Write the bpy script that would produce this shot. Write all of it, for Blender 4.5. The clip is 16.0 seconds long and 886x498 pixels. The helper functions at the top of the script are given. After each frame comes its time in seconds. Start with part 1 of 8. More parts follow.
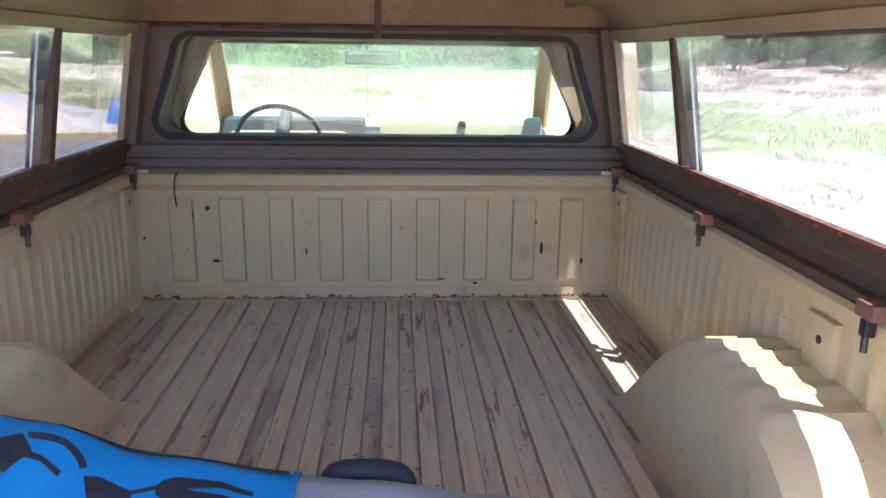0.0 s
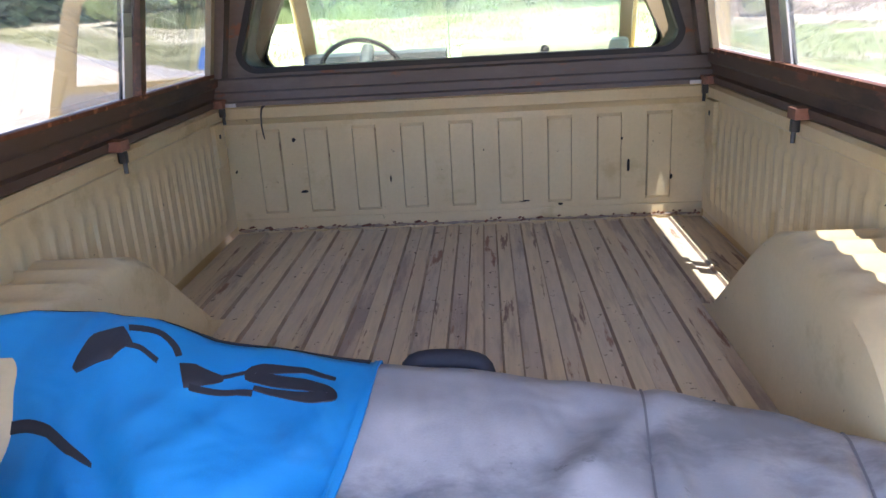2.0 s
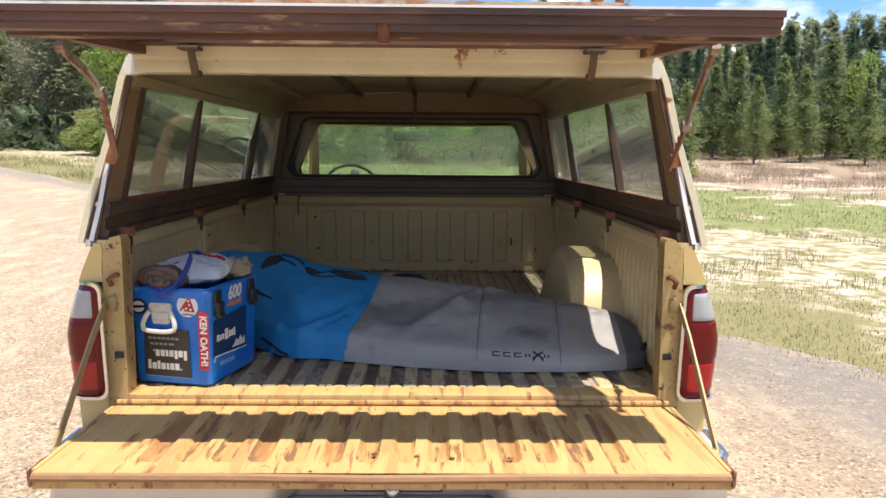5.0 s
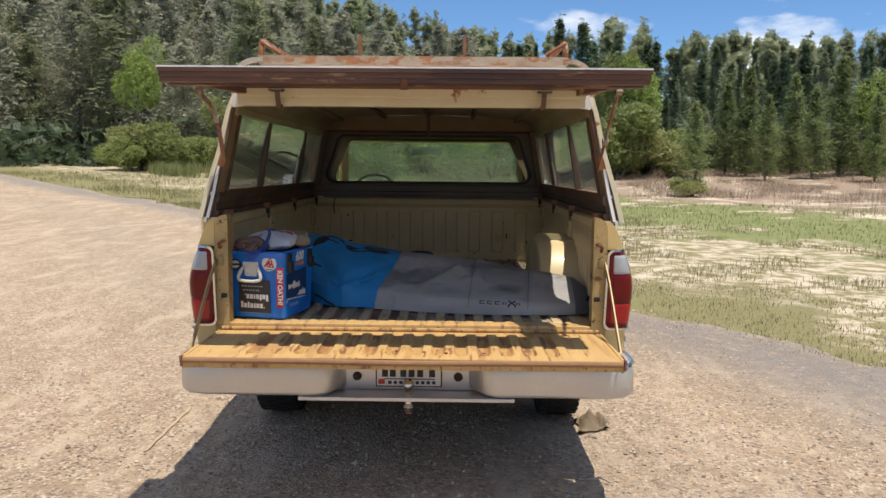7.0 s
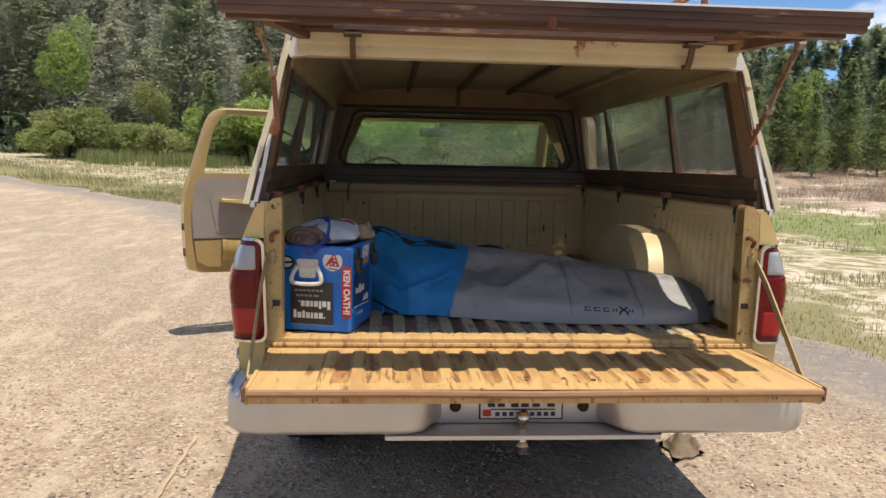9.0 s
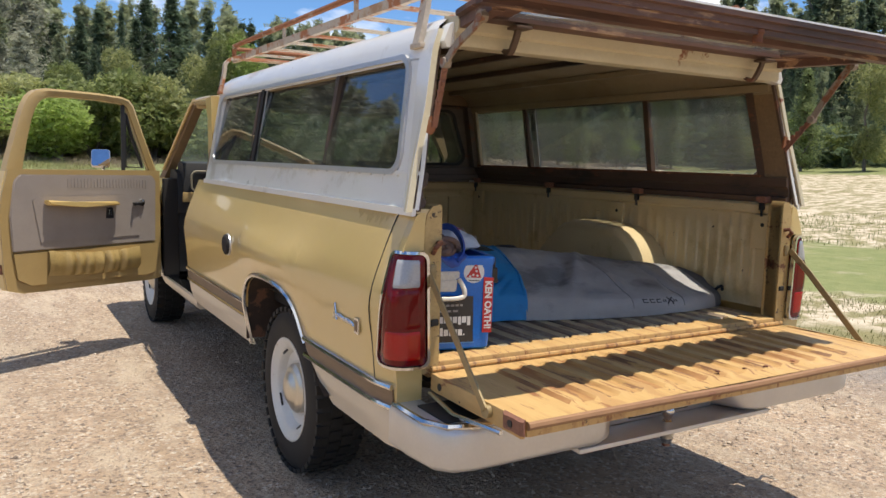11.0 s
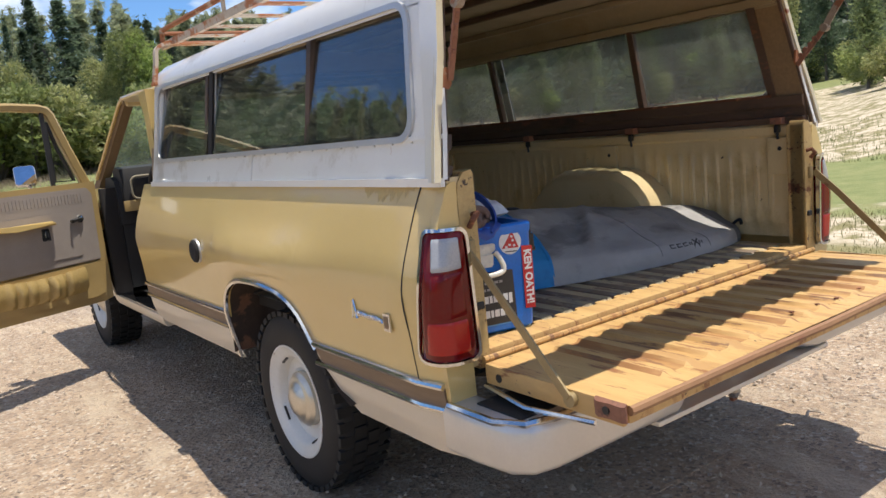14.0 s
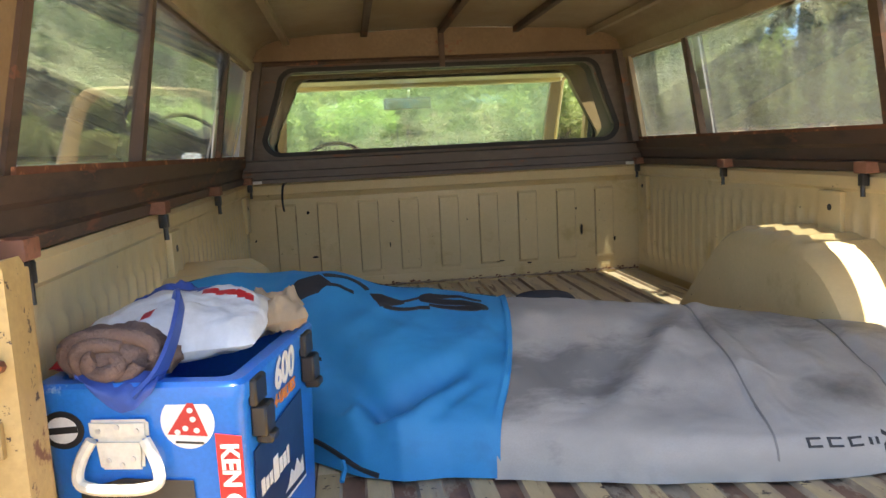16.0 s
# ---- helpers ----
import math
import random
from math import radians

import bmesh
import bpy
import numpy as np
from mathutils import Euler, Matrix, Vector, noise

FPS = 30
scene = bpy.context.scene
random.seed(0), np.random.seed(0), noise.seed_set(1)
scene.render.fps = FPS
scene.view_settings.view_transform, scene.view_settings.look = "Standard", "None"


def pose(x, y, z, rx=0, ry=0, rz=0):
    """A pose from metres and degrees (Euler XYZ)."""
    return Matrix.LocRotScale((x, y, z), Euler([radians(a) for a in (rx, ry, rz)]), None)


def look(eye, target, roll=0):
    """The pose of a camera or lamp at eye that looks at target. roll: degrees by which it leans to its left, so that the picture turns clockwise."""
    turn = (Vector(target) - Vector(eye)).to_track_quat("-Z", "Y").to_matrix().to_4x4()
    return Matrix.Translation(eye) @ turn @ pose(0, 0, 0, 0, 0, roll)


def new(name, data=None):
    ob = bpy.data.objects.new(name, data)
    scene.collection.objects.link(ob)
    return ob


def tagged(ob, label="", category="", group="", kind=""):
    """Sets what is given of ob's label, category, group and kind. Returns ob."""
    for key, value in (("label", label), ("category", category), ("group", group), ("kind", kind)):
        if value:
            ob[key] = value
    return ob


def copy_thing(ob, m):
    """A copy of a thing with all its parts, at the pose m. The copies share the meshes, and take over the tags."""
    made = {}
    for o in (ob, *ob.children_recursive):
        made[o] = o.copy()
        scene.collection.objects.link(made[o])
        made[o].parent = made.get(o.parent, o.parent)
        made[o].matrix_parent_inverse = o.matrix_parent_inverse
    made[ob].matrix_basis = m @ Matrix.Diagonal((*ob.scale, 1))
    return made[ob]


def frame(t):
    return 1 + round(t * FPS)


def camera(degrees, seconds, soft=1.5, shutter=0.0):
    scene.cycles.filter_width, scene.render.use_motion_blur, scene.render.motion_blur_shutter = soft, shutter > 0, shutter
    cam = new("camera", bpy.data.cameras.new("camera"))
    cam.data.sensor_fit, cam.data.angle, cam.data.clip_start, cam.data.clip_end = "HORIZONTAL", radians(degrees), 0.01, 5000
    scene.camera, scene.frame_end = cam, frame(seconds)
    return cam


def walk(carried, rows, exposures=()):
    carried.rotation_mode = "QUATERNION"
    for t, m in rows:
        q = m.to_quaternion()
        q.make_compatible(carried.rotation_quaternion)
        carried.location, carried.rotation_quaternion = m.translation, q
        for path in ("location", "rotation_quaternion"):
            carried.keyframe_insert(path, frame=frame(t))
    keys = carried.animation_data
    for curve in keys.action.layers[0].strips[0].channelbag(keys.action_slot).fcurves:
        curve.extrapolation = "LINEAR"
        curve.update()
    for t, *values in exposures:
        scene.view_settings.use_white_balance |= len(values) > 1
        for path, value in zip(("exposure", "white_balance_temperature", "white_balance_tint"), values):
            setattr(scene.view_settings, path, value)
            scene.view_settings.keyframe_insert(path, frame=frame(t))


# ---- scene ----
cam = camera(60.1, 16.0)
PATH = [
    (0, (0.061, -0.296, 1.659), (0.183, 1.637, 1.161), 0.8),
    (0.5, (0.091, -0.301, 1.649), (-0.005, 1.652, 1.227), -0.2),
    (1, (0.103, -0.349, 1.629), (-0.056, 1.596, 1.192), -1.2),
    (1.5, (0.116, -0.325, 1.573), (0.008, 1.596, 1.027), -3.1),
    (2, (0.097, -0.321, 1.565), (-0.031, 1.576, 0.945), -3.4),
    (2.5, (0.123, -0.471, 1.499), (-0.041, 1.422, 0.875), -1.3),
    (3, (0.131, -0.607, 1.394), (0.063, 1.252, 0.659), -0.9),
    (3.5, (0.082, -0.896, 1.44), (0.129, 0.977, 0.74), -1.1),
    (4, (0.096, -1.326, 1.516), (0.174, 0.623, 1.075), -0.3),
    (4.2, (0.124, -1.536, 1.524), (0.165, 0.432, 1.167), 0.5),
    (6.3, (0.117, -3.24, 1.475), (0.127, -1.252, 1.26), 0.2),
    (6.5, (0.136, -3.336, 1.483), (0.139, -1.347, 1.271), 0.1),
    (7, (0.191, -3.432, 1.464), (0.166, -1.443, 1.255), 0.5),
    (7.5, (0.197, -3.446, 1.471), (0.13, -1.457, 1.271), 0.3),
    (8, (0.062, -3.262, 1.432), (-0.008, -1.274, 1.221), 0.3),
    (8.5, (-0.164, -2.986, 1.422), (-0.157, -1.002, 1.17), 0.3),
    (9, (-0.464, -2.678, 1.382), (-0.316, -0.696, 1.157), 1.2),
    (9.2, (-0.615, -2.566, 1.375), (-0.388, -0.59, 1.168), 1.4),
    (11.3, (-2.186, -1.908, 1.397), (-1.113, -0.236, 1.17), 1.0),
    (11.5, (-2.282, -1.81, 1.412), (-1.183, -0.152, 1.201), 0.5),
    (12, (-2.594, -1.724, 1.454), (-1.418, -0.114, 1.289), -1.0),
    (12.5, (-2.841, -1.729, 1.473), (-1.616, -0.159, 1.288), -2.2),
    (13, (-2.827, -1.709, 1.451), (-1.598, -0.146, 1.233), -2.9),
    (13.5, (-2.484, -1.68, 1.384), (-1.261, -0.118, 1.125), -5.3),
    (14, (-2.083, -1.602, 1.368), (-0.938, 0.007, 1.054), -6.0),
    (14.5, (-1.676, -1.524, 1.366), (-0.568, 0.11, 1.042), -6.7),
    (15, (-1.196, -1.449, 1.357), (-0.158, 0.234, 1.059), -6.2),
    (15.5, (-0.771, -1.213, 1.338), (-0.05, 0.631, 1.051), -4.7),
    (16, (-0.427, -0.916, 1.354), (-0.199, 1.054, 1.091), -2.9),
]
EXPOSURE = [(0.0, 2.88, 5500, 20), (1.0, 2.85, 5500, 20), (2.1, 2.98, 5850, 20), (2.6, 2.98, 6750, 14), (3.0, 2.9, 7800, 11), (3.5, 2.48, 8250, 10), (4.0, 2.0, 7150, 9), (4.2, 1.7, 6650, 9), (4.4, 1.4, 6650, 10), (5.3, 0.6, 6850, 10),
            (6.3, 0.2, 6850, 10), (8.5, 0.25, 6950, 10), (9.0, 0.3, 6950, 10), (9.2, 0.32, 6950, 10), (11.3, 0.3, 6750, 10), (13.5, 0.35, 6750, 10), (14.5, 0.45, 6550, 10), (15.0, 0.55, 6450, 17), (15.5, 1.05, 6250, 15), (16.0, 2.25, 7550, 8)]
walk(cam, [(t, look(eye, target, roll)) for t, eye, target, roll in PATH], EXPOSURE)

# ---- world, sun ----
SUN_FROM = Vector((0.162, -0.16, 1.0)).normalized()
world = bpy.data.worlds.new("world")
scene.world = world
world.use_nodes = True


def build_sky():
    nt = world.node_tree
    nt.nodes.clear()
    out = nt.nodes.new("ShaderNodeOutputWorld")
    bg = nt.nodes.new("ShaderNodeBackground")
    sky = nt.nodes.new("ShaderNodeTexSky")
    sky.sky_type = "NISHITA"
    sky.sun_disc = False
    sky.sun_elevation = math.asin(SUN_FROM.z)
    sky.sun_rotation = math.atan2(SUN_FROM.x, SUN_FROM.y)
    sky.air_density, sky.dust_density, sky.ozone_density = 0.8, 0.0, 4.0
    tc = nt.nodes.new("ShaderNodeTexCoord")
    mp = nt.nodes.new("ShaderNodeMapping")
    mp.inputs["Scale"].default_value = (1.0, 1.0, 2.6)
    mp.inputs["Location"].default_value = (3.1, 0.7, 0.12)
    no = nt.nodes.new("ShaderNodeTexNoise")
    no.inputs["Scale"].default_value = 2.7
    no.inputs["Detail"].default_value = 7.0
    no.inputs["Roughness"].default_value = 0.55
    rp = nt.nodes.new("ShaderNodeValToRGB")
    rp.color_ramp.elements[0].position = 0.515
    rp.color_ramp.elements[1].position = 0.62
    mix = nt.nodes.new("ShaderNodeMix")
    mix.data_type = "RGBA"
    mix.inputs["B"].default_value = (8.0, 8.3, 8.8, 1)
    nt.links.new(tc.outputs["Generated"], mp.inputs["Vector"])
    nt.links.new(mp.outputs["Vector"], no.inputs["Vector"])
    nt.links.new(no.outputs["Fac"], rp.inputs["Fac"])
    nt.links.new(rp.outputs["Color"], mix.inputs["Factor"])
    deep = nt.nodes.new("ShaderNodeMix")
    deep.data_type, deep.blend_type = "RGBA", "MULTIPLY"
    deep.inputs["Factor"].default_value = 1.0
    deep.inputs["B"].default_value = (0.66, 0.86, 1.04, 1)
    nt.links.new(sky.outputs["Color"], deep.inputs["A"])
    nt.links.new(deep.outputs["Result"], mix.inputs["A"])
    nt.links.new(mix.outputs["Result"], bg.inputs["Color"])
    bg.inputs["Strength"].default_value = 0.125
    nt.links.new(bg.outputs["Background"], out.inputs["Surface"])


build_sky()
sun_data = bpy.data.lights.new("sun", "SUN")
sun_data.energy = 4.4
sun_data.angle = radians(0.53)
sun_data.color = (1.0, 0.95, 0.87)
sun = new("sun", sun_data)
sun.matrix_world = look(SUN_FROM * 40, (0, 0, 0))


# ---- helpers of this scene ----
def world_of(ob):
    m = ob.matrix_basis.copy()
    return world_of(ob.parent) @ ob.matrix_parent_inverse @ m if ob.parent else m


def attach(ob, parent):
    if parent is not None:
        ob.parent = parent
        ob.matrix_parent_inverse = world_of(parent).inverted()
    return ob


def thing(name, label, category, at=(0, 0, 0), group="", kind=""):
    ob = new(name)
    ob.location = at
    ob.empty_display_size = 0.1
    return tagged(ob, label, category, group, kind)


def as_list(mats):
    return list(mats) if isinstance(mats, (list, tuple)) else [mats]


def finish(me, mats, smooth):
    for m in as_list(mats):
        me.materials.append(m)
    if smooth:
        me.shade_smooth()
        me.set_sharp_from_angle(angle=radians(smooth))
    me.update()


def part(name, bm, mats, parent=None, label="", smooth=38):
    """One bmesh as one object under a thing or a part."""
    me = bpy.data.meshes.new(name)
    bmesh.ops.recalc_face_normals(bm, faces=bm.faces[:])
    bm.to_mesh(me)
    bm.free()
    finish(me, mats, smooth)
    ob = attach(new(name, me), parent)
    return tagged(ob, label)


def raw(name, verts, faces, mats, parent=None, label="", smooth=0, index=None):
    """Vertices and faces as one object, for large meshes."""
    me = bpy.data.meshes.new(name)
    me.from_pydata(verts, [], faces)
    if index is not None:
        me.polygons.foreach_set("material_index", index)
    finish(me, mats, smooth)
    ob = attach(new(name, me), parent)
    return tagged(ob, label)


def box(bm, a, b, bevel=0.0, m=None, seg=2, mat=0):
    """A box from corner a to corner b, edges rounded."""
    a, b = Vector(a), Vector(b)
    lo = Vector(map(min, a, b))
    hi = Vector(map(max, a, b))
    t = Matrix.Translation((lo + hi) / 2) @ Matrix.Diagonal((*(hi - lo), 1))
    r = bmesh.ops.create_cube(bm, size=1.0, matrix=(m or Matrix()) @ t)
    vs = r["verts"]
    fs = set(f for v in vs for f in v.link_faces)
    if bevel > 0:
        es = list(set(e for v in vs for e in v.link_edges))
        r2 = bmesh.ops.bevel(bm, geom=es, offset=bevel, segments=seg, profile=0.6, affect="EDGES", clamp_overlap=True)
        fs = set(r2["faces"]) | set(f for f in fs if f.is_valid)
    for f in fs:
        f.material_index = mat
    return bm


def bbox(name, a, b, mats, parent=None, bevel=0.004, label="", m=None):
    return part(name, box(bmesh.new(), a, b, bevel, m), mats, parent, label)


def loft(bm, rings, closed_ring=True, caps=True, mat=0):
    """Faces between rings of points."""
    vs = [[bm.verts.new(p) for p in r] for r in rings]
    n = len(vs[0])
    for a, b in zip(vs, vs[1:]):
        for i in range(n if closed_ring else n - 1):
            j = (i + 1) % n
            f = bm.faces.new((a[i], a[j], b[j], b[i]))
            f.material_index = mat
    if caps and closed_ring:
        for r in (vs[0], vs[-1]):
            f = bm.faces.new(r)
            f.material_index = mat
    return vs


def prism(bm, outline, axis, a, b, mat=0):
    """A closed outline of (u, v) drawn out along an axis from a to b."""
    def at(u, v, w):
        return {"x": (w, u, v), "y": (u, w, v), "z": (u, v, w)}[axis]
    loft(bm, [[at(u, v, w) for u, v in outline] for w in (a, b)], mat=mat)
    return bm


def smooth_line(pts, n=6, closed=False):
    """A Catmull-Rom line through points."""
    pts = [Vector(p) for p in pts]
    out = []
    k = len(pts)
    for i in range(k if closed else k - 1):
        if closed:
            p = [pts[(i + j) % k] for j in (-1, 0, 1, 2)]
        else:
            p = [pts[max(0, min(k - 1, i + j))] for j in (-1, 0, 1, 2)]
        for s in range(n):
            t = s / n
            out.append(0.5 * (2 * p[1] + (p[2] - p[0]) * t + (2 * p[0] - 5 * p[1] + 4 * p[2] - p[3]) * t * t
                              + (3 * p[1] - 3 * p[2] + p[3] - p[0]) * t ** 3))
    if not closed:
        out.append(pts[-1])
    return out


def tube(bm, pts, r, n=8, closed=False, flat=None, mat=0):
    """A round bar along points, or a flat one with half sizes flat=(a, b)."""
    pts = [Vector(p) for p in pts]
    k = len(pts)
    rings = []
    up = None
    for i, p in enumerate(pts):
        if closed:
            d = pts[(i + 1) % k] - pts[i - 1]
        else:
            d = pts[min(k - 1, i + 1)] - pts[max(0, i - 1)]
        d.normalize()
        if up is None:
            up = Vector((0, 0, 1)) if abs(d.z) < 0.9 else Vector((1, 0, 0))
        s = d.cross(up).normalized()
        up = s.cross(d).normalized()
        if flat:
            ring = [p + s * (sx * flat[0]) + up * (sy * flat[1]) for sx, sy in ((-1, -1), (1, -1), (1, 1), (-1, 1))]
        else:
            rr = r[i] if isinstance(r, (list, tuple)) else r
            ring = [p + s * (rr * math.cos(2 * math.pi * j / n)) + up * (rr * math.sin(2 * math.pi * j / n)) for j in range(n)]
        rings.append(ring)
    if closed:
        rings.append(rings[0])
        loft(bm, rings, caps=False, mat=mat)
        bmesh.ops.remove_doubles(bm, verts=bm.verts[:], dist=1e-6)
    else:
        loft(bm, rings, mat=mat)
    return bm


def lathe(bm, prof, centre, axis="x", n=36, mat=0, caps=True):
    """Turns a profile of (along, radius) about an axis through centre."""
    c = Vector(centre)
    rings = []
    for w, r in prof:
        ring = []
        for j in range(n):
            a = 2 * math.pi * j / n
            u, v = r * math.cos(a), r * math.sin(a)
            ring.append(c + Vector({"x": (w, u, v), "y": (u, w, v), "z": (u, v, w)}[axis]))
        rings.append(ring)
    loft(bm, rings, caps=caps, mat=mat)
    return bm


def disc(bm, p, axis, r, h, n=10, mat=0):
    return lathe(bm, [(-h / 2, r), (h / 2, r)], p, axis, n, mat)


def interp(x, pts):
    xs = [p[0] for p in pts]
    ys = [p[1] for p in pts]
    return float(np.interp(x, xs, ys))


def round_rect(x0, x1, y0, y1, r, n=5, x0t=None, x1t=None):
    """Outline of a rounded rectangle; x0t, x1t: the x at its top, if it tapers."""
    x0t = x0 if x0t is None else x0t
    x1t = x1 if x1t is None else x1t
    out = []
    for cx, cy, a0 in ((x1t - r, y1 - r, 0), (x0t + r, y1 - r, 90), (x0 + r, y0 + r, 180), (x1 - r, y0 + r, 270)):
        for i in range(n + 1):
            a = radians(a0 + 90 * i / n)
            out.append((cx + r * math.cos(a), cy + r * math.sin(a)))
    return out


def ring_plate(bm, outer, inner, at, depth, mat=0):
    """A frame between two outlines of equal count; at(u, v, w) places it, w runs 0..depth."""
    n = len(outer)
    vs = []
    for w in (0, depth):
        vs.append([bm.verts.new(at(u, v, w)) for u, v in outer])
        vs.append([bm.verts.new(at(u, v, w)) for u, v in inner])
    o0, i0, o1, i1 = vs
    for i in range(n):
        j = (i + 1) % n
        for q in ((o0[i], o0[j], i0[j], i0[i]), (o1[i], i1[i], i1[j], o1[j]), (o0[i], o1[i], o1[j], o0[j]), (i0[i], i0[j], i1[j], i1[i])):
            f = bm.faces.new(q)
            f.material_index = mat
    return bm


def wall_hole(bm, outer, inner, at, depth, mat=0):
    """A plate whose outer outline is a plain rectangle (4 corners) with a rounded hole."""
    (ax, ay), (bx, by) = outer
    cx = sum(p[0] for p in inner) / len(inner)
    cy = sum(p[1] for p in inner) / len(inner)
    out = []
    for u, v in inner:
        du, dv = u - cx, v - cy
        s = 1e9
        if du:
            s = min(s, ((bx if du > 0 else ax) - cx) / du)
        if dv:
            s = min(s, ((by if dv > 0 else ay) - cy) / dv)
        out.append([cx + du * s, cy + dv * s])
    for c in ((ax, ay), (ax, by), (bx, ay), (bx, by)):
        k = min(range(len(out)), key=lambda i: (out[i][0] - c[0]) ** 2 + (out[i][1] - c[1]) ** 2)
        out[k] = list(c)
    return ring_plate(bm, out, inner, at, depth, mat)


def corrugated(P, u0, u1, v0, v1, pitch, duty, depth, end=0.03, step=0.007, margin=0.02):
    """A pressed sheet with ribs across u, closed at both ends of v. Second material in the grooves."""
    us = [(u0, 0)]
    n = int((u1 - u0 - 2 * margin) / pitch)
    s = (u0 + u1) / 2 - n * pitch / 2
    for i in range(n):
        a = s + i * pitch + pitch * (1 - duty) / 2
        b = a + pitch * duty
        us += [(a, 0), (a + step, 1), (b - step, 1), (b, 0)]
    us.append((u1, 0))
    vs = [(v0, 0), (v0 + end, 0), (v0 + end + 2.2 * step, 1)]
    k = max(2, int((v1 - v0) / 0.12))
    vs += [(v0 + end + 2.2 * step + (v1 - v0 - 2 * end - 4.4 * step) * i / k, 1) for i in range(1, k)]
    vs += [(v1 - end - 2.2 * step, 1), (v1 - end, 0), (v1, 0)]
    verts, faces, idx = [], [], []
    for v, hv in vs:
        for u, hu in us:
            verts.append(P(u, v, depth * hu * hv))
    w = len(us)
    for r in range(len(vs) - 1):
        for c in range(w - 1):
            faces.append((r * w + c, r * w + c + 1, (r + 1) * w + c + 1, (r + 1) * w + c))
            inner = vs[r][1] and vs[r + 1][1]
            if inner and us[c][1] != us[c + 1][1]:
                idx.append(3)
                continue
            idx.append(1 if inner and not us[c][1] and not us[c + 1][1] and 0 < c < w - 2 else 0)
    return verts, faces, idx


def text_part(name, body, size, mats, parent, m, label="", thick=0.0006, squeeze=1.0, bold=0.0, slant=0.0):
    """Letters of the built-in font as a mesh; m carries the text's plane (x along, y up) into place, centred."""
    cu = bpy.data.curves.new(name, "FONT")
    cu.body, cu.size, cu.extrude = body, size, thick
    cu.offset, cu.shear = bold, slant
    cu.align_x, cu.align_y = "CENTER", "CENTER"
    cu.resolution_u = 3
    tmp = new(name, cu)
    dg = bpy.context.evaluated_depsgraph_get()
    me = bpy.data.meshes.new_from_object(tmp.evaluated_get(dg))
    bpy.data.objects.remove(tmp)
    bpy.data.curves.remove(cu)
    me.transform(m @ Matrix.Diagonal((squeeze, 1, 1, 1)))
    me.materials.clear()
    finish(me, mats, 0)
    return tagged(attach(new(name, me), parent), label)


# ---- materials ----
def new_mat(name):
    m = bpy.data.materials.new(name)
    m.use_nodes = True
    nt = m.node_tree
    return m, nt, nt.nodes["Principled BSDF"], nt.nodes["Material Output"]


def noise_node(nt, vec, scale, detail=4.0, rough=0.55, stretch=None):
    n = nt.nodes.new("ShaderNodeTexNoise")
    n.inputs["Scale"].default_value = scale
    n.inputs["Detail"].default_value = detail
    n.inputs["Roughness"].default_value = rough
    if stretch:
        mp = nt.nodes.new("ShaderNodeMapping")
        mp.inputs["Scale"].default_value = stretch
        nt.links.new(vec, mp.inputs["Vector"])
        vec = mp.outputs["Vector"]
    nt.links.new(vec, n.inputs["Vector"])
    return n.outputs["Fac"]


def ramp(nt, fac, a, b, ca=(0, 0, 0, 1), cb=(1, 1, 1, 1)):
    r = nt.nodes.new("ShaderNodeValToRGB")
    r.color_ramp.elements[0].position, r.color_ramp.elements[1].position = a, b
    r.color_ramp.elements[0].color, r.color_ramp.elements[1].color = ca, cb
    nt.links.new(fac, r.inputs["Fac"])
    return r.outputs["Color"]


def mixc(nt, fac, a, b, blend="MIX"):
    n = nt.nodes.new("ShaderNodeMix")
    n.data_type = "RGBA"
    n.blend_type = blend
    for key, v in (("Factor", fac), ("A", a), ("B", b)):
        if isinstance(v, (int, float)):
            n.inputs[key].default_value = v
        elif isinstance(v, tuple):
            n.inputs[key].default_value = (*v[:3], 1)
        else:
            nt.links.new(v, n.inputs[key])
    return n.outputs["Result"]


def bump(nt, bsdf, fac, strength, dist):
    b = nt.nodes.new("ShaderNodeBump")
    b.inputs["Strength"].default_value = strength
    b.inputs["Distance"].default_value = dist
    nt.links.new(fac, b.inputs["Height"])
    nt.links.new(b.outputs["Normal"], bsdf.inputs["Normal"])


def level(cover):
    """The noise value above which a given share of a surface lies."""
    return 0.5 + 0.44 * ((1 - cover) ** 0.14 - cover ** 0.14)


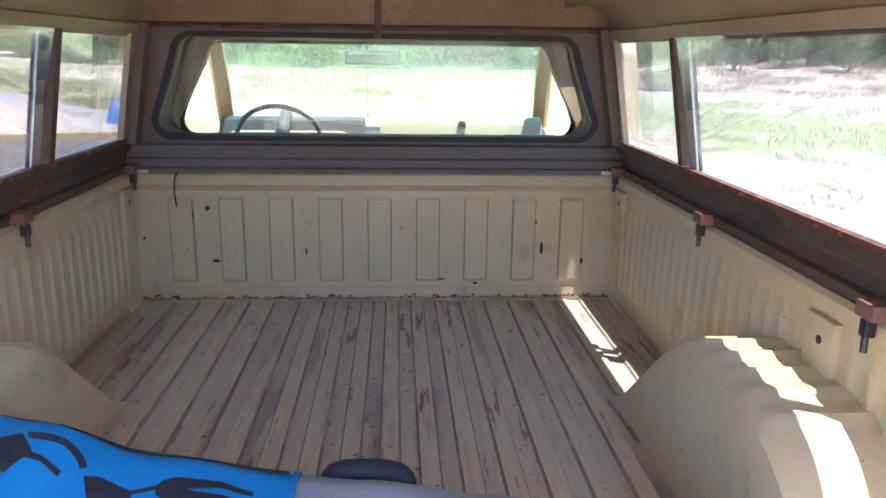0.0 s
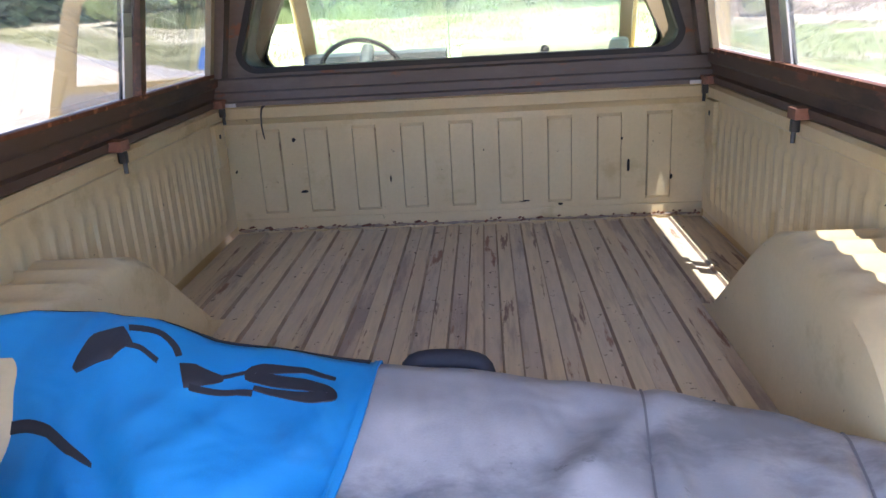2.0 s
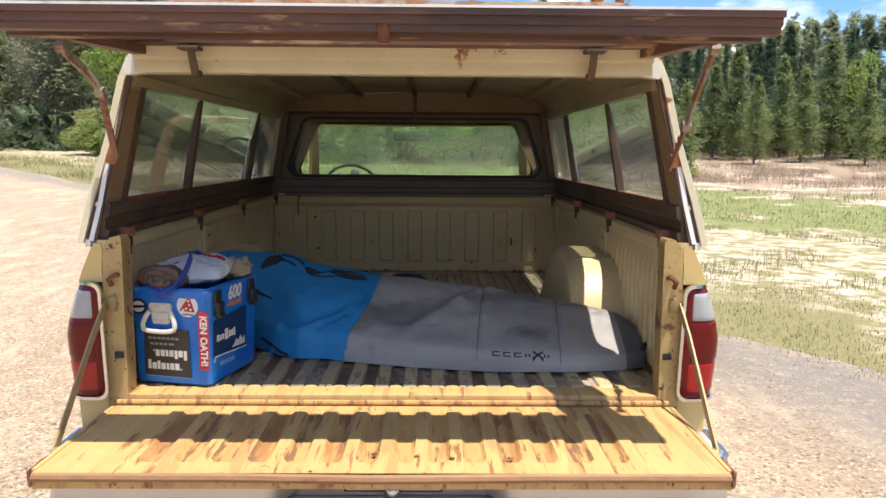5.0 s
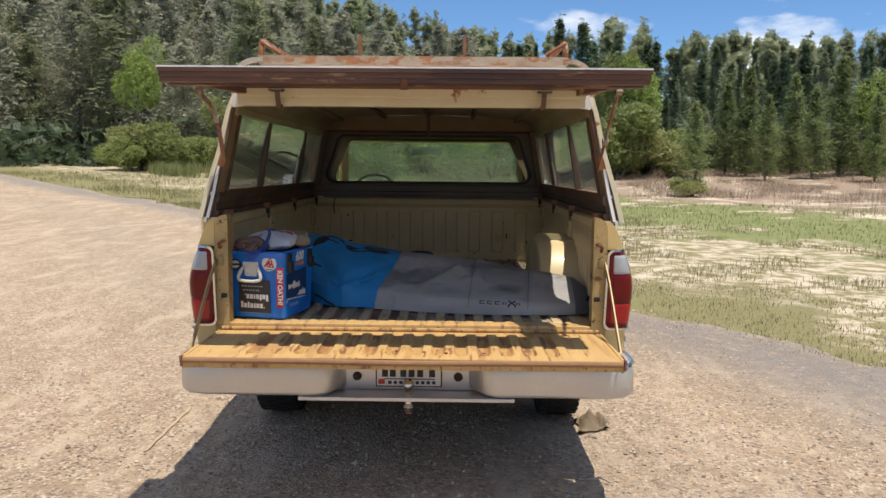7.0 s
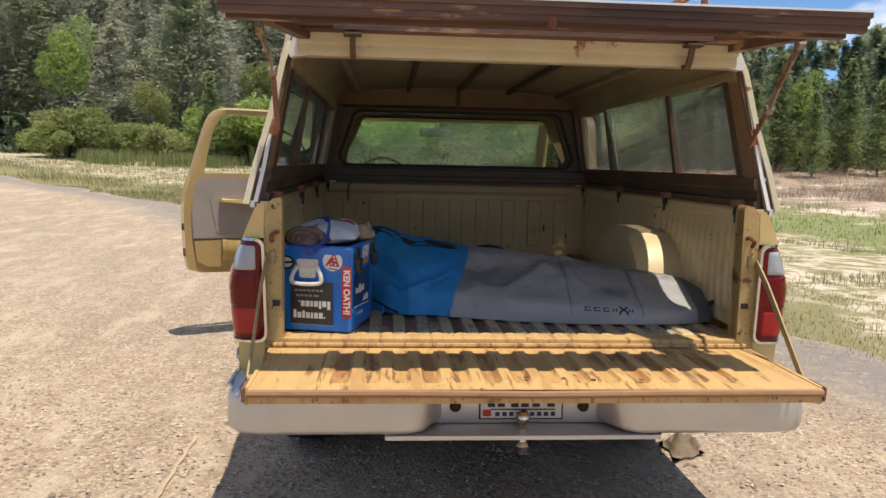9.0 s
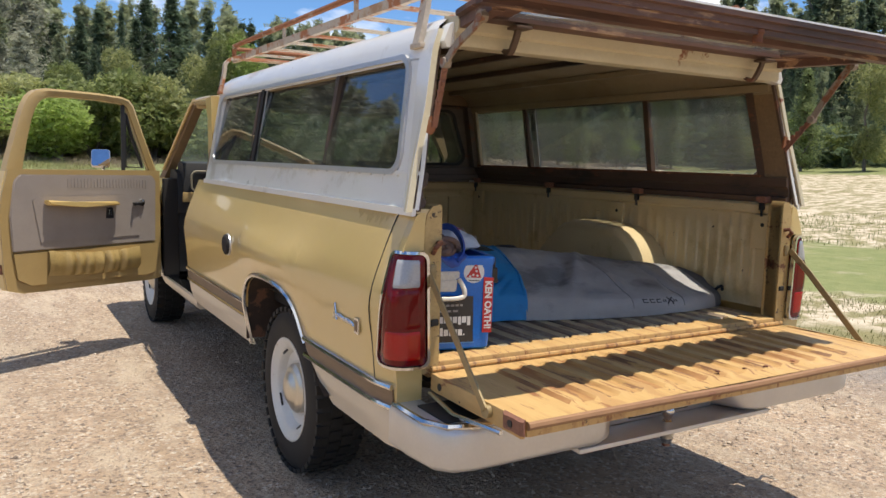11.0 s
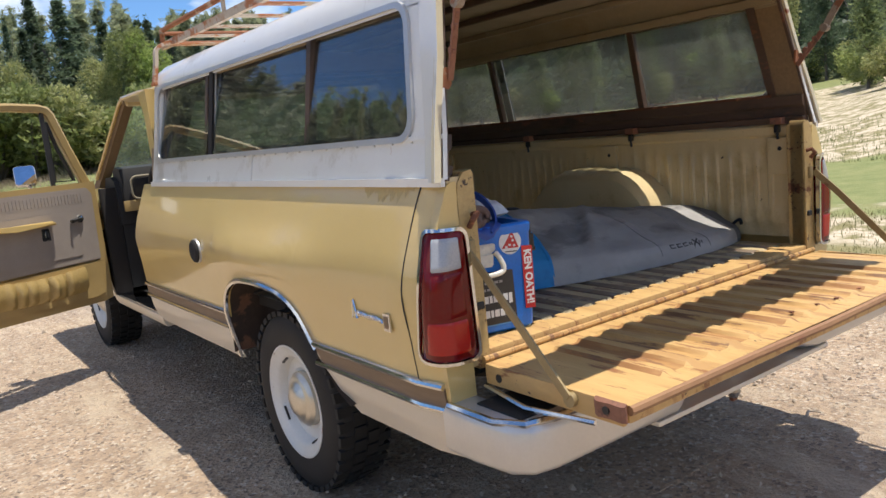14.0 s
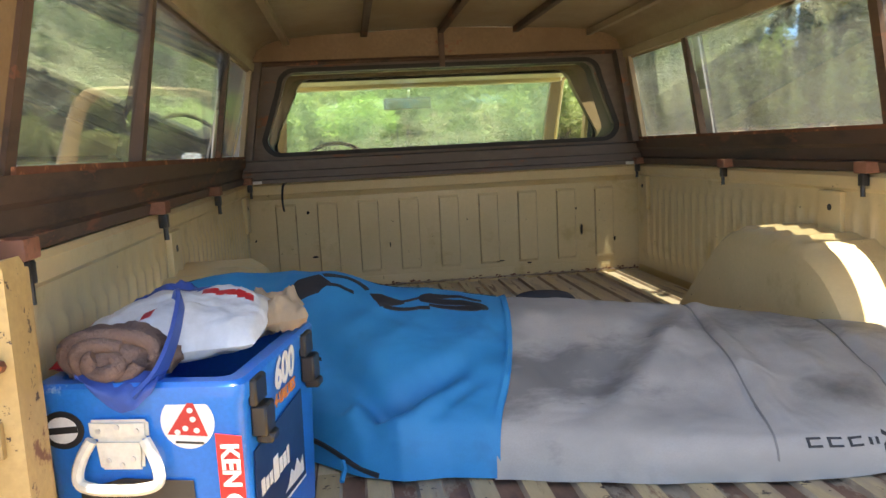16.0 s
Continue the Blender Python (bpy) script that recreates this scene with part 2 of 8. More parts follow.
def surface(name, c1, c2, rough=0.6, metal=0.0, scale=6.0, fine=60.0, bumpy=0.2, dist=0.002, coat=0.0,
            wear=0.0, wear_col=(0.16, 0.055, 0.025), wear_scale=9.0, wear2=0.0, wear2_col=(0.05, 0.04, 0.035), stretch=None,
            spots=0.0, spot_col=(0.06, 0.04, 0.03), rough_var=0.15, speck=1.0, crease=0.0):
    """A worn surface: two tones, patches of wear, darker grime, chips."""
    m, nt, bsdf, out = new_mat(name)
    tc = nt.nodes.new("ShaderNodeTexCoord")
    vec = tc.outputs["Object"]
    big = noise_node(nt, vec, scale, 5, 0.6, stretch)
    small = noise_node(nt, vec, fine, 4, 0.6, stretch)
    col = mixc(nt, ramp(nt, big, 0.35, 0.68), c1, c2)
    col = mixc(nt, ramp(nt, small, 0.3, 0.75, cb=(speck, speck, speck, 1)), col, tuple(0.82 * (a + b) / 2 for a, b in zip(c1, c2)))
    if wear2 > 0:
        g = noise_node(nt, vec, wear_scale * 0.45, 7, 0.65, stretch)
        col = mixc(nt, ramp(nt, g, level(wear2) - 0.03, level(wear2) + 0.06), col, wear2_col)
    if wear > 0:
        w = noise_node(nt, vec, wear_scale, 8, 0.68, stretch)
        wc = mixc(nt, small, wear_col, tuple(1.9 * v for v in wear_col))
        col = mixc(nt, ramp(nt, w, level(wear) - 0.015, level(wear) + 0.03), col, wc)
    if spots > 0:
        s = noise_node(nt, vec, 34.0, 5, 0.7)
        col = mixc(nt, ramp(nt, s, level(spots * 0.12), level(spots * 0.12) + 0.02), col, spot_col)
    nt.links.new(col, bsdf.inputs["Base Color"])
    r = nt.nodes.new("ShaderNodeMapRange")
    r.inputs["To Min"].default_value = max(0.02, rough - rough_var)
    r.inputs["To Max"].default_value = min(1.0, rough + rough_var)
    nt.links.new(big, r.inputs["Value"])
    nt.links.new(r.outputs["Result"], bsdf.inputs["Roughness"])
    bsdf.inputs["Metallic"].default_value = metal
    bsdf.inputs["Coat Weight"].default_value = coat
    bsdf.inputs["Coat Roughness"].default_value = 0.06
    if bumpy > 0:
        bump(nt, bsdf, small, bumpy, dist)
    if crease > 0:
        # soft folds under the fine grain
        fold = nt.nodes.new("ShaderNodeTexNoise")
        fold.inputs["Scale"].default_value = 7.5
        fold.inputs["Detail"].default_value = 2.0
        fold.inputs["Roughness"].default_value = 0.5
        fold.inputs["Distortion"].default_value = 0.5
        nt.links.new(vec, fold.inputs["Vector"])
        b = nt.nodes.new("ShaderNodeBump")
        b.inputs["Strength"].default_value = 1.0
        b.inputs["Distance"].default_value = crease
        nt.links.new(fold.outputs["Fac"], b.inputs["Height"])
        fine_bump = bsdf.inputs["Normal"].links[0].from_node
        nt.links.new(b.outputs["Normal"], fine_bump.inputs["Normal"])
    return m


def add_stain(m, centre, radii, col, amount):
    """A soft smudge of its own shape on a surface."""
    nt = m.node_tree
    bsdf = nt.nodes["Principled BSDF"]
    old = bsdf.inputs["Base Color"].links[0].from_socket
    tc = nt.nodes.new("ShaderNodeTexCoord")
    mp = nt.nodes.new("ShaderNodeMapping")
    mp.inputs["Scale"].default_value = [1 / r for r in radii]
    mp.inputs["Location"].default_value = [-c / r for c, r in zip(centre, radii)]
    nt.links.new(tc.outputs["Object"], mp.inputs["Vector"])
    ln = nt.nodes.new("ShaderNodeVectorMath")
    ln.operation = "LENGTH"
    nt.links.new(mp.outputs["Vector"], ln.inputs[0])
    wob = noise_node(nt, tc.outputs["Object"], 16.0, 6, 0.65)
    ad = nt.nodes.new("ShaderNodeMath")
    ad.operation = "MULTIPLY_ADD"
    ad.inputs[1].default_value = 1.6
    nt.links.new(wob, ad.inputs[0])
    nt.links.new(ln.outputs["Value"], ad.inputs[2])
    f2 = nt.nodes.new("ShaderNodeMapRange")
    f2.inputs["From Min"].default_value, f2.inputs["From Max"].default_value = 0.6, 1.9
    f2.inputs["To Min"].default_value, f2.inputs["To Max"].default_value = amount, 0.0
    nt.links.new(ad.outputs[0], f2.inputs["Value"])
    nt.links.new(mixc(nt, f2.outputs["Result"], old, col), bsdf.inputs["Base Color"])


def pane_mat(name, tint, dust, dust_col=(0.75, 0.75, 0.70), gloss=0.015, base=0.055):
    """Thin glass: clear, mirroring by its angle, with a film of dust."""
    m, nt, bsdf, out = new_mat(name)
    nt.nodes.remove(bsdf)
    tr = nt.nodes.new("ShaderNodeBsdfTransparent")
    tr.inputs["Color"].default_value = (*tint, 1)
    gl = nt.nodes.new("ShaderNodeBsdfGlossy")
    gl.inputs["Roughness"].default_value = gloss
    lw = nt.nodes.new("ShaderNodeLayerWeight")
    lw.inputs["Blend"].default_value = 0.5
    pw = nt.nodes.new("ShaderNodeMath")
    pw.operation = "POWER"
    pw.inputs[1].default_value = 5.0
    nt.links.new(lw.outputs["Facing"], pw.inputs[0])
    fr = nt.nodes.new("ShaderNodeMath")
    fr.operation = "MULTIPLY_ADD"
    fr.inputs[1].default_value = 1.0 - base
    fr.inputs[2].default_value = base
    nt.links.new(pw.outputs[0], fr.inputs[0])
    mx = nt.nodes.new("ShaderNodeMixShader")
    nt.links.new(fr.outputs[0], mx.inputs["Fac"])
    nt.links.new(tr.outputs["BSDF"], mx.inputs[1])
    nt.links.new(gl.outputs["BSDF"], mx.inputs[2])
    di = nt.nodes.new("ShaderNodeBsdfDiffuse")
    di.inputs["Color"].default_value = (*dust_col, 1)
    tl = nt.nodes.new("ShaderNodeBsdfTranslucent")
    tl.inputs["Color"].default_value = (*dust_col, 1)
    md = nt.nodes.new("ShaderNodeMixShader")
    md.inputs["Fac"].default_value = 0.5
    nt.links.new(di.outputs["BSDF"], md.inputs[1])
    nt.links.new(tl.outputs["BSDF"], md.inputs[2])
    tc = nt.nodes.new("ShaderNodeTexCoord")
    no = noise_node(nt, tc.outputs["Object"], 3.5, 6, 0.65, (1, 1, 0.35))
    mr = nt.nodes.new("ShaderNodeMapRange")
    mr.inputs["From Min"].default_value, mr.inputs["From Max"].default_value = 0.3, 0.75
    mr.inputs["To Min"].default_value, mr.inputs["To Max"].default_value = dust * 0.35, dust * 1.7
    nt.links.new(no, mr.inputs["Value"])
    fin = nt.nodes.new("ShaderNodeMixShader")
    nt.links.new(mr.outputs["Result"], fin.inputs["Fac"])
    nt.links.new(mx.outputs["Shader"], fin.inputs[1])
    nt.links.new(md.outputs["Shader"], fin.inputs[2])
    nt.links.new(fin.outputs["Shader"], out.inputs["Surface"])
    return m


def leaf_mat(name, c1, c2, trans=0.35, rough=0.55, wispy=0.0, grain=9.0):
    """Leaves: tone varies clump by clump and tree by tree, light shines through."""
    m, nt, bsdf, out = new_mat(name)
    geo = nt.nodes.new("ShaderNodeNewGeometry")
    oi = nt.nodes.new("ShaderNodeObjectInfo")
    col = mixc(nt, geo.outputs["Random Per Island"], c1, c2)
    hs = nt.nodes.new("ShaderNodeHueSaturation")
    mr = nt.nodes.new("ShaderNodeMapRange")
    mr.inputs["To Min"].default_value, mr.inputs["To Max"].default_value = 0.86, 1.16
    nt.links.new(oi.outputs["Random"], mr.inputs["Value"])
    nt.links.new(mr.outputs["Result"], hs.inputs["Value"])
    nt.links.new(col, hs.inputs["Color"])
    nt.links.new(hs.outputs["Color"], bsdf.inputs["Base Color"])
    bsdf.inputs["Roughness"].default_value = rough
    tl = nt.nodes.new("ShaderNodeBsdfTranslucent")
    nt.links.new(hs.outputs["Color"], tl.inputs["Color"])
    mx = nt.nodes.new("ShaderNodeMixShader")
    mx.inputs["Fac"].default_value = trans
    nt.links.new(bsdf.outputs["BSDF"], mx.inputs[1])
    nt.links.new(tl.outputs["BSDF"], mx.inputs[2])
    last = mx
    if wispy > 0:
        # fine needles and leaflets with gaps between them
        tr = nt.nodes.new("ShaderNodeBsdfTransparent")
        tc = nt.nodes.new("ShaderNodeTexCoord")
        gap = noise_node(nt, tc.outputs["Object"], grain, 2, 0.6)
        gt = nt.nodes.new("ShaderNodeMath")
        gt.operation = "LESS_THAN"
        gt.inputs[1].default_value = 0.36 + 0.28 * wispy
        nt.links.new(gap, gt.inputs[0])
        last = nt.nodes.new("ShaderNodeMixShader")
        nt.links.new(gt.outputs[0], last.inputs["Fac"])
        nt.links.new(mx.outputs["Shader"], last.inputs[1])
        nt.links.new(tr.outputs["BSDF"], last.inputs[2])
    nt.links.new(last.outputs["Shader"], out.inputs["Surface"])
    return m


tan_paint = surface("tan_paint", (0.65, 0.475, 0.19), (0.62, 0.445, 0.17), 0.34, 0, 1.6, 220, 0.02, 0.0004, 0.7, wear=0.003, wear_scale=5, rough_var=0.06, speck=0.25)
# body tan darkened in the colour for shade on inner door faces, slightly worn
shaded_tan = surface("shaded_tan_paint", (0.46, 0.325, 0.135), (0.40, 0.275, 0.11), 0.42, 0, 2.5, 120, 0.05, 0.0005, 0.3, wear=0.02, wear_col=(0.22, 0.12, 0.05), wear_scale=8, rough_var=0.08, speck=0.4)
tan_gate = surface("tan_gate_paint", (0.61, 0.395, 0.16), (0.52, 0.32, 0.12), 0.55, 0, 4, 70, 0.2, 0.001, 0, wear=0.17, wear_col=(0.19, 0.085, 0.035), wear_scale=15, stretch=(2.6, 0.28, 1.0), spots=0.25, wear2=0.34, wear2_col=(0.44, 0.255, 0.10), speck=0.7)
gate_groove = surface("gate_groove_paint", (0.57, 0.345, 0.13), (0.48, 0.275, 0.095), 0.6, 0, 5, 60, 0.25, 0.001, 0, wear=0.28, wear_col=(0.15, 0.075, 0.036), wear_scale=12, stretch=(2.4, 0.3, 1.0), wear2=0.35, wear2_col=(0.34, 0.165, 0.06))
rail_rust = surface("rusty_gate_edge", (0.36, 0.20, 0.09), (0.24, 0.11, 0.06), 0.6, 0, 6, 70, 0.3, 0.001, 0, wear=0.2, wear_col=(0.14, 0.055, 0.03), wear_scale=12, stretch=(0.3, 1, 1))
# rib walls: their shading put into a darker tan, with patches of dirt
rib_line = surface("bulkhead_rib_shade_and_dirt", (0.52, 0.41, 0.23), (0.44, 0.34, 0.19), 0.6, 0, 6, 70, 0.2, 0.001, 0, wear=0.12, wear_col=(0.14, 0.08, 0.045), wear_scale=14)
tan_inner = surface("tan_inner_paint", (0.66, 0.53, 0.30), (0.60, 0.47, 0.25), 0.45, 0, 3.2, 90, 0.08, 0.001, 0.15, wear=0.012, wear_col=(0.12, 0.06, 0.03), wear_scale=9, spots=0.16, wear2=0.14, wear2_col=(0.50, 0.38, 0.19), speck=0.35)
tan_post = surface("tan_post_paint", (0.55, 0.39, 0.165), (0.46, 0.315, 0.125), 0.55, 0, 7, 80, 0.2, 0.001, 0, wear=0.16, wear_col=(0.13, 0.055, 0.028), wear_scale=13, spots=0.8)
bed_ridge = surface("bed_ridge_paint", (0.72, 0.60, 0.40), (0.63, 0.52, 0.345), 0.55, 0, 5, 60, 0.2, 0.001, 0, wear=0.10, wear_col=(0.16, 0.10, 0.07), wear_scale=24, stretch=(1.3, 0.12, 1.0), spots=0.35, spot_col=(0.13, 0.095, 0.07), wear2=0.22, wear2_col=(0.42, 0.34, 0.25))
rear_ridge = surface("rear_ridge_paint", (0.55, 0.43, 0.24), (0.46, 0.36, 0.20), 0.6, 0, 8, 60, 0.25, 0.001, 0, wear=0.16, wear_col=(0.17, 0.095, 0.05), wear_scale=15, stretch=(1.4, 0.3, 1.0), spots=0.7, wear2=0.30, wear2_col=(0.34, 0.27, 0.18))
bed_groove = surface("bed_groove_paint", (0.66, 0.555, 0.405), (0.60, 0.505, 0.37), 0.6, 0, 4, 60, 0.25, 0.001, 0, wear=0.10, wear_col=(0.20, 0.11, 0.07), wear_scale=14, stretch=(1.2, 0.16, 1.0), spots=0.5, wear2=0.20, wear2_col=(0.38, 0.31, 0.25))
rear_groove = surface("rear_groove_rust", (0.25, 0.145, 0.095), (0.18, 0.105, 0.075), 0.75, 0, 9, 60, 0.3, 0.001, 0, wear=0.42, wear_col=(0.22, 0.185, 0.14), wear_scale=10, stretch=(1.0, 0.45, 1.0), wear2=0.3, wear2_col=(0.10, 0.065, 0.05))
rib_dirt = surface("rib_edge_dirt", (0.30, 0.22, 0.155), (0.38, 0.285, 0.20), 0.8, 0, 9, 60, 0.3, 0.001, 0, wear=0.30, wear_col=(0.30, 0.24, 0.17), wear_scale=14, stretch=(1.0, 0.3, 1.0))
panel_brown = surface("brown_inner_panel", (0.27, 0.185, 0.10), (0.20, 0.13, 0.07), 0.6, 0, 5, 70, 0.15, 0.001, 0, wear=0.03, wear_scale=12)
cream_paint = surface("cream_paint", (0.66, 0.58, 0.46), (0.62, 0.54, 0.42), 0.4, 0, 2, 150, 0.03, 0.0005, 0.3, wear=0.01, rough_var=0.06, speck=0.3)
white_paint = surface("white_paint", (0.80, 0.795, 0.76), (0.75, 0.74, 0.70), 0.34, 0, 2.5, 120, 0.02, 0.0004, 0.7, wear=0.022, wear_col=(0.33, 0.22, 0.14), wear_scale=9, wear2=0.14, wear2_col=(0.60, 0.57, 0.50), speck=0.15)
cream_header = surface("cream_header_paint", (0.62, 0.56, 0.40), (0.55, 0.48, 0.33), 0.5, 0, 4, 90, 0.08, 0.001, 0.1, wear=0.05, wear_scale=7, speck=0.4)
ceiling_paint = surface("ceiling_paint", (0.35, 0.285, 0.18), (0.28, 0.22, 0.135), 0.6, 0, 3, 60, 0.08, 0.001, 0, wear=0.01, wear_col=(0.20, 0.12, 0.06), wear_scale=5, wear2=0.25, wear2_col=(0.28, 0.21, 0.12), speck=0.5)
brown_metal = surface("brown_metal", (0.085, 0.052, 0.036), (0.12, 0.075, 0.05), 0.65, 0, 6, 60, 0.15, 0.001, 0, wear=0.12, wear_col=(0.13, 0.055, 0.032), wear_scale=12, stretch=(1, 0.3, 1), wear2=0.2, wear2_col=(0.045, 0.032, 0.025))
dark_wall = surface("dark_grey_paint", (0.165, 0.135, 0.115), (0.12, 0.095, 0.08), 0.6, 0, 5, 60, 0.1, 0.001, 0, wear=0.14, wear_col=(0.15, 0.065, 0.035), wear_scale=9, stretch=(0.4, 1, 1))
rust_metal = surface("rusty_metal", (0.20, 0.075, 0.035), (0.12, 0.045, 0.025), 0.75, 0.1, 12, 90, 0.4, 0.001, 0, wear=0.2, wear_col=(0.27, 0.11, 0.05), wear_scale=22)
clamp_rust = surface("rusty_clamp", (0.30, 0.135, 0.085), (0.21, 0.09, 0.055), 0.7, 0, 14, 90, 0.3, 0.001, 0, wear=0.2, wear_col=(0.10, 0.05, 0.035), wear_scale=22)
lid_metal = surface("rusty_brown_lid", (0.17, 0.085, 0.06), (0.115, 0.06, 0.045), 0.6, 0, 5, 70, 0.3, 0.001, 0, wear=0.16, wear_col=(0.27, 0.17, 0.105), wear_scale=9, stretch=(0.2, 1, 1), wear2=0.3, wear2_col=(0.065, 0.036, 0.03))
prop_metal = surface("rusted_grey_prop", (0.36, 0.31, 0.26), (0.26, 0.20, 0.15), 0.6, 0.2, 9, 90, 0.2, 0.001, 0, wear=0.28, wear_col=(0.17, 0.075, 0.04), wear_scale=18)
rack_bar = surface("streaked_rack_bar", (0.60, 0.47, 0.34), (0.48, 0.33, 0.21), 0.6, 0, 9, 80, 0.3, 0.001, 0, wear=0.36, wear_col=(0.30, 0.125, 0.05), wear_scale=16, stretch=(0.5, 1, 1), wear2=0.2, wear2_col=(0.36, 0.19, 0.10))
rack_paint = surface("rusted_white_rack", (0.60, 0.52, 0.42), (0.52, 0.42, 0.31), 0.6, 0, 7, 80, 0.3, 0.001, 0, wear=0.38, wear_col=(0.28, 0.105, 0.04), wear_scale=8, wear2=0.2, wear2_col=(0.42, 0.25, 0.14))
rack_rust = surface("orange_rust_rail", (0.36, 0.14, 0.055), (0.24, 0.085, 0.035), 0.7, 0, 9, 80, 0.35, 0.001, 0, wear=0.16, wear_col=(0.30, 0.22, 0.16), wear_scale=10)
chrome = surface("chrome", (0.72, 0.72, 0.72), (0.66, 0.66, 0.66), 0.12, 1.0, 3, 120, 0.02, 0.0003, 0, rough_var=0.05)
bumper_metal = surface("worn_bumper_metal", (0.64, 0.635, 0.63), (0.56, 0.555, 0.545), 0.36, 0.62, 2, 110, 0.05, 0.0005, 0, wear=0.01, wear_col=(0.3, 0.22, 0.15), rough_var=0.08, speck=0.3)
hub_metal = surface("dull_hub_cap", (0.66, 0.62, 0.54), (0.56, 0.52, 0.44), 0.30, 0.75, 5, 110, 0.05, 0.0005, 0, wear=0.04, wear_scale=16, rough_var=0.08, speck=0.4)
peeled = surface("peeled_undercoat", (0.57, 0.41, 0.165), (0.51, 0.36, 0.14), 0.55, 0, 9, 90, 0.2, 0.0006)
well_brown = surface("rusty_wheel_well", (0.055, 0.036, 0.026), (0.035, 0.026, 0.021), 0.9, 0, 5, 40, 0.3, 0.002, 0, wear=0.2, wear_col=(0.10, 0.05, 0.03))
black_rubber = surface("black_rubber", (0.012, 0.012, 0.013), (0.02, 0.02, 0.02), 0.6, 0, 8, 120, 0.1, 0.0008)
boot_brown = surface("dusty_rubber_boot", (0.10, 0.085, 0.065), (0.07, 0.06, 0.048), 0.8, 0, 6, 90, 0.15, 0.001)
tyre_rubber = surface("tyre_rubber", (0.013, 0.0125, 0.012), (0.022, 0.02, 0.018), 0.75, 0, 6, 90, 0.25, 0.001)
wood_trim = surface("brown_side_trim", (0.22, 0.145, 0.085), (0.17, 0.11, 0.065), 0.5, 0, 5, 90, 0.05, 0.0005, stretch=(1, 0.1, 1))
under_black = surface("underbody_black", (0.014, 0.012, 0.011), (0.026, 0.022, 0.019), 0.9, 0, 5, 40, 0.3, 0.002)
inner_dark = surface("cab_black_trim", (0.009, 0.009, 0.010), (0.014, 0.0135, 0.013), 0.7, 0, 6, 90, 0.1, 0.001)
seat_vinyl = surface("seat_vinyl", (0.12, 0.11, 0.10), (0.09, 0.08, 0.075), 0.5, 0, 6, 90, 0.15, 0.001)
dash_blue = surface("dark_dash", (0.016, 0.016, 0.018), (0.025, 0.024, 0.024), 0.6, 0, 6, 100, 0.1, 0.001)
dash_cream = surface("cream_dash", (0.34, 0.30, 0.21), (0.30, 0.26, 0.18), 0.5, 0, 6, 100, 0.1, 0.001)
pocket_vinyl = surface("tan_pocket_vinyl", (0.46, 0.33, 0.13), (0.40, 0.28, 0.10), 0.4, 0, 6, 90, 0.05, 0.0005)
grey_vinyl = surface("grey_door_vinyl", (0.36, 0.31, 0.27), (0.31, 0.265, 0.23), 0.5, 0, 5, 160, 0.2, 0.0008, speck=0.5)
white_rim = surface("white_rim_paint", (0.72, 0.72, 0.69), (0.64, 0.63, 0.58), 0.4, 0, 6, 90, 0.05, 0.001, 0.2, wear=0.04, wear_scale=12, speck=0.4)
red_lens = surface("red_lens", (0.15, 0.003, 0.004), (0.12, 0.002, 0.003), 0.16, 0, 8, 200, 0.02, 0.0003, 0.1, rough_var=0.04, speck=0.3)
red_lens.node_tree.nodes["Principled BSDF"].inputs["Specular IOR Level"].default_value = 0.3
bright_red_lens = surface("bright_red_lens", (0.40, 0.006, 0.005), (0.32, 0.005, 0.004), 0.2, 0, 8, 200, 0.02, 0.0003, 0.1, rough_var=0.04, speck=0.3)
clear_lens = surface("clear_lens", (0.42, 0.43, 0.45), (0.36, 0.37, 0.39), 0.18, 0, 8, 220, 0.05, 0.0005, 0.7, rough_var=0.04)
plate_white = surface("plate_white", (0.80, 0.80, 0.77), (0.74, 0.74, 0.71), 0.4, 0, 6, 100, 0.03, 0.0005, speck=0.4)
ink = surface("dark_ink", (0.015, 0.015, 0.018), (0.02, 0.02, 0.022), 0.5, 0, 8, 100, 0.0)
sticker_red = surface("red_sticker", (0.55, 0.03, 0.03), (0.50, 0.025, 0.025), 0.35, 0, 8, 100, 0.0)
sticker_white = surface("white_sticker", (0.78, 0.78, 0.76), (0.74, 0.74, 0.72), 0.4, 0, 8, 100, 0.0)
sticker_navy = surface("navy_label", (0.015, 0.035, 0.11), (0.012, 0.03, 0.095), 0.35, 0, 8, 100, 0.0)
orange_ink = surface("orange_ink", (0.75, 0.25, 0.03), (0.7, 0.22, 0.03), 0.4, 0, 8, 100, 0.0)
cooler_blue = surface("cooler_blue_plastic", (0.008, 0.19, 0.72), (0.007, 0.17, 0.65), 0.35, 0, 4, 160, 0.06, 0.0005, 0.2, wear=0.03, wear_col=(0.3, 0.45, 0.6), rough_var=0.06)
white_plastic = surface("white_plastic", (0.72, 0.70, 0.62), (0.66, 0.63, 0.54), 0.4, 0, 8, 100, 0.05, 0.0005)
black_plastic = surface("black_plastic", (0.016, 0.015, 0.015), (0.03, 0.028, 0.026), 0.4, 0, 9, 120, 0.1, 0.0005)
bag_blue = surface("blue_bag_cloth", (0.012, 0.245, 0.56), (0.01, 0.205, 0.48), 0.62, 0, 5, 420, 0.25, 0.0006, 0, wear2=0.10, wear2_col=(0.012, 0.16, 0.38), wear_scale=6, speck=0.5, crease=0.016)
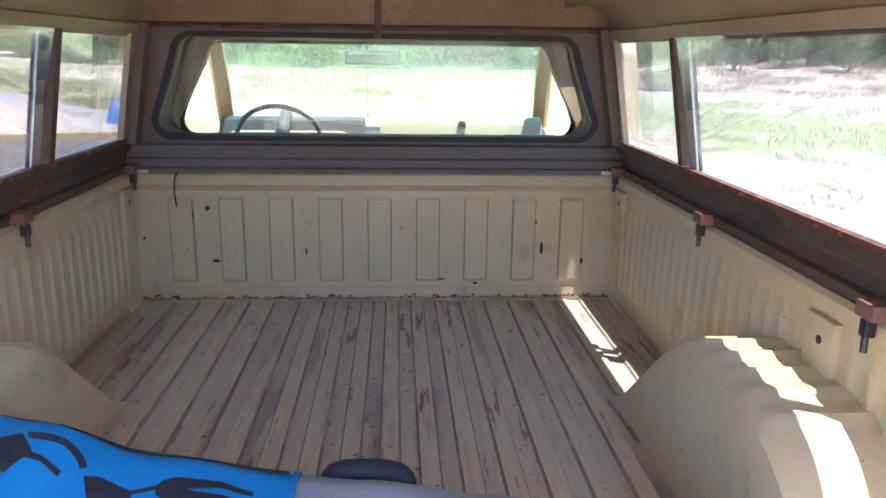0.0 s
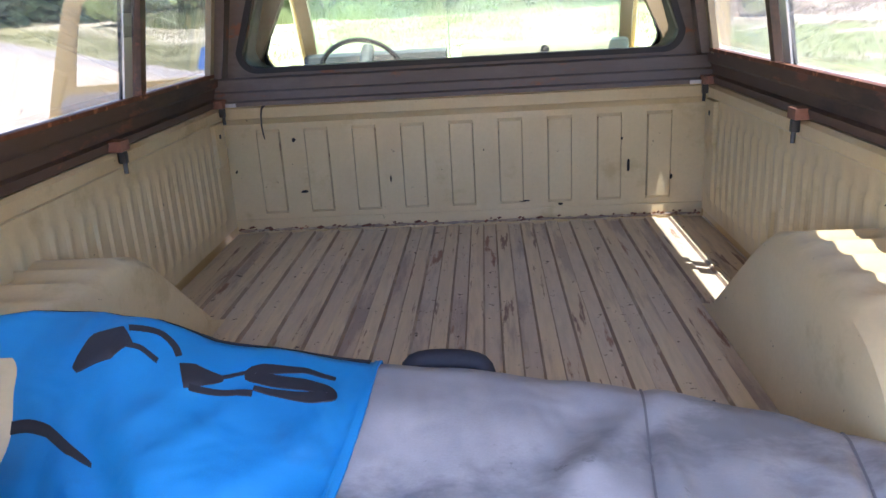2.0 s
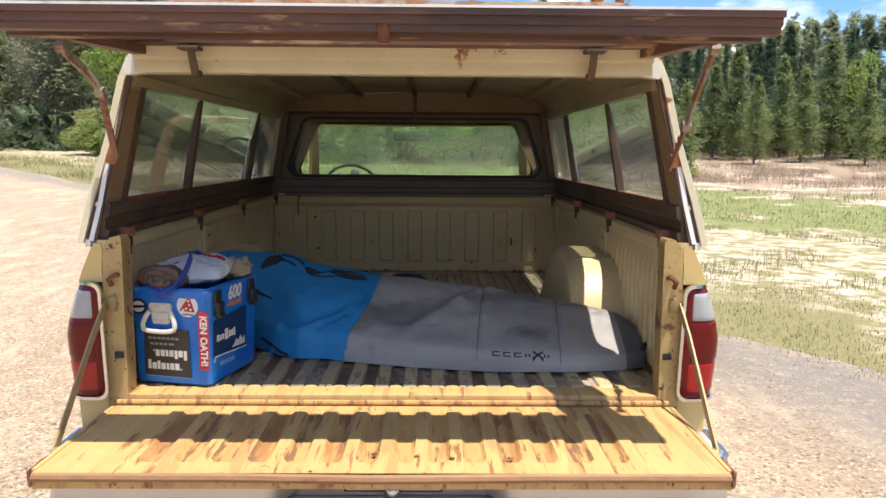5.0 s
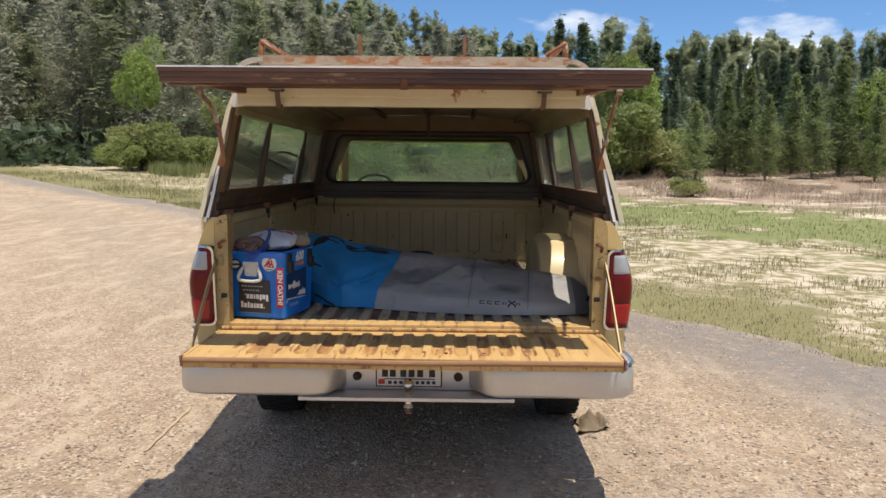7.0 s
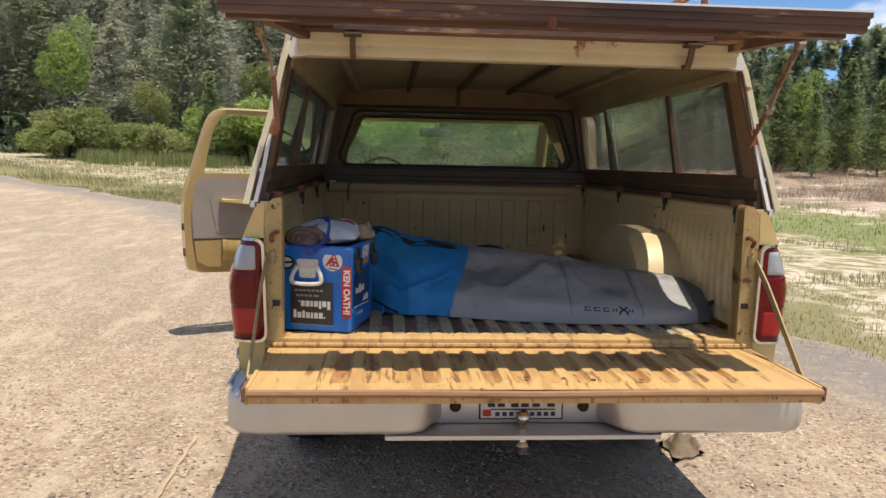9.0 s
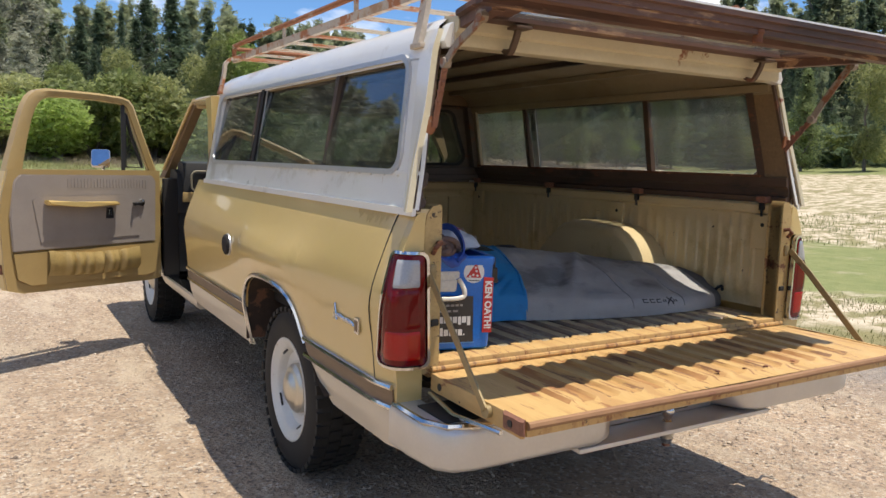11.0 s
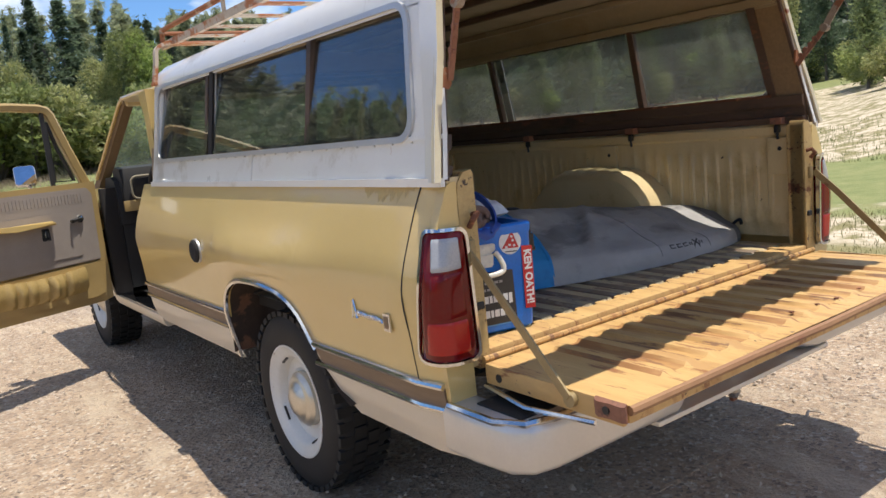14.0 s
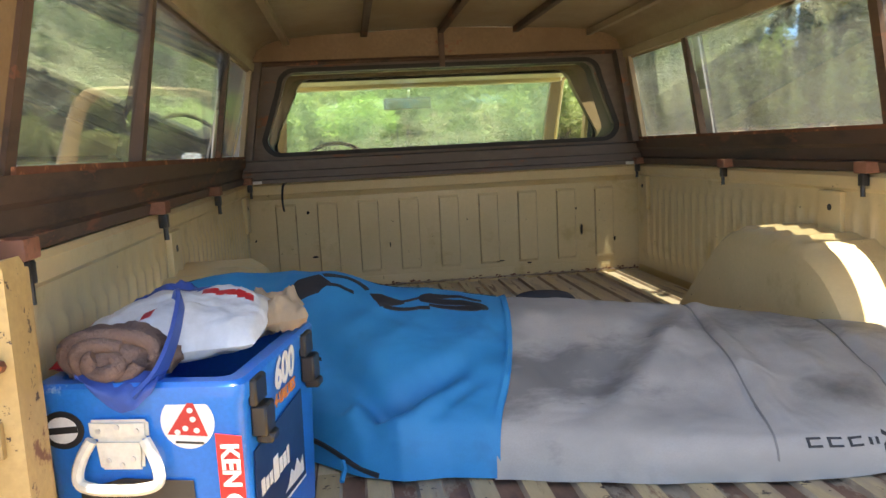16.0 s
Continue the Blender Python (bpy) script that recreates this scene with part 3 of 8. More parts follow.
bag_grey = surface("grey_bag_cloth", (0.385, 0.37, 0.355), (0.275, 0.267, 0.26), 0.6, 0, 5, 420, 0.25, 0.0006, 0, wear=0.03, wear_col=(0.085, 0.08, 0.078), wear_scale=7, wear2=0.34, wear2_col=(0.185, 0.18, 0.18), rough_var=0.08, speck=0.5, stretch=(0.55, 1.1, 1.0), crease=0.016)
bag_black = surface("black_webbing", (0.015, 0.016, 0.022), (0.028, 0.028, 0.035), 0.7, 0, 8, 200, 0.3, 0.0006)
towel_brown = surface("brown_towel", (0.16, 0.10, 0.085), (0.22, 0.15, 0.125), 0.95, 0, 22, 260, 1.0, 0.004)
cloth_white = surface("white_bag_cloth", (0.66, 0.69, 0.73), (0.57, 0.60, 0.65), 0.45, 0, 6, 60, 0.1, 0.001, crease=0.03)
cloth_blue = surface("blue_bag_band", (0.03, 0.09, 0.40), (0.02, 0.06, 0.28), 0.5, 0, 6, 80, 0.1, 0.001)
cloth_red = surface("red_bag_print", (0.50, 0.02, 0.03), (0.42, 0.015, 0.025), 0.5, 0, 6, 80, 0.1, 0.001)
cloth_beige = surface("beige_cloth", (0.44, 0.34, 0.23), (0.36, 0.27, 0.18), 0.85, 0, 9, 120, 0.4, 0.002)
strap_metal = surface("tan_strap", (0.38, 0.28, 0.13), (0.30, 0.22, 0.11), 0.5, 0.2, 9, 90, 0.1, 0.001, 0, wear=0.12)
mirror_glass = surface("mirror", (0.9, 0.9, 0.9), (0.9, 0.9, 0.9), 0.03, 1.0, 3, 30, 0.0, rough_var=0.01)
# mirror darkened in its colour, standing for the dark bed it reflects
darkened_mirror = surface("darkened_mirror", (0.075, 0.085, 0.085), (0.065, 0.07, 0.07), 0.06, 1.0, 3, 30, 0.0, rough_var=0.01)
cap_glass = pane_mat("canopy_glass", (0.63, 0.65, 0.645), 0.032, base=0.17)
cap_glass_dusty = pane_mat("dusty_canopy_glass", (0.66, 0.68, 0.67), 0.08, base=0.10)
lid_glass = pane_mat("lid_glass", (0.80, 0.82, 0.81), 0.02)
cab_glass = pane_mat("cab_glass", (0.90, 0.95, 0.90), 0.008, gloss=0.010, base=0.022)
screen_glass = pane_mat("dusty_windscreen", (0.88, 0.94, 0.88), 0.075, (0.66, 0.78, 0.60), gloss=0.010, base=0.022)


# ---- pickup truck ----
FLOOR = 0.755          # bed floor above the ground
BED = 2.47             # bed length
WALL = 0.878           # inner wall of the bed
SIDE = [(0.44, 0.93), (0.47, 0.95), (0.55, 0.975), (0.62, 0.985), (0.70, 0.992), (0.80, 0.999), (0.88, 1.008), (0.945, 1.013), (1.0, 1.002),
        (1.06, 0.982), (1.12, 0.960), (1.18, 0.938), (1.225, 0.918)]
ARCH_R = [(0.55, 0.50), (0.63, 0.535), (0.70, 0.60), (0.755, 0.692), (0.82, 0.775), (0.90, 0.83), (1.0, 0.855), (1.15, 0.862), (1.29, 0.855), (1.40, 0.832),
          (1.49, 0.79), (1.54, 0.735), (1.56, 0.66), (1.562, 0.50)]
FRONT = 3.42           # wheelbase


def side_x(z):
    return interp(z, SIDE)


def flare(y, z):
    """The side swells softly over the rear wheel."""
    return 0.030 * math.exp(-((y - 1.12) / 0.46) ** 4) * math.exp(-((z - 0.95) / 0.10) ** 2)


def arch_z(y, z0):
    """Lower edge of the side: the sill, or the wheel arch above it."""
    for off in (0.0, FRONT):
        if ARCH_R[0][0] < y - off < ARCH_R[-1][0]:
            return max(z0, interp(y - off, ARCH_R))
    return z0


def skin(s, y0, y1, z0, z1, extra=0.0, mats=None, name="", parent=None, thick=0.012, label="", zcap=None):
    """A stretch of the body's side with the wheel arch cut out; s is its side, -1 or 1."""
    ys = {y0, y1}
    k = int((y1 - y0) / 0.11) + 1
    ys |= {y0 + (y1 - y0) * i / k for i in range(k + 1)}
    for off in (0.0, FRONT):
        ys |= {y + off for y, z in ARCH_R if y0 < y + off < y1}
    ys = sorted(ys)
    bm = bmesh.new()
    rows = 12
    outer, inner = [], []
    for y in ys:
        lo = min(arch_z(y, z0), z1 - 0.001)
        hi = z1 if zcap is None else zcap(y)
        o, i = [], []
        for r in range(rows + 1):
            z = lo + (hi - lo) * r / rows
            x = side_x(z) + extra + flare(y, z)
            if y < 0.12:
                x -= 0.022 * (1 - y / 0.12) ** 2
            o.append(bm.verts.new((s * x, y, z)))
            i.append(bm.verts.new((s * (x - thick), y, z)))
        outer.append(o)
        inner.append(i)
    for a in range(len(ys) - 1):
        if arch_z((ys[a] + ys[a + 1]) / 2, z0) >= z1 - 0.002:
            continue
        for r in range(rows):
            bm.faces.new((outer[a][r], outer[a + 1][r], outer[a + 1][r + 1], outer[a][r + 1]))
            bm.faces.new((inner[a][r], inner[a][r + 1], inner[a + 1][r + 1], inner[a + 1][r]))
        bm.faces.new((outer[a][0], inner[a][0], inner[a + 1][0], outer[a + 1][0]))
        bm.faces.new((outer[a][-1], outer[a + 1][-1], inner[a + 1][-1], inner[a][-1]))
    for e in (0, -1):
        for r in range(rows):
            bm.faces.new((outer[e][r], outer[e][r + 1], inner[e][r + 1], inner[e][r]))
    loose = [v for v in bm.verts if not v.link_faces]
    bmesh.ops.delete(bm, geom=loose, context="VERTS")
    return part(name, bm, mats, parent, label)


truck = thing("pickup_truck", "old tan pickup truck with white canopy, open tailgate and door", "truck")

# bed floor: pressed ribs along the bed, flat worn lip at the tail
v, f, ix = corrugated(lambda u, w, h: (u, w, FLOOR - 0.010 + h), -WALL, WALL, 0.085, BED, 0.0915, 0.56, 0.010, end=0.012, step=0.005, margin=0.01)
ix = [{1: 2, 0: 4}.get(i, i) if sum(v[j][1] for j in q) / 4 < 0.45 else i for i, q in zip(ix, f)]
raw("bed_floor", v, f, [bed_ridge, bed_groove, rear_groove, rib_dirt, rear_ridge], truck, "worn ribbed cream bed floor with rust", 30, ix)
bm = bmesh.new()
box(bm, (-0.86, 0.0, FLOOR - 0.05), (0.86, 0.0855, FLOOR), 0.006)
for i in range(19):
    x = -0.82 + 0.0915 * i
    lathe(bm, [(-0.008, 0.024), (-0.001, 0.022), (0.001, 0.010)], (x - 0.003, 0.086, FLOOR), "z", 10)
part("bed_lip", bm, tan_gate, truck, "bright tan worn lip of the bed floor")
bbox("bed_underside", (-0.85, 0.02, FLOOR - 0.07), (0.85, BED, FLOOR - 0.02), under_black, truck)

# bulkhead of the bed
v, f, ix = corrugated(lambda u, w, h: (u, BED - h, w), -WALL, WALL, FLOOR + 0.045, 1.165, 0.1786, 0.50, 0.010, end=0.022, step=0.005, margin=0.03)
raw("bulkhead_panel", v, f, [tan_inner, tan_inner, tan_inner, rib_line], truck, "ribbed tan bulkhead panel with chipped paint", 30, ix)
bm = bmesh.new()
box(bm, (-WALL, BED - 0.004, FLOOR - 0.02), (WALL, BED + 0.02, FLOOR + 0.046), 0.003)
prism(bm, [(BED, 1.164), (BED - 0.012, 1.18), (BED - 0.03, 1.19), (BED - 0.034, 1.228), (BED - 0.026, 1.236), (BED + 0.025, 1.236), (BED + 0.025, 1.164)], "x", -WALL, WALL)
part("bulkhead_rail", bm, tan_inner, truck, "rolled tan top rail of the bulkhead")

# chips, scratches and the dirty seam of the bulkhead
chip_rnd = random.Random(4)
for x, z, w, h in ((-0.60, 0.905, 0.034, 0.010), (0.605, 0.955, 0.012, 0.050), (0.69, 0.885, 0.030, 0.012), (0.225, 0.832, 0.040, 0.006), (-0.62, 1.10, 0.014, 0.016), (0.58, 1.05, 0.010, 0.012), (-0.27, 0.94, 0.006, 0.03),
                   (-0.85, 0.99, 0.008, 0.014), (0.36, 0.815, 0.02, 0.008), (0.76, 0.90, 0.012, 0.02), (-0.36, 1.07, 0.008, 0.006), (0.08, 1.03, 0.006, 0.008)):
    bm = bmesh.new()
    ring = []
    for i in range(9):
        a = 2 * math.pi * i / 9
        r = chip_rnd.uniform(0.6, 1.2)
        ring.append((x + w / 2 * r * math.cos(a), z + h / 2 * r * math.sin(a)))
    prism(bm, ring, "y", BED - 0.0095, BED - 0.002)
    part("paint_chip", bm, under_black, truck, "dark chip in the bulkhead paint")
bm = bmesh.new()
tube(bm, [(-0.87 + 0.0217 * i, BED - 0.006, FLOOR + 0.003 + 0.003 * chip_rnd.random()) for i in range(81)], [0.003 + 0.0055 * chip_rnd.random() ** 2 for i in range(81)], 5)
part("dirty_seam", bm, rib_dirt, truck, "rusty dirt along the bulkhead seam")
bm = bmesh.new()
for i in range(150):
    x, w = chip_rnd.uniform(-0.87, 0.87), chip_rnd.uniform(0.003, 0.009) * (1.8 if chip_rnd.random() < 0.15 else 1)
    z = FLOOR + 0.003 + 0.014 * chip_rnd.random() ** 4
    prism(bm, [(x - w, z), (x - 0.3 * w, z - 0.004), (x + w, z + 0.001), (x + 0.4 * w, z + 0.3 * w + 0.002)], "y", BED - 0.0092, BED - 0.003)
tagged(part("rust_flakes", bm, rust_metal, truck), "brown rust flaking along the bulkhead's foot", "", "", "stuff")

# bed walls, rails, wheel housings, stake pockets
for s in (-1, 1):
    v, f, ix = corrugated(lambda u, w, h: (s * (WALL - h), u, w), 0.05, BED, FLOOR + 0.02, 1.185, 0.064, 0.46, 0.007, end=0.05, step=0.007, margin=0.08)
    raw("bed_wall", v, f, [tan_inner, tan_inner, tan_inner, tan_inner], truck, "ribbed tan inner bed wall", 40, ix)
    bm = bmesh.new()
    prism(bm, [(s * 0.880, 1.183), (s * 0.866, 1.195), (s * 0.862, 1.226), (s * 0.872, 1.236), (s * 0.912, 1.236), (s * 0.912, 1.222), (s * 0.89, 1.216)], "y", 0.0, BED)
    part("bed_rail", bm, tan_inner, truck, "folded tan bed rail")
    ARCH_IN = [(0.61, 0.0), (0.64, 0.11), (0.70, 0.215), (0.79, 0.29), (0.90, 0.322), (1.06, 0.330), (1.18, 0.327), (1.255, 0.305), (1.33, 0.25), (1.47, 0.13), (1.60, 0.02), (1.625, 0.0)]
    bm = bmesh.new()
    rings = []
    for y, h in [(p.x, p.y) for p in smooth_line([(a, b, 0) for a, b in ARCH_IN], 9)]:
        rib = 0.009 * max(0.0, math.sin((y - 0.84) * 78)) if 0.84 < y < 1.28 else 0.0
        h = max(0.0, h)
        prof = [(0.655, 0.0), (0.659, 0.5 * h), (0.663, h - 0.045), (0.669, h - 0.020), (0.684, h - 0.005), (0.705, h), (0.76, h), (0.82, h), (WALL + 0.004, h)]
        rings.append([(s * x, y, FLOOR - 0.008 + max(0.0, k) + (rib if x > 0.69 else 0)) for x, k in prof])
    loft(bm, rings, closed_ring=False, caps=False)
    part("wheel_housing", bm, tan_inner, truck, "rounded tan wheel housing with scuffed paint", 32)
    for y in (0.075, 0.98, 2.33):
        ob = bbox("stake_pocket", (s * (WALL - 0.016), y, 1.035), (s * (WALL + 0.002), y + 0.10, 1.184), tan_inner, truck, 0.004)
        part("hole", disc(bmesh.new(), (s * (WALL - 0.0165), y + 0.045, 1.14), "x", 0.009, 0.002), ink, ob)

# outer sides: bed, cab corner, front wing, sills
for s in (-1, 1):
    skin(s, 0.0, 2.80, 0.652, 1.225, 0, tan_paint, "bed_side", truck, label="glossy tan outer bed side")
    for a, b in ((0.0, 0.742), (1.562, 2.80)):
        skin(s, a, b, 0.47, 0.65, 0, cream_paint, "lower_panel", truck, label="cream lower side panel")
    skin(s, 3.79, 5.25, 0.652, 1.19, 0, tan_paint, "front_wing", truck, label="tan front wing", zcap=lambda y: 1.20 - 0.06 * max(0, y - 3.9) / 1.35)
    for a, b in ((3.79, FRONT + 0.742), (FRONT + 1.562, 5.25)):
        skin(s, a, b, 0.47, 0.65, 0, cream_paint, "wing_lower_panel", truck)
    bm = bmesh.new()
    prism(bm, [(s * 0.80, 0.49), (s * 0.955, 0.49), (s * 0.958, 0.465), (s * 0.94, 0.43), (s * 0.80, 0.43)], "y", 2.72, 3.80)
    part("sill", bm, cream_paint, truck, "cream sill under the door")
    bbox("sill_plate", (s * 0.80, 2.80, 0.490), (s * 0.945, 3.77, 0.498), chrome, truck, 0.002)
    # side trim: brown band between bright edges
    for a, b in ((0.015, 0.745), (1.565, 2.795), (3.80, 3.86), (FRONT + 1.57, 5.2)):
        skin(s, a, b, 0.625, 0.678, 0.005, wood_trim, "trim_band", truck, thick=0.012)
        for z in (0.618, 0.684):
            k = 8
            pts = [(s * (side_x(z) + 0.004 - (0.022 * (1 - y / 0.12) ** 2 if y < 0.12 else 0)), y, z) for y in [a + (b - a) * i / k for i in range(k + 1)]]
            part("trim_moulding", tube(bmesh.new(), pts, 0.0105, 8), chrome, truck, "bright side moulding")
    part("panel_seam", tube(bmesh.new(), smooth_line([(s * (side_x(z) + 0.0002), y, z) for y, z in ((0.10, 1.222), (0.108, 1.12), (0.115, 0.95), (0.115, 0.80), (0.11, 0.695))], 5), 0.0022, 5), ink, truck)
    # wheel arch mouldings and dark wells
    for off in (0.0, FRONT):
        pts = [(s * (side_x(z) + 0.004 + (flare(y, z) if off == 0 else 0)), y + off, z) for y, z in [(0.735, 0.665)] + ARCH_R if z >= 0.66 and y > 0.72] + [(s * (side_x(0.48) + 0.004), 1.562 + off, 0.48)]
        part("arch_moulding", tube(bmesh.new(), smooth_line(pts, 3), 0.011, 6), chrome, truck, "bright wheel arch moulding")
        bm = bmesh.new()
        rings = [[(s * x, y + off, z + 0.004) for x in (0.985, 0.675)] for y, z in ARCH_R]
        loft(bm, rings, closed_ring=False, caps=False)
        box(bm, (s * 0.66, 0.56 + off, 0.30), (s * 0.675, 1.56 + off, 0.735))
        part("wheel_well", bm, well_brown, truck, "dark dusty wheel well")

# peeled paint under the canopy's skirt
peel_rnd = random.Random(9)
for a, b, deep in ((0.125, 0.40, 0.062),):
    k = 22
    verts, faces = [], []
    for i in range(k + 1):
        y = a + (b - a) * i / k
        lo = 1.219 - deep * (0.25 + 0.75 * peel_rnd.random()) * math.sin(math.pi * min(1, max(0.06, i / k))) ** 0.5
        for z in (1.223, lo):
            verts.append((-side_x(z) - 0.0009, y, z))
    faces = [(2 * i, 2 * i + 1, 2 * i + 3, 2 * i + 2) for i in range(k)]
    raw("peeled_patch", verts, faces, peeled, truck, "matt patch where paint has peeled")

# tail: posts, lamps
for s in (-1, 1):
    bm = bmesh.new()
    prism(bm, [(s * 0.825, 0.72), (s * 0.886, 0.72), (s * 0.886, 1.17), (s * 0.878, 1.22), (s * 0.858, 1.245), (s * 0.83, 1.25), (s * 0.825, 1.24)], "y", -0.004, 0.055)
    box(bm, (s * 0.825, 0.0, FLOOR), (s * WALL, 0.07, 1.236), 0.004)
    post = part("tailgate_post", bm, tan_post, truck, "tan tailgate post with rust at its edges")
    part("latch_pin", tube(bmesh.new(), [(s * 0.84, -0.006, 1.13), (s * 0.84, -0.026, 1.135), (s * 0.858, -0.028, 1.12), (s * 0.858, -0.010, 1.10)], 0.008, 8), rust_metal, post)
    bbox("bump_stop", (s * 0.832, -0.012, 0.872), (s * 0.858, 0.0, 0.892), ink, post, 0.003)
    bbox("strap_bracket", (s * 0.845, -0.014, 1.02), (s * 0.868, 0.0, 1.065), strap_metal, post, 0.004)
    # rear corner skin below and above the lamp
    bm = bmesh.new()
    prism(bm, [(s * 0.884, 1.108), (s * 0.960, 1.108), (s * 0.944, 1.15), (s * 0.916, 1.215), (s * 0.902, 1.225), (s * 0.884, 1.225)], "y", -0.004, 0.03)
    part("upper_rear_corner", bm, tan_paint, truck)
    bm = bmesh.new()
    prism(bm, [(s * 0.884, 0.56), (s * 0.946, 0.56), (s * 0.970, 0.65), (s * 0.976, 0.748), (s * 0.884, 0.748)], "y", -0.004, 0.03)
    part("lower_rear_corner", bm, tan_paint, truck)

    def lamp_at(u, z, out):
        """Across the lamp, u from its inner edge round the corner to the side."""
        w, c = side_x(z) - 0.003, 0.060
        if u < w - c:
            return (s * u, -0.026 - out, z)
        a = min(1.0, (u - (w - c)) / (c * 1.571)) * math.pi / 2
        r = c + out
        x, y = w - c + r * math.sin(a), c - 0.026 - r * math.cos(a)
        return (s * x, y + max(0.0, u - (w + c * 0.571)), z)

    def dense(line):
        out = []
        for (a, b), (c, d) in zip(line, line[1:] + line[:1]):
            k = 10 if abs(d - b) > 0.2 else 6 if abs(c - a) > 0.06 else 1
            out += [(a + (c - a) * i / k, b + (d - b) * i / k) for i in range(k)]
        return out

    def lamp_line(g, za, zb, r):
        return dense(round_rect(0.876 + g, 1.076 - g, za + g, zb - g, r, 4, x0t=0.886 + g, x1t=1.018 - g))
    bm = bmesh.new()
    ring_plate(bm, lamp_line(-0.004, 0.750, 1.106, 0.030), lamp_line(0.005, 0.750, 1.106, 0.026), lambda u, z, d: lamp_at(u, z, d - 0.010), 0.017)
    lampob = part("tail_lamp", bm, chrome, truck, "tall red and white tail lamp in a chrome bezel")
    for nm, za, zb, mt, g, e0 in (("red_lens", 0.757, 1.099, red_lens, 0.0, 0.003), ("reversing_lens", 1.000, 1.084, clear_lens, 0.018, 0.0055), ("stop_lens", 0.872, 0.994, red_lens, 0.016, 0.0050), ("tail_lens", 0.774, 0.866, bright_red_lens, 0.016, 0.0050)):
        bm = bmesh.new()
        n = 16
        rr = []
        for i in range(n + 1):
            e = e0 - 0.004 if i in (0, n) else e0
            rr.append([])
            for z, o in [(za, -0.012), (za, e - 0.003)] + [(za + 0.006 + (zb - za - 0.012) * q / 8, e) for q in range(9)] + [(zb, e - 0.003), (zb, -0.012)]:
                xa = interp(z, [(0.76, 0.884), (1.1, 0.894)]) + g
                xb = interp(z, [(0.76, 1.068), (1.1, 1.011)]) - g * 1.5
                rr[-1].append(lamp_at(xa + (xb - xa) * i / n, z, o))
        loft(bm, rr)
        part(nm, bm, mt, lampob)

# tailgate, lying open
GATE_Z = 0.735
gate = bbox("tailgate", (-0.856, -0.515, GATE_Z - 0.055), (0.856, -0.022, GATE_Z - 0.012), tan_gate, truck, 0.008, "open tan tailgate with rusty edge")
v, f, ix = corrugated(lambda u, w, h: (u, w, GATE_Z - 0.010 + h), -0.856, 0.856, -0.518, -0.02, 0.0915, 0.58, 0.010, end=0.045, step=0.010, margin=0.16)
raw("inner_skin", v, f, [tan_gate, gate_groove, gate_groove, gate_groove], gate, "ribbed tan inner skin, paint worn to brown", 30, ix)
bm = bmesh.new()
tube(bm, [(-0.857, -0.517, GATE_Z - 0.022), (-0.4, -0.518, GATE_Z - 0.022), (-0.02, -0.520, GATE_Z - 0.026), (0.4, -0.518, GATE_Z - 0.022), (0.857, -0.517, GATE_Z - 0.022)], 0.012, 8)
part("rolled_edge", bm, rail_rust, gate, "rust-brown rolled edge")
for s in (-1, 1):
    bm = bmesh.new()
    box(bm, (s * 0.853, -0.505, GATE_Z - 0.06), (s * 0.867, -0.03, GATE_Z - 0.006), 0.004)
    part("side_flange", bm, tan_gate, gate)
    bm = bmesh.new()
    loft(bm, [[(s * 0.864, y, GATE_Z - 0.050), (s * x, y, GATE_Z - 0.048), (s * (x + 0.002), y, GATE_Z - 0.010), (s * 0.864, y, GATE_Z - 0.004)] for y, x in ((-0.516, 0.868), (-0.508, 0.874), (-0.47, 0.872), (-0.44, 0.876), (-0.425, 0.869))])
    latch = part("latch_plate", bm, clamp_rust, gate, "bent rusty latch plate")
    part("latch_hole", disc(bmesh.new(), (s * 0.8745, -0.463, GATE_Z - 0.028), "x", 0.010, 0.004), ink, latch)
    part("hinge_hole", disc(bmesh.new(), (s * 0.867, -0.085, GATE_Z - 0.036), "x", 0.012, 0.003), ink, gate)
    part("strap_bolt", disc(bmesh.new(), (s * 0.874, -0.355, GATE_Z - 0.028), "x", 0.018, 0.016, 12), strap_metal, gate)
    bm = bmesh.new()
    tube(bm, [(s * 0.876, -0.012, 1.045), (s * 0.880, -0.10, 0.965), (s * 0.882, -0.355, GATE_Z - 0.022)], 0, flat=(0.003, 0.012))
    part("strap", bm, strap_metal, gate, "flat tan tailgate strap")
    part("hinge_bar", tube(bmesh.new(), [(s * 0.87, -0.03, 0.668), (s * 0.90, -0.22, 0.660), (s * 0.885, -0.44, 0.675)], 0.007, 6), chrome, gate)
bm = bmesh.new()
tube(bm, [(-0.855, -0.012, FLOOR - 0.021), (0.855, -0.012, FLOOR - 0.021)], 0.009, 8)
part("hinge_tube", bm, gate_groove, gate)
for x in (0.17, 0.32, 0.08, -0.03):
    part("gate_screw", lathe(bmesh.new(), [(0, 0.008), (0.004, 0.007)], (x, -0.44 - 0.02 * math.sin(x * 40), GATE_Z - 0.002), "z", 8), rust_metal, gate)

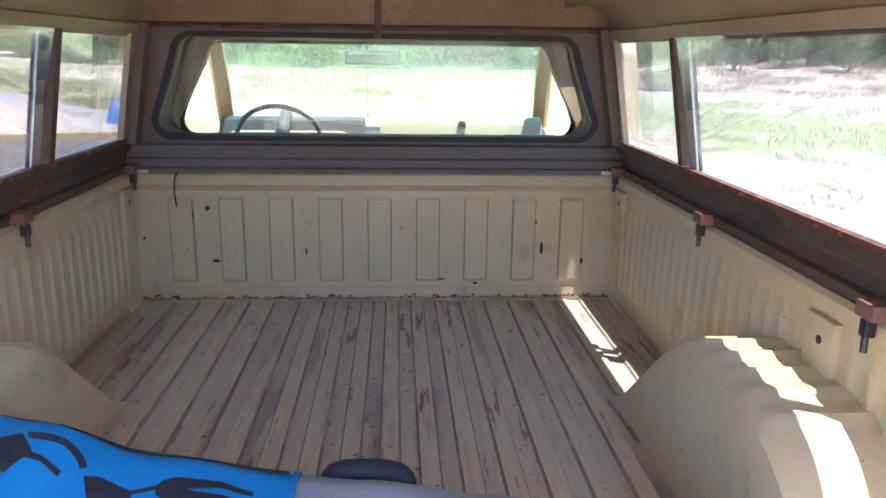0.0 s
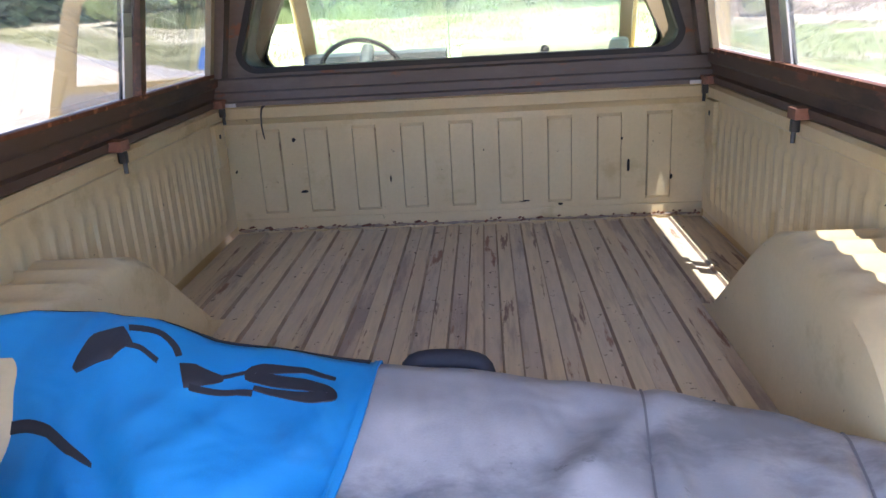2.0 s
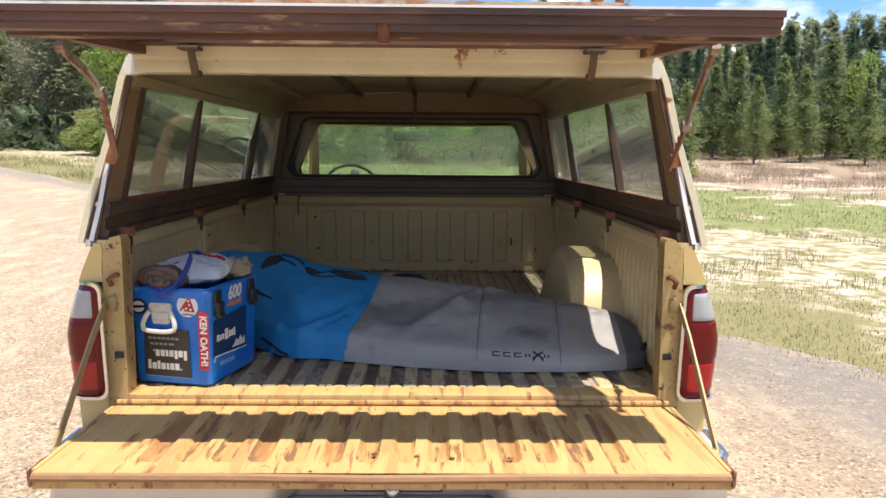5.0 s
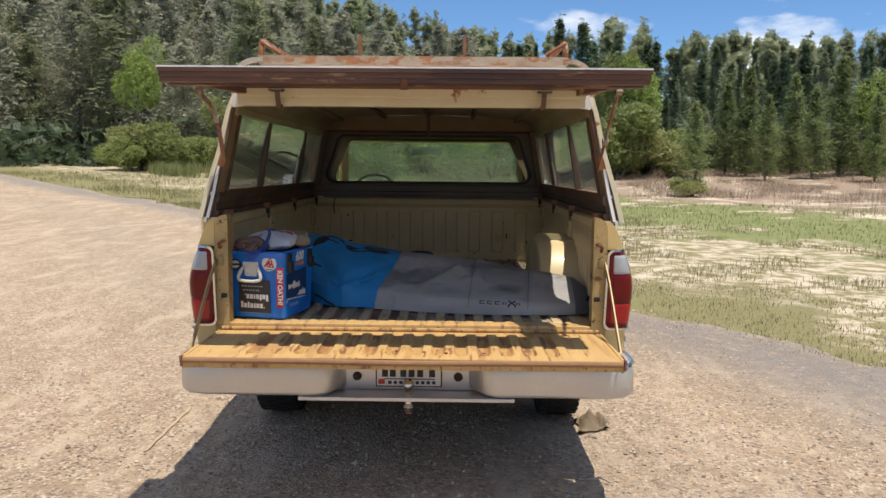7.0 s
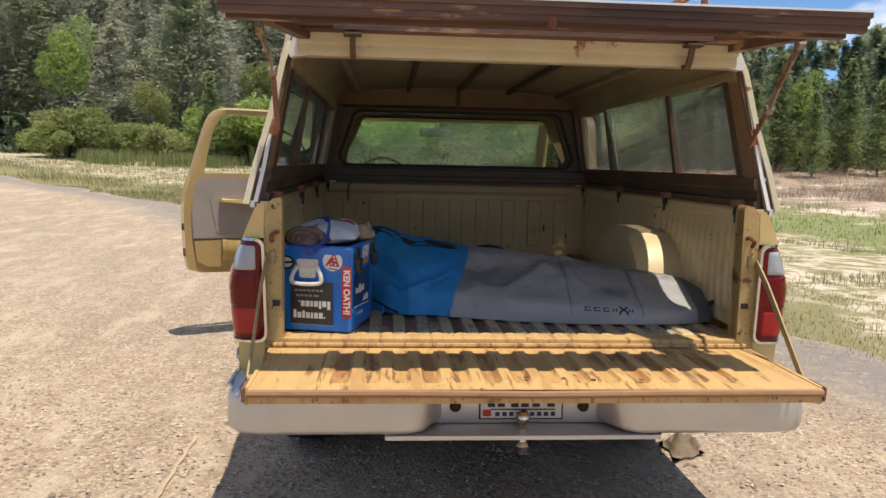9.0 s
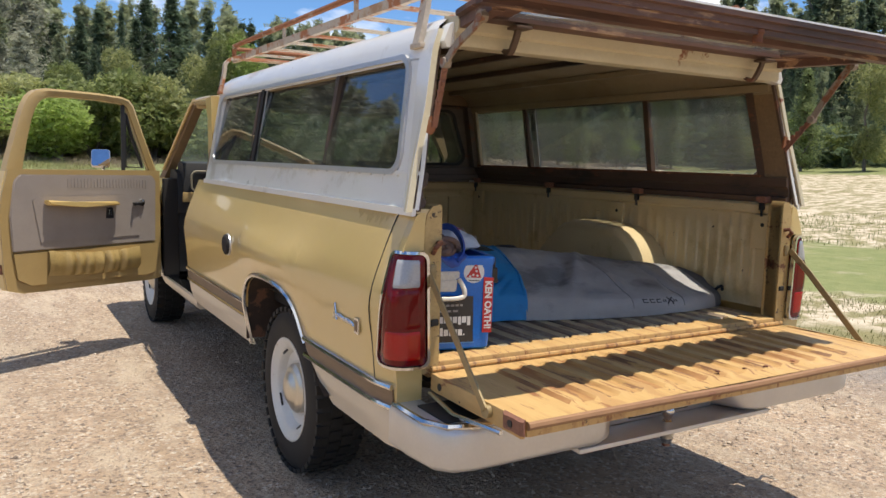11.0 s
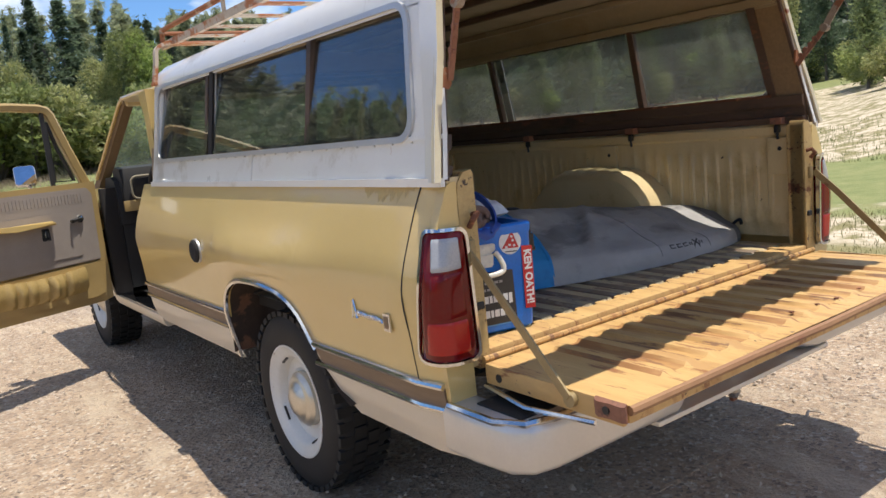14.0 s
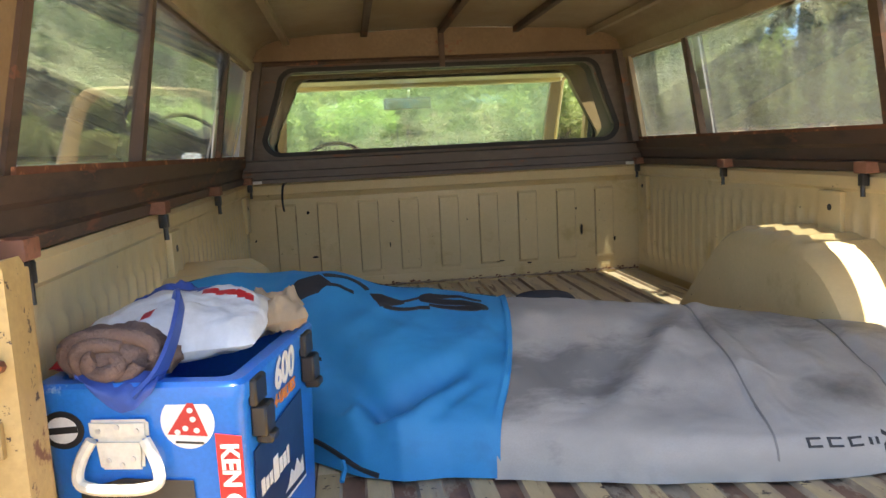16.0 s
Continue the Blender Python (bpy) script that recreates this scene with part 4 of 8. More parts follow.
# rear step bumper
bm = bmesh.new()
BUMP = [(0.27, -0.15), (0.33, -0.26), (0.38, -0.285), (0.86, -0.285), (0.93, -0.27), (0.97, -0.22), (0.985, -0.10), (0.985, 0.02), (0.90, 0.02), (0.90, -0.05)]
bumper = part("bumper", box(bmesh.new(), (-0.30, -0.15, 0.495), (0.30, -0.125, 0.635), 0.006), bumper_metal, truck, "worn silver step bumper with number plate recess")
for s in (-1, 1):
    bm = bmesh.new()
    outl = [(s * x, y) for x, y in BUMP] + [(s * 0.27, -0.05)]
    rings = []
    for z, g in ((0.50, 0.018), (0.508, 0.006), (0.52, 0.0), (0.612, 0.0), (0.632, 0.006), (0.640, 0.016)):
        cx, cy = s * 0.62, -0.13
        rings.append([(x + (cx - x) * g / 0.36, y + (cy - y) * g / 0.16, z) for x, y in outl])
    loft(bm, rings)
    wing = part("bumper_wing", bm, bumper_metal, bumper)
    bm = bmesh.new()
    box(bm, (s * 0.50, -0.235, 0.6395), (s * 0.93, -0.06, 0.646), 0.003)
    part("step_pad", bm, black_rubber, bumper, "black rubber step pad")
    bm = bmesh.new()
    tube(bm, [(s * 0.30, -0.215, 0.638), (s * 0.40, -0.278, 0.638), (s * 0.86, -0.278, 0.638), (s * 0.935, -0.255, 0.638), (s * 0.975, -0.18, 0.638), (s * 0.978, 0.0, 0.638)], 0.010, 6)
    part("bright_edge", bm, chrome, bumper)
    bm = bmesh.new()
    lathe(bm, [(-0.014, 0.006), (-0.012, 0.012), (-0.004, 0.018), (0.004, 0.020)], (s * 0.222, -0.156, 0.555), "y", 14)
    part("mounting_bolt", bm, well_brown, bumper)
bbox("lower_ledge", (-0.46, -0.27, 0.478), (0.46, -0.10, 0.494), bumper_metal, bumper, 0.004)
plate = bbox("number_plate", (-0.135, -0.160, 0.515), (0.145, -0.153, 0.640), plate_white, truck, 0.004, "white number plate in a dark frame")
bbox("plate_frame", (-0.141, -0.156, 0.509), (0.151, -0.1495, 0.646), ink, plate, 0.003, "dark plate frame")
for x in (-0.112, -0.078, -0.032, 0.004, 0.042, 0.094):
    bbox("plate_bar", (x, -0.1625, 0.556), (x + 0.026, -0.160, 0.612), ink, plate, 0)
bbox("plate_line", (-0.10, -0.1625, 0.545), (0.12, -0.160, 0.549), ink, plate, 0)
bm = bmesh.new()
box(bm, (-0.128, -0.1625, 0.524), (-0.100, -0.160, 0.546))
part("plate_tag", bm, sticker_red, plate)
for i in range(9):
    bbox("plate_lower_bar", (-0.085 + 0.024 * i, -0.1625, 0.524), (-0.070 + 0.024 * i, -0.160, 0.538), sticker_navy, plate, 0)
bm = bmesh.new()
lathe(bm, [(-0.065, 0.014), (-0.045, 0.024), (-0.03, 0.012), (0.0, 0.012), (0.012, 0.022), (0.022, 0.012), (0.034, 0.016), (0.048, 0.025), (0.062, 0.024), (0.074, 0.014)], (0.005, -0.195, 0.478), "z", 18)
part("tow_ball", bm, chrome, bumper, "chrome tow ball")
bbox("tow_chain_bar", (-0.006, -0.20, 0.40), (0.02, -0.185, 0.415), rust_metal, bumper)

# wheels
def wheel(s, y, turn=0.0):
    """Tyre, steel rim and hub cap round an axle's end."""
    c = (0, 0, 0)
    bm = bmesh.new()
    R = 0.362
    prof = [(-0.120, 0.225), (-0.125, 0.25), (-0.128, 0.29), (-0.118, 0.335), (-0.098, R - 0.006), (-0.09, R), (0.09, R), (0.098, R - 0.006), (0.118, 0.335), (0.128, 0.29), (0.125, 0.25), (0.120, 0.225)]
    lathe(bm, prof, c, "x", 48, caps=False)
    w = part("wheel", bm, tyre_rubber, None, "black all-terrain tyre on a white steel rim")
    n = 40
    for k, (xa, xb, sh) in enumerate(((-0.122, -0.066, 0.0), (-0.060, -0.006, 0.5), (0.000, 0.056, 0.1), (0.062, 0.122, 0.6))):
        drop = -0.020 if k in (0, 3) else 0
        first = part("tread_block", box(bmesh.new(), (xa, -0.020, R - 0.01 + drop * 0.4), (xb, 0.017, R + 0.009 + drop * 0.35)), tyre_rubber, w)
        first.matrix_basis = Matrix.Rotation(2 * math.pi * sh / n, 4, "X")
        for i in range(1, n):
            ob = attach(new("tread_block", first.data), w)
            ob.matrix_basis = Matrix.Rotation(2 * math.pi * (i + sh) / n, 4, "X")
    bm = bmesh.new()
    lathe(bm, [(0.05, 0.06), (0.05, 0.10), (0.064, 0.125), (0.060, 0.150), (0.064, 0.165), (0.098, 0.176), (0.110, 0.190), (0.116, 0.213), (0.125, 0.222), (0.124, 0.229), (0.112, 0.226), (-0.10, 0.225), (-0.10, 0.06)], c, "x", 40)
    rim = part("rim", bm, white_rim, w, "white steel rim with grime")
    for i in range(4):
        a = 2 * math.pi * (i + 0.35) / 4
        part("rim_slot", box(bmesh.new(), (0.092, -0.030, 0.170), (0.101, 0.030, 0.177), 0.0, Matrix.Rotation(a, 4, "X")), ink, rim)
    bm = bmesh.new()
    lathe(bm, [(0.05, 0.112), (0.085, 0.110), (0.098, 0.098), (0.104, 0.088), (0.105, 0.080), (0.112, 0.072), (0.124, 0.058), (0.132, 0.038), (0.136, 0.016), (0.1365, 0.004)], c, "x", 40)
    part("hub_cap", bm, hub_metal, w, "dull chrome hub cap")
    if s < 0:
        w.matrix_basis = pose(s * 0.818, y, R, 0, 0, 180) @ Matrix.Diagonal((0.88, 1, 1, 1))
    else:
        w.matrix_basis = pose(s * 0.818, y, R) @ Matrix.Diagonal((0.88, 1, 1, 1))
    attach_keep(w)
    return w


def attach_keep(w):
    w.parent = truck
    w.matrix_parent_inverse = Matrix()
    return w


for s in (-1, 1):
    for y in (1.136, 1.136 + FRONT):
        wheel(s, y)
bm = bmesh.new()
tube(bm, [(-0.68, 1.136, 0.362), (0.68, 1.136, 0.362)], 0.045, 10)
lathe(bm, [(-0.12, 0.05), (-0.06, 0.13), (0.06, 0.13), (0.12, 0.05)], (0, 1.136, 0.362), "x", 16)
tube(bm, [(-0.68, 1.136 + FRONT, 0.362), (0.68, 1.136 + FRONT, 0.362)], 0.035, 8)
part("axle", bm, under_black, truck)
bm = bmesh.new()
for s in (-1, 1):
    box(bm, (s * 0.42, 0.02, 0.50), (s * 0.50, 5.1, 0.64), 0.01)
    tube(bm, [(s * 0.52, 0.3, 0.55), (s * 0.52, 0.8, 0.44), (s * 0.52, 1.136, 0.42), (s * 0.52, 1.5, 0.44), (s * 0.52, 1.9, 0.56)], 0, flat=(0.03, 0.014))
part("chassis_rail", bm, under_black, truck)

# fuel cap and script badge
cap = part("fuel_cap", lathe(bmesh.new(), [(-1.022, 0.052), (-1.030, 0.050), (-1.036, 0.040), (-1.034, 0.030), (-1.040, 0.012)], (0, 1.772, 0.940), "x", 28), under_black, truck, "dark fuel cap with bright rim")
part("cap_rim", lathe(bmesh.new(), [(-1.012, 0.055), (-1.020, 0.055), (-1.022, 0.050), (-1.012, 0.050)], (0, 1.772, 0.940), "x", 28), bumper_metal, cap)
bm = bmesh.new()
x0 = -side_x(0.845) - 0.006
pts = []
for i in range(46):
    t = i / 45
    pts.append((x0, 0.405 - 0.165 * t, 0.848 - 0.006 * t + (0.016 if i < 6 else 0.007) * math.sin(i * 2.2)))
tube(bm, pts, 0.0042, 5)
tube(bm, [(x0, 0.408, 0.830), (x0, 0.395, 0.885), (x0, 0.382, 0.830)], 0.0045, 5)
badge = part("script_badge", bm, chrome, truck, "chrome script badge, a plain wavy line")
bm = bmesh.new()
box(bm, (x0 - 0.003, 0.196, 0.815), (x0 + 0.004, 0.230, 0.868), 0.002)
part("badge_block", bm, chrome, badge)
bm = bmesh.new()
box(bm, (x0 - 0.005, 0.203, 0.824), (x0 + 0.002, 0.224, 0.860), 0.001)
part("badge_field", bm, wood_trim, badge)

# ---- cab ----
bm = bmesh.new()
box(bm, (-0.90, 2.66, 0.44), (0.90, 4.2, 0.49), 0.01)
part("cab_floor", bm, inner_dark, truck, "black cab floor")
bm = bmesh.new()
inner = round_rect(-0.79, 0.79, 1.325, 1.695, 0.07, 5, x0t=-0.71, x1t=0.71)
wall_hole(bm, ((-0.90, 1.15), (0.90, 1.735)), inner, lambda u, w, d: (u * (1 - 0.10 * max(0, w - 1.22) / 0.5), 2.672 + d + 0.10 * (w - 1.22), w), 0.05)
box(bm, (-0.90, 2.668, 0.49), (0.90, 2.712, 1.15))
# tan panel darkened to brown in the colour, for shade behind the boot
part("cab_back", bm, panel_brown, truck, "cab back panel, tan darkened to brown for shade")
bm = bmesh.new()
ring_plate(bm, round_rect(-0.805, 0.805, 1.312, 1.708, 0.08, 5, x0t=-0.725, x1t=0.725), round_rect(-0.775, 0.775, 1.338, 1.682, 0.06, 5, x0t=-0.70, x1t=0.70), lambda u, w, d: (u * 0.97, 2.700 + d + 0.10 * (w - 1.22), w), 0.02)
part("cab_back_seal", bm, inner_dark, truck, "dark rubber seal of the cab's back window")
bm = bmesh.new()
prism(bm, [(p[0] * 0.97, p[1]) for p in round_rect(-0.79, 0.79, 1.325, 1.695, 0.07, 5, x0t=-0.71, x1t=0.71)], "y", 2.712, 2.717)
ob = part("cab_back_pane", bm, cab_glass, truck, "slightly green back window of the cab", 0)
ob.visible_shadow = False

# roof: crowned shell with a drip rail
bm = bmesh.new()
rings = []
for y, zt, wd in ((2.675, 1.735, 0.80), (2.69, 1.765, 0.81), (2.78, 1.797, 0.82), (3.0, 1.812, 0.825), (3.2, 1.805, 0.82), (3.36, 1.780, 0.81), (3.42, 1.752, 0.80), (3.44, 1.735, 0.795)):
    ring = []
    for i in range(17):
        t = -1 + 2 * i / 16
        ring.append((wd * t, y, 1.728 + (zt - 1.728) * (1 - abs(t) ** 5)))
    ring += [(wd * t * 0.97, y, 1.712) for t in (1, 0.5, 0, -0.5, -1)]
    rings.append(ring)
loft(bm, rings)
part("cab_roof", bm, cream_header, truck, "cream-tan cab roof", 50)
for s in (-1, 1):
    part("drip_rail", tube(bmesh.new(), [(s * 0.80, 2.68, 1.728), (s * 0.835, 2.9, 1.732), (s * 0.835, 3.30, 1.732), (s * 0.82, 3.46, 1.705), (s * 0.90, 4.02, 1.26)], 0.012, 6), tan_paint, truck)
    part("windscreen_pillar", tube(bmesh.new(), [(s * 0.775, 3.43, 1.722), (s * 0.815, 3.75, 1.48), (s * 0.86, 4.05, 1.235), (s * 0.89, 4.10, 1.15)], 0, flat=(0.030, 0.032)), panel_brown, truck, "brown windscreen pillar")
    bm = bmesh.new()
    prism(bm, [(2.67, 1.20), (2.80, 1.20), (2.775, 1.35), (2.79, 1.60), (2.84, 1.715), (2.70, 1.73)], "x", s * 0.80, s * 0.865)
    box(bm, (s * 0.83, 2.67, 0.49), (s * 0.93, 2.785, 1.21), 0.01)
    part("door_pillar", bm, tan_paint, truck, "tan pillar behind the door")
    bm = bmesh.new()
    box(bm, (s * 0.85, 3.74, 0.47), (s * 0.955, 3.80, 1.20), 0.01)
    part("hinge_pillar", bm, under_black, truck, "black hinge pillar of the door")
bm = bmesh.new()
prism(bm, [(-0.775, 0), (0.775, 0), (0.865, 1), (-0.865, 1)], "z", 0, 1)
for vv in bm.verts:
    t, k = vv.co.y, vv.co.z
    vv.co = Vector((vv.co.x, 3.435 + 0.62 * t + 0.006 * k, 1.715 - 0.485 * t + 0.008 * k))
ob = part("windscreen", bm, screen_glass, truck, "dusty windscreen with a green haze", 0)
ob.visible_shadow = False
bbox("windscreen_header", (-0.79, 3.37, 1.69), (0.79, 3.45, 1.735), tan_inner, truck, 0.012)

# dashboard, wheel, seat, mirror
bm = bmesh.new()
prism(bm, [(3.72, 0.95), (3.70, 1.16), (3.74, 1.235), (3.82, 1.262), (3.96, 1.262), (4.0, 1.20), (4.0, 0.95)], "x", -0.86, 0.86)
dash = part("dashboard", bm, dash_blue, truck, "dark dashboard with a cream glove box")
bm = bmesh.new()
prism(bm, [(3.66, 1.06), (3.655, 1.22), (3.69, 1.312), (3.78, 1.326), (3.86, 1.30), (3.88, 1.06)], "x", -0.83, -0.10)
part("instrument_hood", bm, dash_blue, dash, "dark instrument hood")
bm = bmesh.new()
prism(bm, [(3.69, 1.10), (3.685, 1.29), (3.70, 1.322), (3.76, 1.332), (3.88, 1.30), (3.90, 1.10)], "x", -0.02, 0.82)
part("glove_box_face", bm, dash_cream, dash)
bbox("dash_trim", (-0.84, 3.648, 1.035), (-0.08, 3.662, 1.105), shaded_tan, dash, 0.006, "tan trim under the instruments")
bbox("instrument_face", (-0.76, 3.640, 1.125), (-0.20, 3.654, 1.245), black_plastic, dash, 0.01, "black instrument face")
part("instrument_rim", tube(bmesh.new(), [(x, 3.636, z) for x, z in round_rect(-0.78, -0.18, 1.112, 1.258, 0.04, 5)], 0.007, 6, closed=True), dash_cream, dash, "pale rim round the instruments")
bbox("knee_panel", (-0.85, 3.735, 0.52), (-0.05, 3.76, 1.06), inner_dark, dash, 0.01, "black panel under the dashboard")
bbox("footwell_panel", (-0.85, 4.02, 0.49), (0.85, 4.04, 1.0), inner_dark, dash, 0.01)
part("dash_knob", disc(bmesh.new(), (0.40, 3.685, 1.295), "y", 0.022, 0.02, 14), ink, dash)
wc = Vector((-0.50, 3.46, 1.225))
tilt = Matrix.Translation(wc) @ Matrix.Rotation(radians(28), 4, "X")
ringpts = [tilt @ Vector((0.205 * math.cos(2 * math.pi * i / 32), 0, 0.205 * math.sin(2 * math.pi * i / 32))) for i in range(32)]
bm = bmesh.new()
tube(bm, ringpts, 0.012, 8, closed=True)
sw = part("steering_wheel", bm, dash_blue, truck, "thin-rimmed dark steering wheel")
bm = bmesh.new()
for a in (0.0, 180.0, 270.0):
    tube(bm, [tilt @ Vector((0.03 * math.cos(radians(a)), 0.02, 0.03 * math.sin(radians(a)))), tilt @ Vector((0.2 * math.cos(radians(a)), 0, 0.2 * math.sin(radians(a))))], 0.009, 6)
tube(bm, [tilt @ Vector((0, 0.0, 0)), tilt @ Vector((0, 0.28, -0.02))], 0.035, 10)
part("wheel_spoke", bm, dash_blue, sw)
bm = bmesh.new()
box(bm, (-0.78, 2.78, 0.62), (0.78, 3.32, 0.86), 0.05, seg=3)
seat = part("bench_seat", bm, seat_vinyl, truck, "dark vinyl bench seat")
bm = bmesh.new()
prism(bm, [(2.73, 0.80), (2.86, 0.80), (2.80, 1.18), (2.77, 1.205), (2.73, 1.205), (2.71, 1.17)], "x", -0.76, 0.76)
part("backrest", bm, seat_vinyl, seat)
bm = bmesh.new()
box(bm, (-0.20, 3.752, 1.590), (0.085, 3.774, 1.662), 0.012)
mir = part("rear_view_mirror", bm, inner_dark, truck, "interior rear-view mirror on its stalk")
bbox("mirror_face", (-0.132, -0.0015, -0.026), (0.132, 0.0015, 0.026), darkened_mirror, mir, 0.001, m=pose(-0.0575, 3.744, 1.626, -2, 0, 0))
part("mirror_stalk", tube(bmesh.new(), [(-0.05, 3.76, 1.645), (-0.05, 3.70, 1.70)], 0.007, 6), chrome, mir)

# bonnet, cowl, nose, antenna, wipers
bm = bmesh.new()
rings = []
for y, z, w in ((4.12, 1.185, 0.80), (4.3, 1.195, 0.80), (4.8, 1.175, 0.79), (5.18, 1.13, 0.78), (5.27, 1.09, 0.77)):
    rings.append([(w * t, y, z - 0.03 * t * t) for t in (-1, -0.75, -0.5, -0.25, 0, 0.25, 0.5, 0.75, 1)] + [(w * t, y, z - 0.10) for t in (1, 0, -1)])
loft(bm, rings)
part("bonnet", bm, tan_paint, truck, "tan bonnet")
for s in (-1, 1):
    bm = bmesh.new()
    prism(bm, [(s * 0.79, 1.16), (s * 0.84, 1.19), (s * 0.94, 1.145), (s * 0.94, 1.0), (s * 0.79, 1.0)], "y", 3.80, 5.25)
    part("wing_top", bm, tan_paint, truck)
bbox("cowl", (-0.89, 4.03, 1.10), (0.89, 4.14, 1.19), tan_paint, truck, 0.02)
bbox("nose", (-0.94, 5.16, 0.62), (0.94, 5.28, 1.10), tan_paint, truck, 0.03)
g = bbox("grille", (-0.70, 5.27, 0.74), (0.70, 5.30, 1.04), black_rubber, truck, 0.01)
for i in range(6):
    bbox("grille_bar", (-0.69, 5.298, 0.765 + 0.048 * i), (0.69, 5.308, 0.777 + 0.048 * i), chrome, g, 0.002)
bbox("front_bumper", (-0.97, 5.27, 0.46), (0.97, 5.42, 0.60), chrome, truck, 0.03)
part("antenna", tube(bmesh.new(), [(-0.10, 4.16, 1.17), (-0.10, 4.17, 1.62)], 0.0025, 5), ink, truck)
for x0, x1 in ((-0.62, -0.08), (0.10, 0.66)):
    part("wiper", tube(bmesh.new(), [(x0, 4.075, 1.232), ((x0 + x1) / 2, 4.05, 1.262), (x1, 4.06, 1.245)], 0.006, 5), ink, truck)


# doors: the driver's stands open
def door(s, hinge, heading, name, open_label, long=1.0, rise=0.0):
    """A door in its own plane: a runs from the hinge, z up, n towards its inner side."""
    d = Vector((math.sin(radians(heading)), math.cos(radians(heading)), 0))
    nrm = Vector((-d.y, d.x, 0)) * (1 if s < 0 else -1)

    def P(a, z, n=0.0):
        return Vector(hinge) + d * a * long + nrm * n + Vector((0, 0, z + rise * a))

    def slab(outl, n0, n1, mats, nm, parent, label="", bev=0.0):
        bm = bmesh.new()
        loft(bm, [[P(a, z, n) for a, z in outl] for n in (n0, n1)])
        if bev:
            bmesh.ops.bevel(bm, geom=bm.edges[:], offset=bev, segments=2, affect="EDGES", clamp_overlap=True)
        return part(nm, bm, mats, parent, label)

    shell = [(-0.02, 0.49), (0.05, 0.475), (0.90, 0.475), (0.985, 0.50), (1.0, 0.62), (1.012, 0.95), (0.997, 1.08), (0.958, 1.235), (-0.02, 1.255)]
    dr = slab(shell, -0.10, -0.012, tan_paint, name, truck, open_label, 0.012)
    slab(shell, -0.012, 0.0, shaded_tan, "inner_frame", dr)
    # window frame, from the rear of the belt over the top to the hinge: outer and inner edge
    edges = [((0.960, 1.225), (0.872, 1.215)), ((0.935, 1.32), (0.853, 1.32)), ((0.905, 1.43), (0.832, 1.43)), ((0.872, 1.545), (0.806, 1.54)), ((0.845, 1.625), (0.782, 1.610)), ((0.815, 1.685), (0.756, 1.655)),
             ((0.775, 1.722), (0.728, 1.680)), ((0.715, 1.740), (0.690, 1.694)), ((0.60, 1.745), (0.60, 1.702)), ((0.40, 1.750), (0.40, 1.707)), ((0.235, 1.745), (0.245, 1.702)), ((0.180, 1.728), (0.212, 1.692)), ((0.150, 1.692), (0.192, 1.668)),
             ((0.075, 1.48), (0.122, 1.47)), ((-0.018, 1.235), (0.034, 1.235))]
    bm = bmesh.new()
    loft(bm, [[P(*o, -0.078), P(*o, -0.022), P(o[0] * 0.7 + i[0] * 0.3, o[1] * 0.7 + i[1] * 0.3, -0.014), P(*i, -0.022), P(*i, -0.062)] for o, i in edges])
    part("window_frame", bm, shaded_tan, dr, "tan window frame, darkened for shade")
    bm = bmesh.new()
    tube(bm, [P(*i, -0.045) for o, i in edges], 0.007, 6)
    part("seal", bm, tan_inner, dr)
    part("vent_bar", tube(bmesh.new(), [P(0.218, 1.25, -0.045), P(0.214, 1.70, -0.045)], 0, flat=(0.012, 0.012)), black_rubber, dr, "black vent window bar")
    bm = bmesh.new()
    tube(bm, [P(a, z, -0.045) for a, z in ((0.205, 1.272), (0.203, 1.640), (0.194, 1.632), (0.152, 1.47), (0.080, 1.272))], 0.013, 6, closed=True)
    part("vent_seal", bm, black_rubber, dr)
    pane = slab([(0.205, 1.262), (0.20, 1.68), (0.175, 1.668), (0.11, 1.47), (0.035, 1.265)], -0.047, -0.043, cab_glass, "vent_pane", dr)
    pane.visible_shadow = False
    card = slab([(0.03, 0.755), (0.955, 0.735), (0.965, 0.95), (0.935, 1.165), (0.90, 1.205), (0.05, 1.22), (0.02, 1.18)], 0.0, 0.016, grey_vinyl, "trim_panel", dr, "grey vinyl door trim panel", 0.006)
    slab([(0.15, 0.80), (0.80, 0.785), (0.84, 1.05), (0.80, 1.075), (0.15, 1.09)], 0.016, 0.021, grey_vinyl, "panel_emboss", dr, "", 0.003)
    for i in range(26):
        a = 0.10 + 0.021 * i
        part("pleat", tube(bmesh.new(), [P(a, 1.13, 0.0165), P(a, 1.185, 0.0165)], 0.004, 4), grey_vinyl, dr)
    low = slab([(0.03, 0.53), (0.10, 0.51), (0.86, 0.515), (0.935, 0.56), (0.955, 0.728), (0.03, 0.748)], 0.0, 0.012, shaded_tan, "lower_panel_inner", dr, "tan lower panel", 0.006)
    # gathered pocket
    bm = bmesh.new()
    rings = []
    for i in range(81):
        t = i / 80
        a = 0.16 + 0.60 * t
        w = 1.6 * abs(math.sin(i * 0.31 + 0.9 * math.sin(i * 0.13))) - 0.8 + 0.4 * math.sin(i * 0.9 + 1)
        sag = math.sin(math.pi * t)
        top = 0.722 - 0.022 * sag + 0.006 * t + 0.004 * w
        rings.append([P(a, top, 0.013), P(a, top + 0.003, 0.030 + 0.005 * w), P(a, top - 0.012, 0.036 + 0.006 * w), P(a, 0.66, 0.044 + 0.026 * w * sag), P(a, 0.605 - 0.02 * sag, 0.036 + 0.024 * w * sag), P(a, 0.572 - 0.012 * sag, 0.013)])
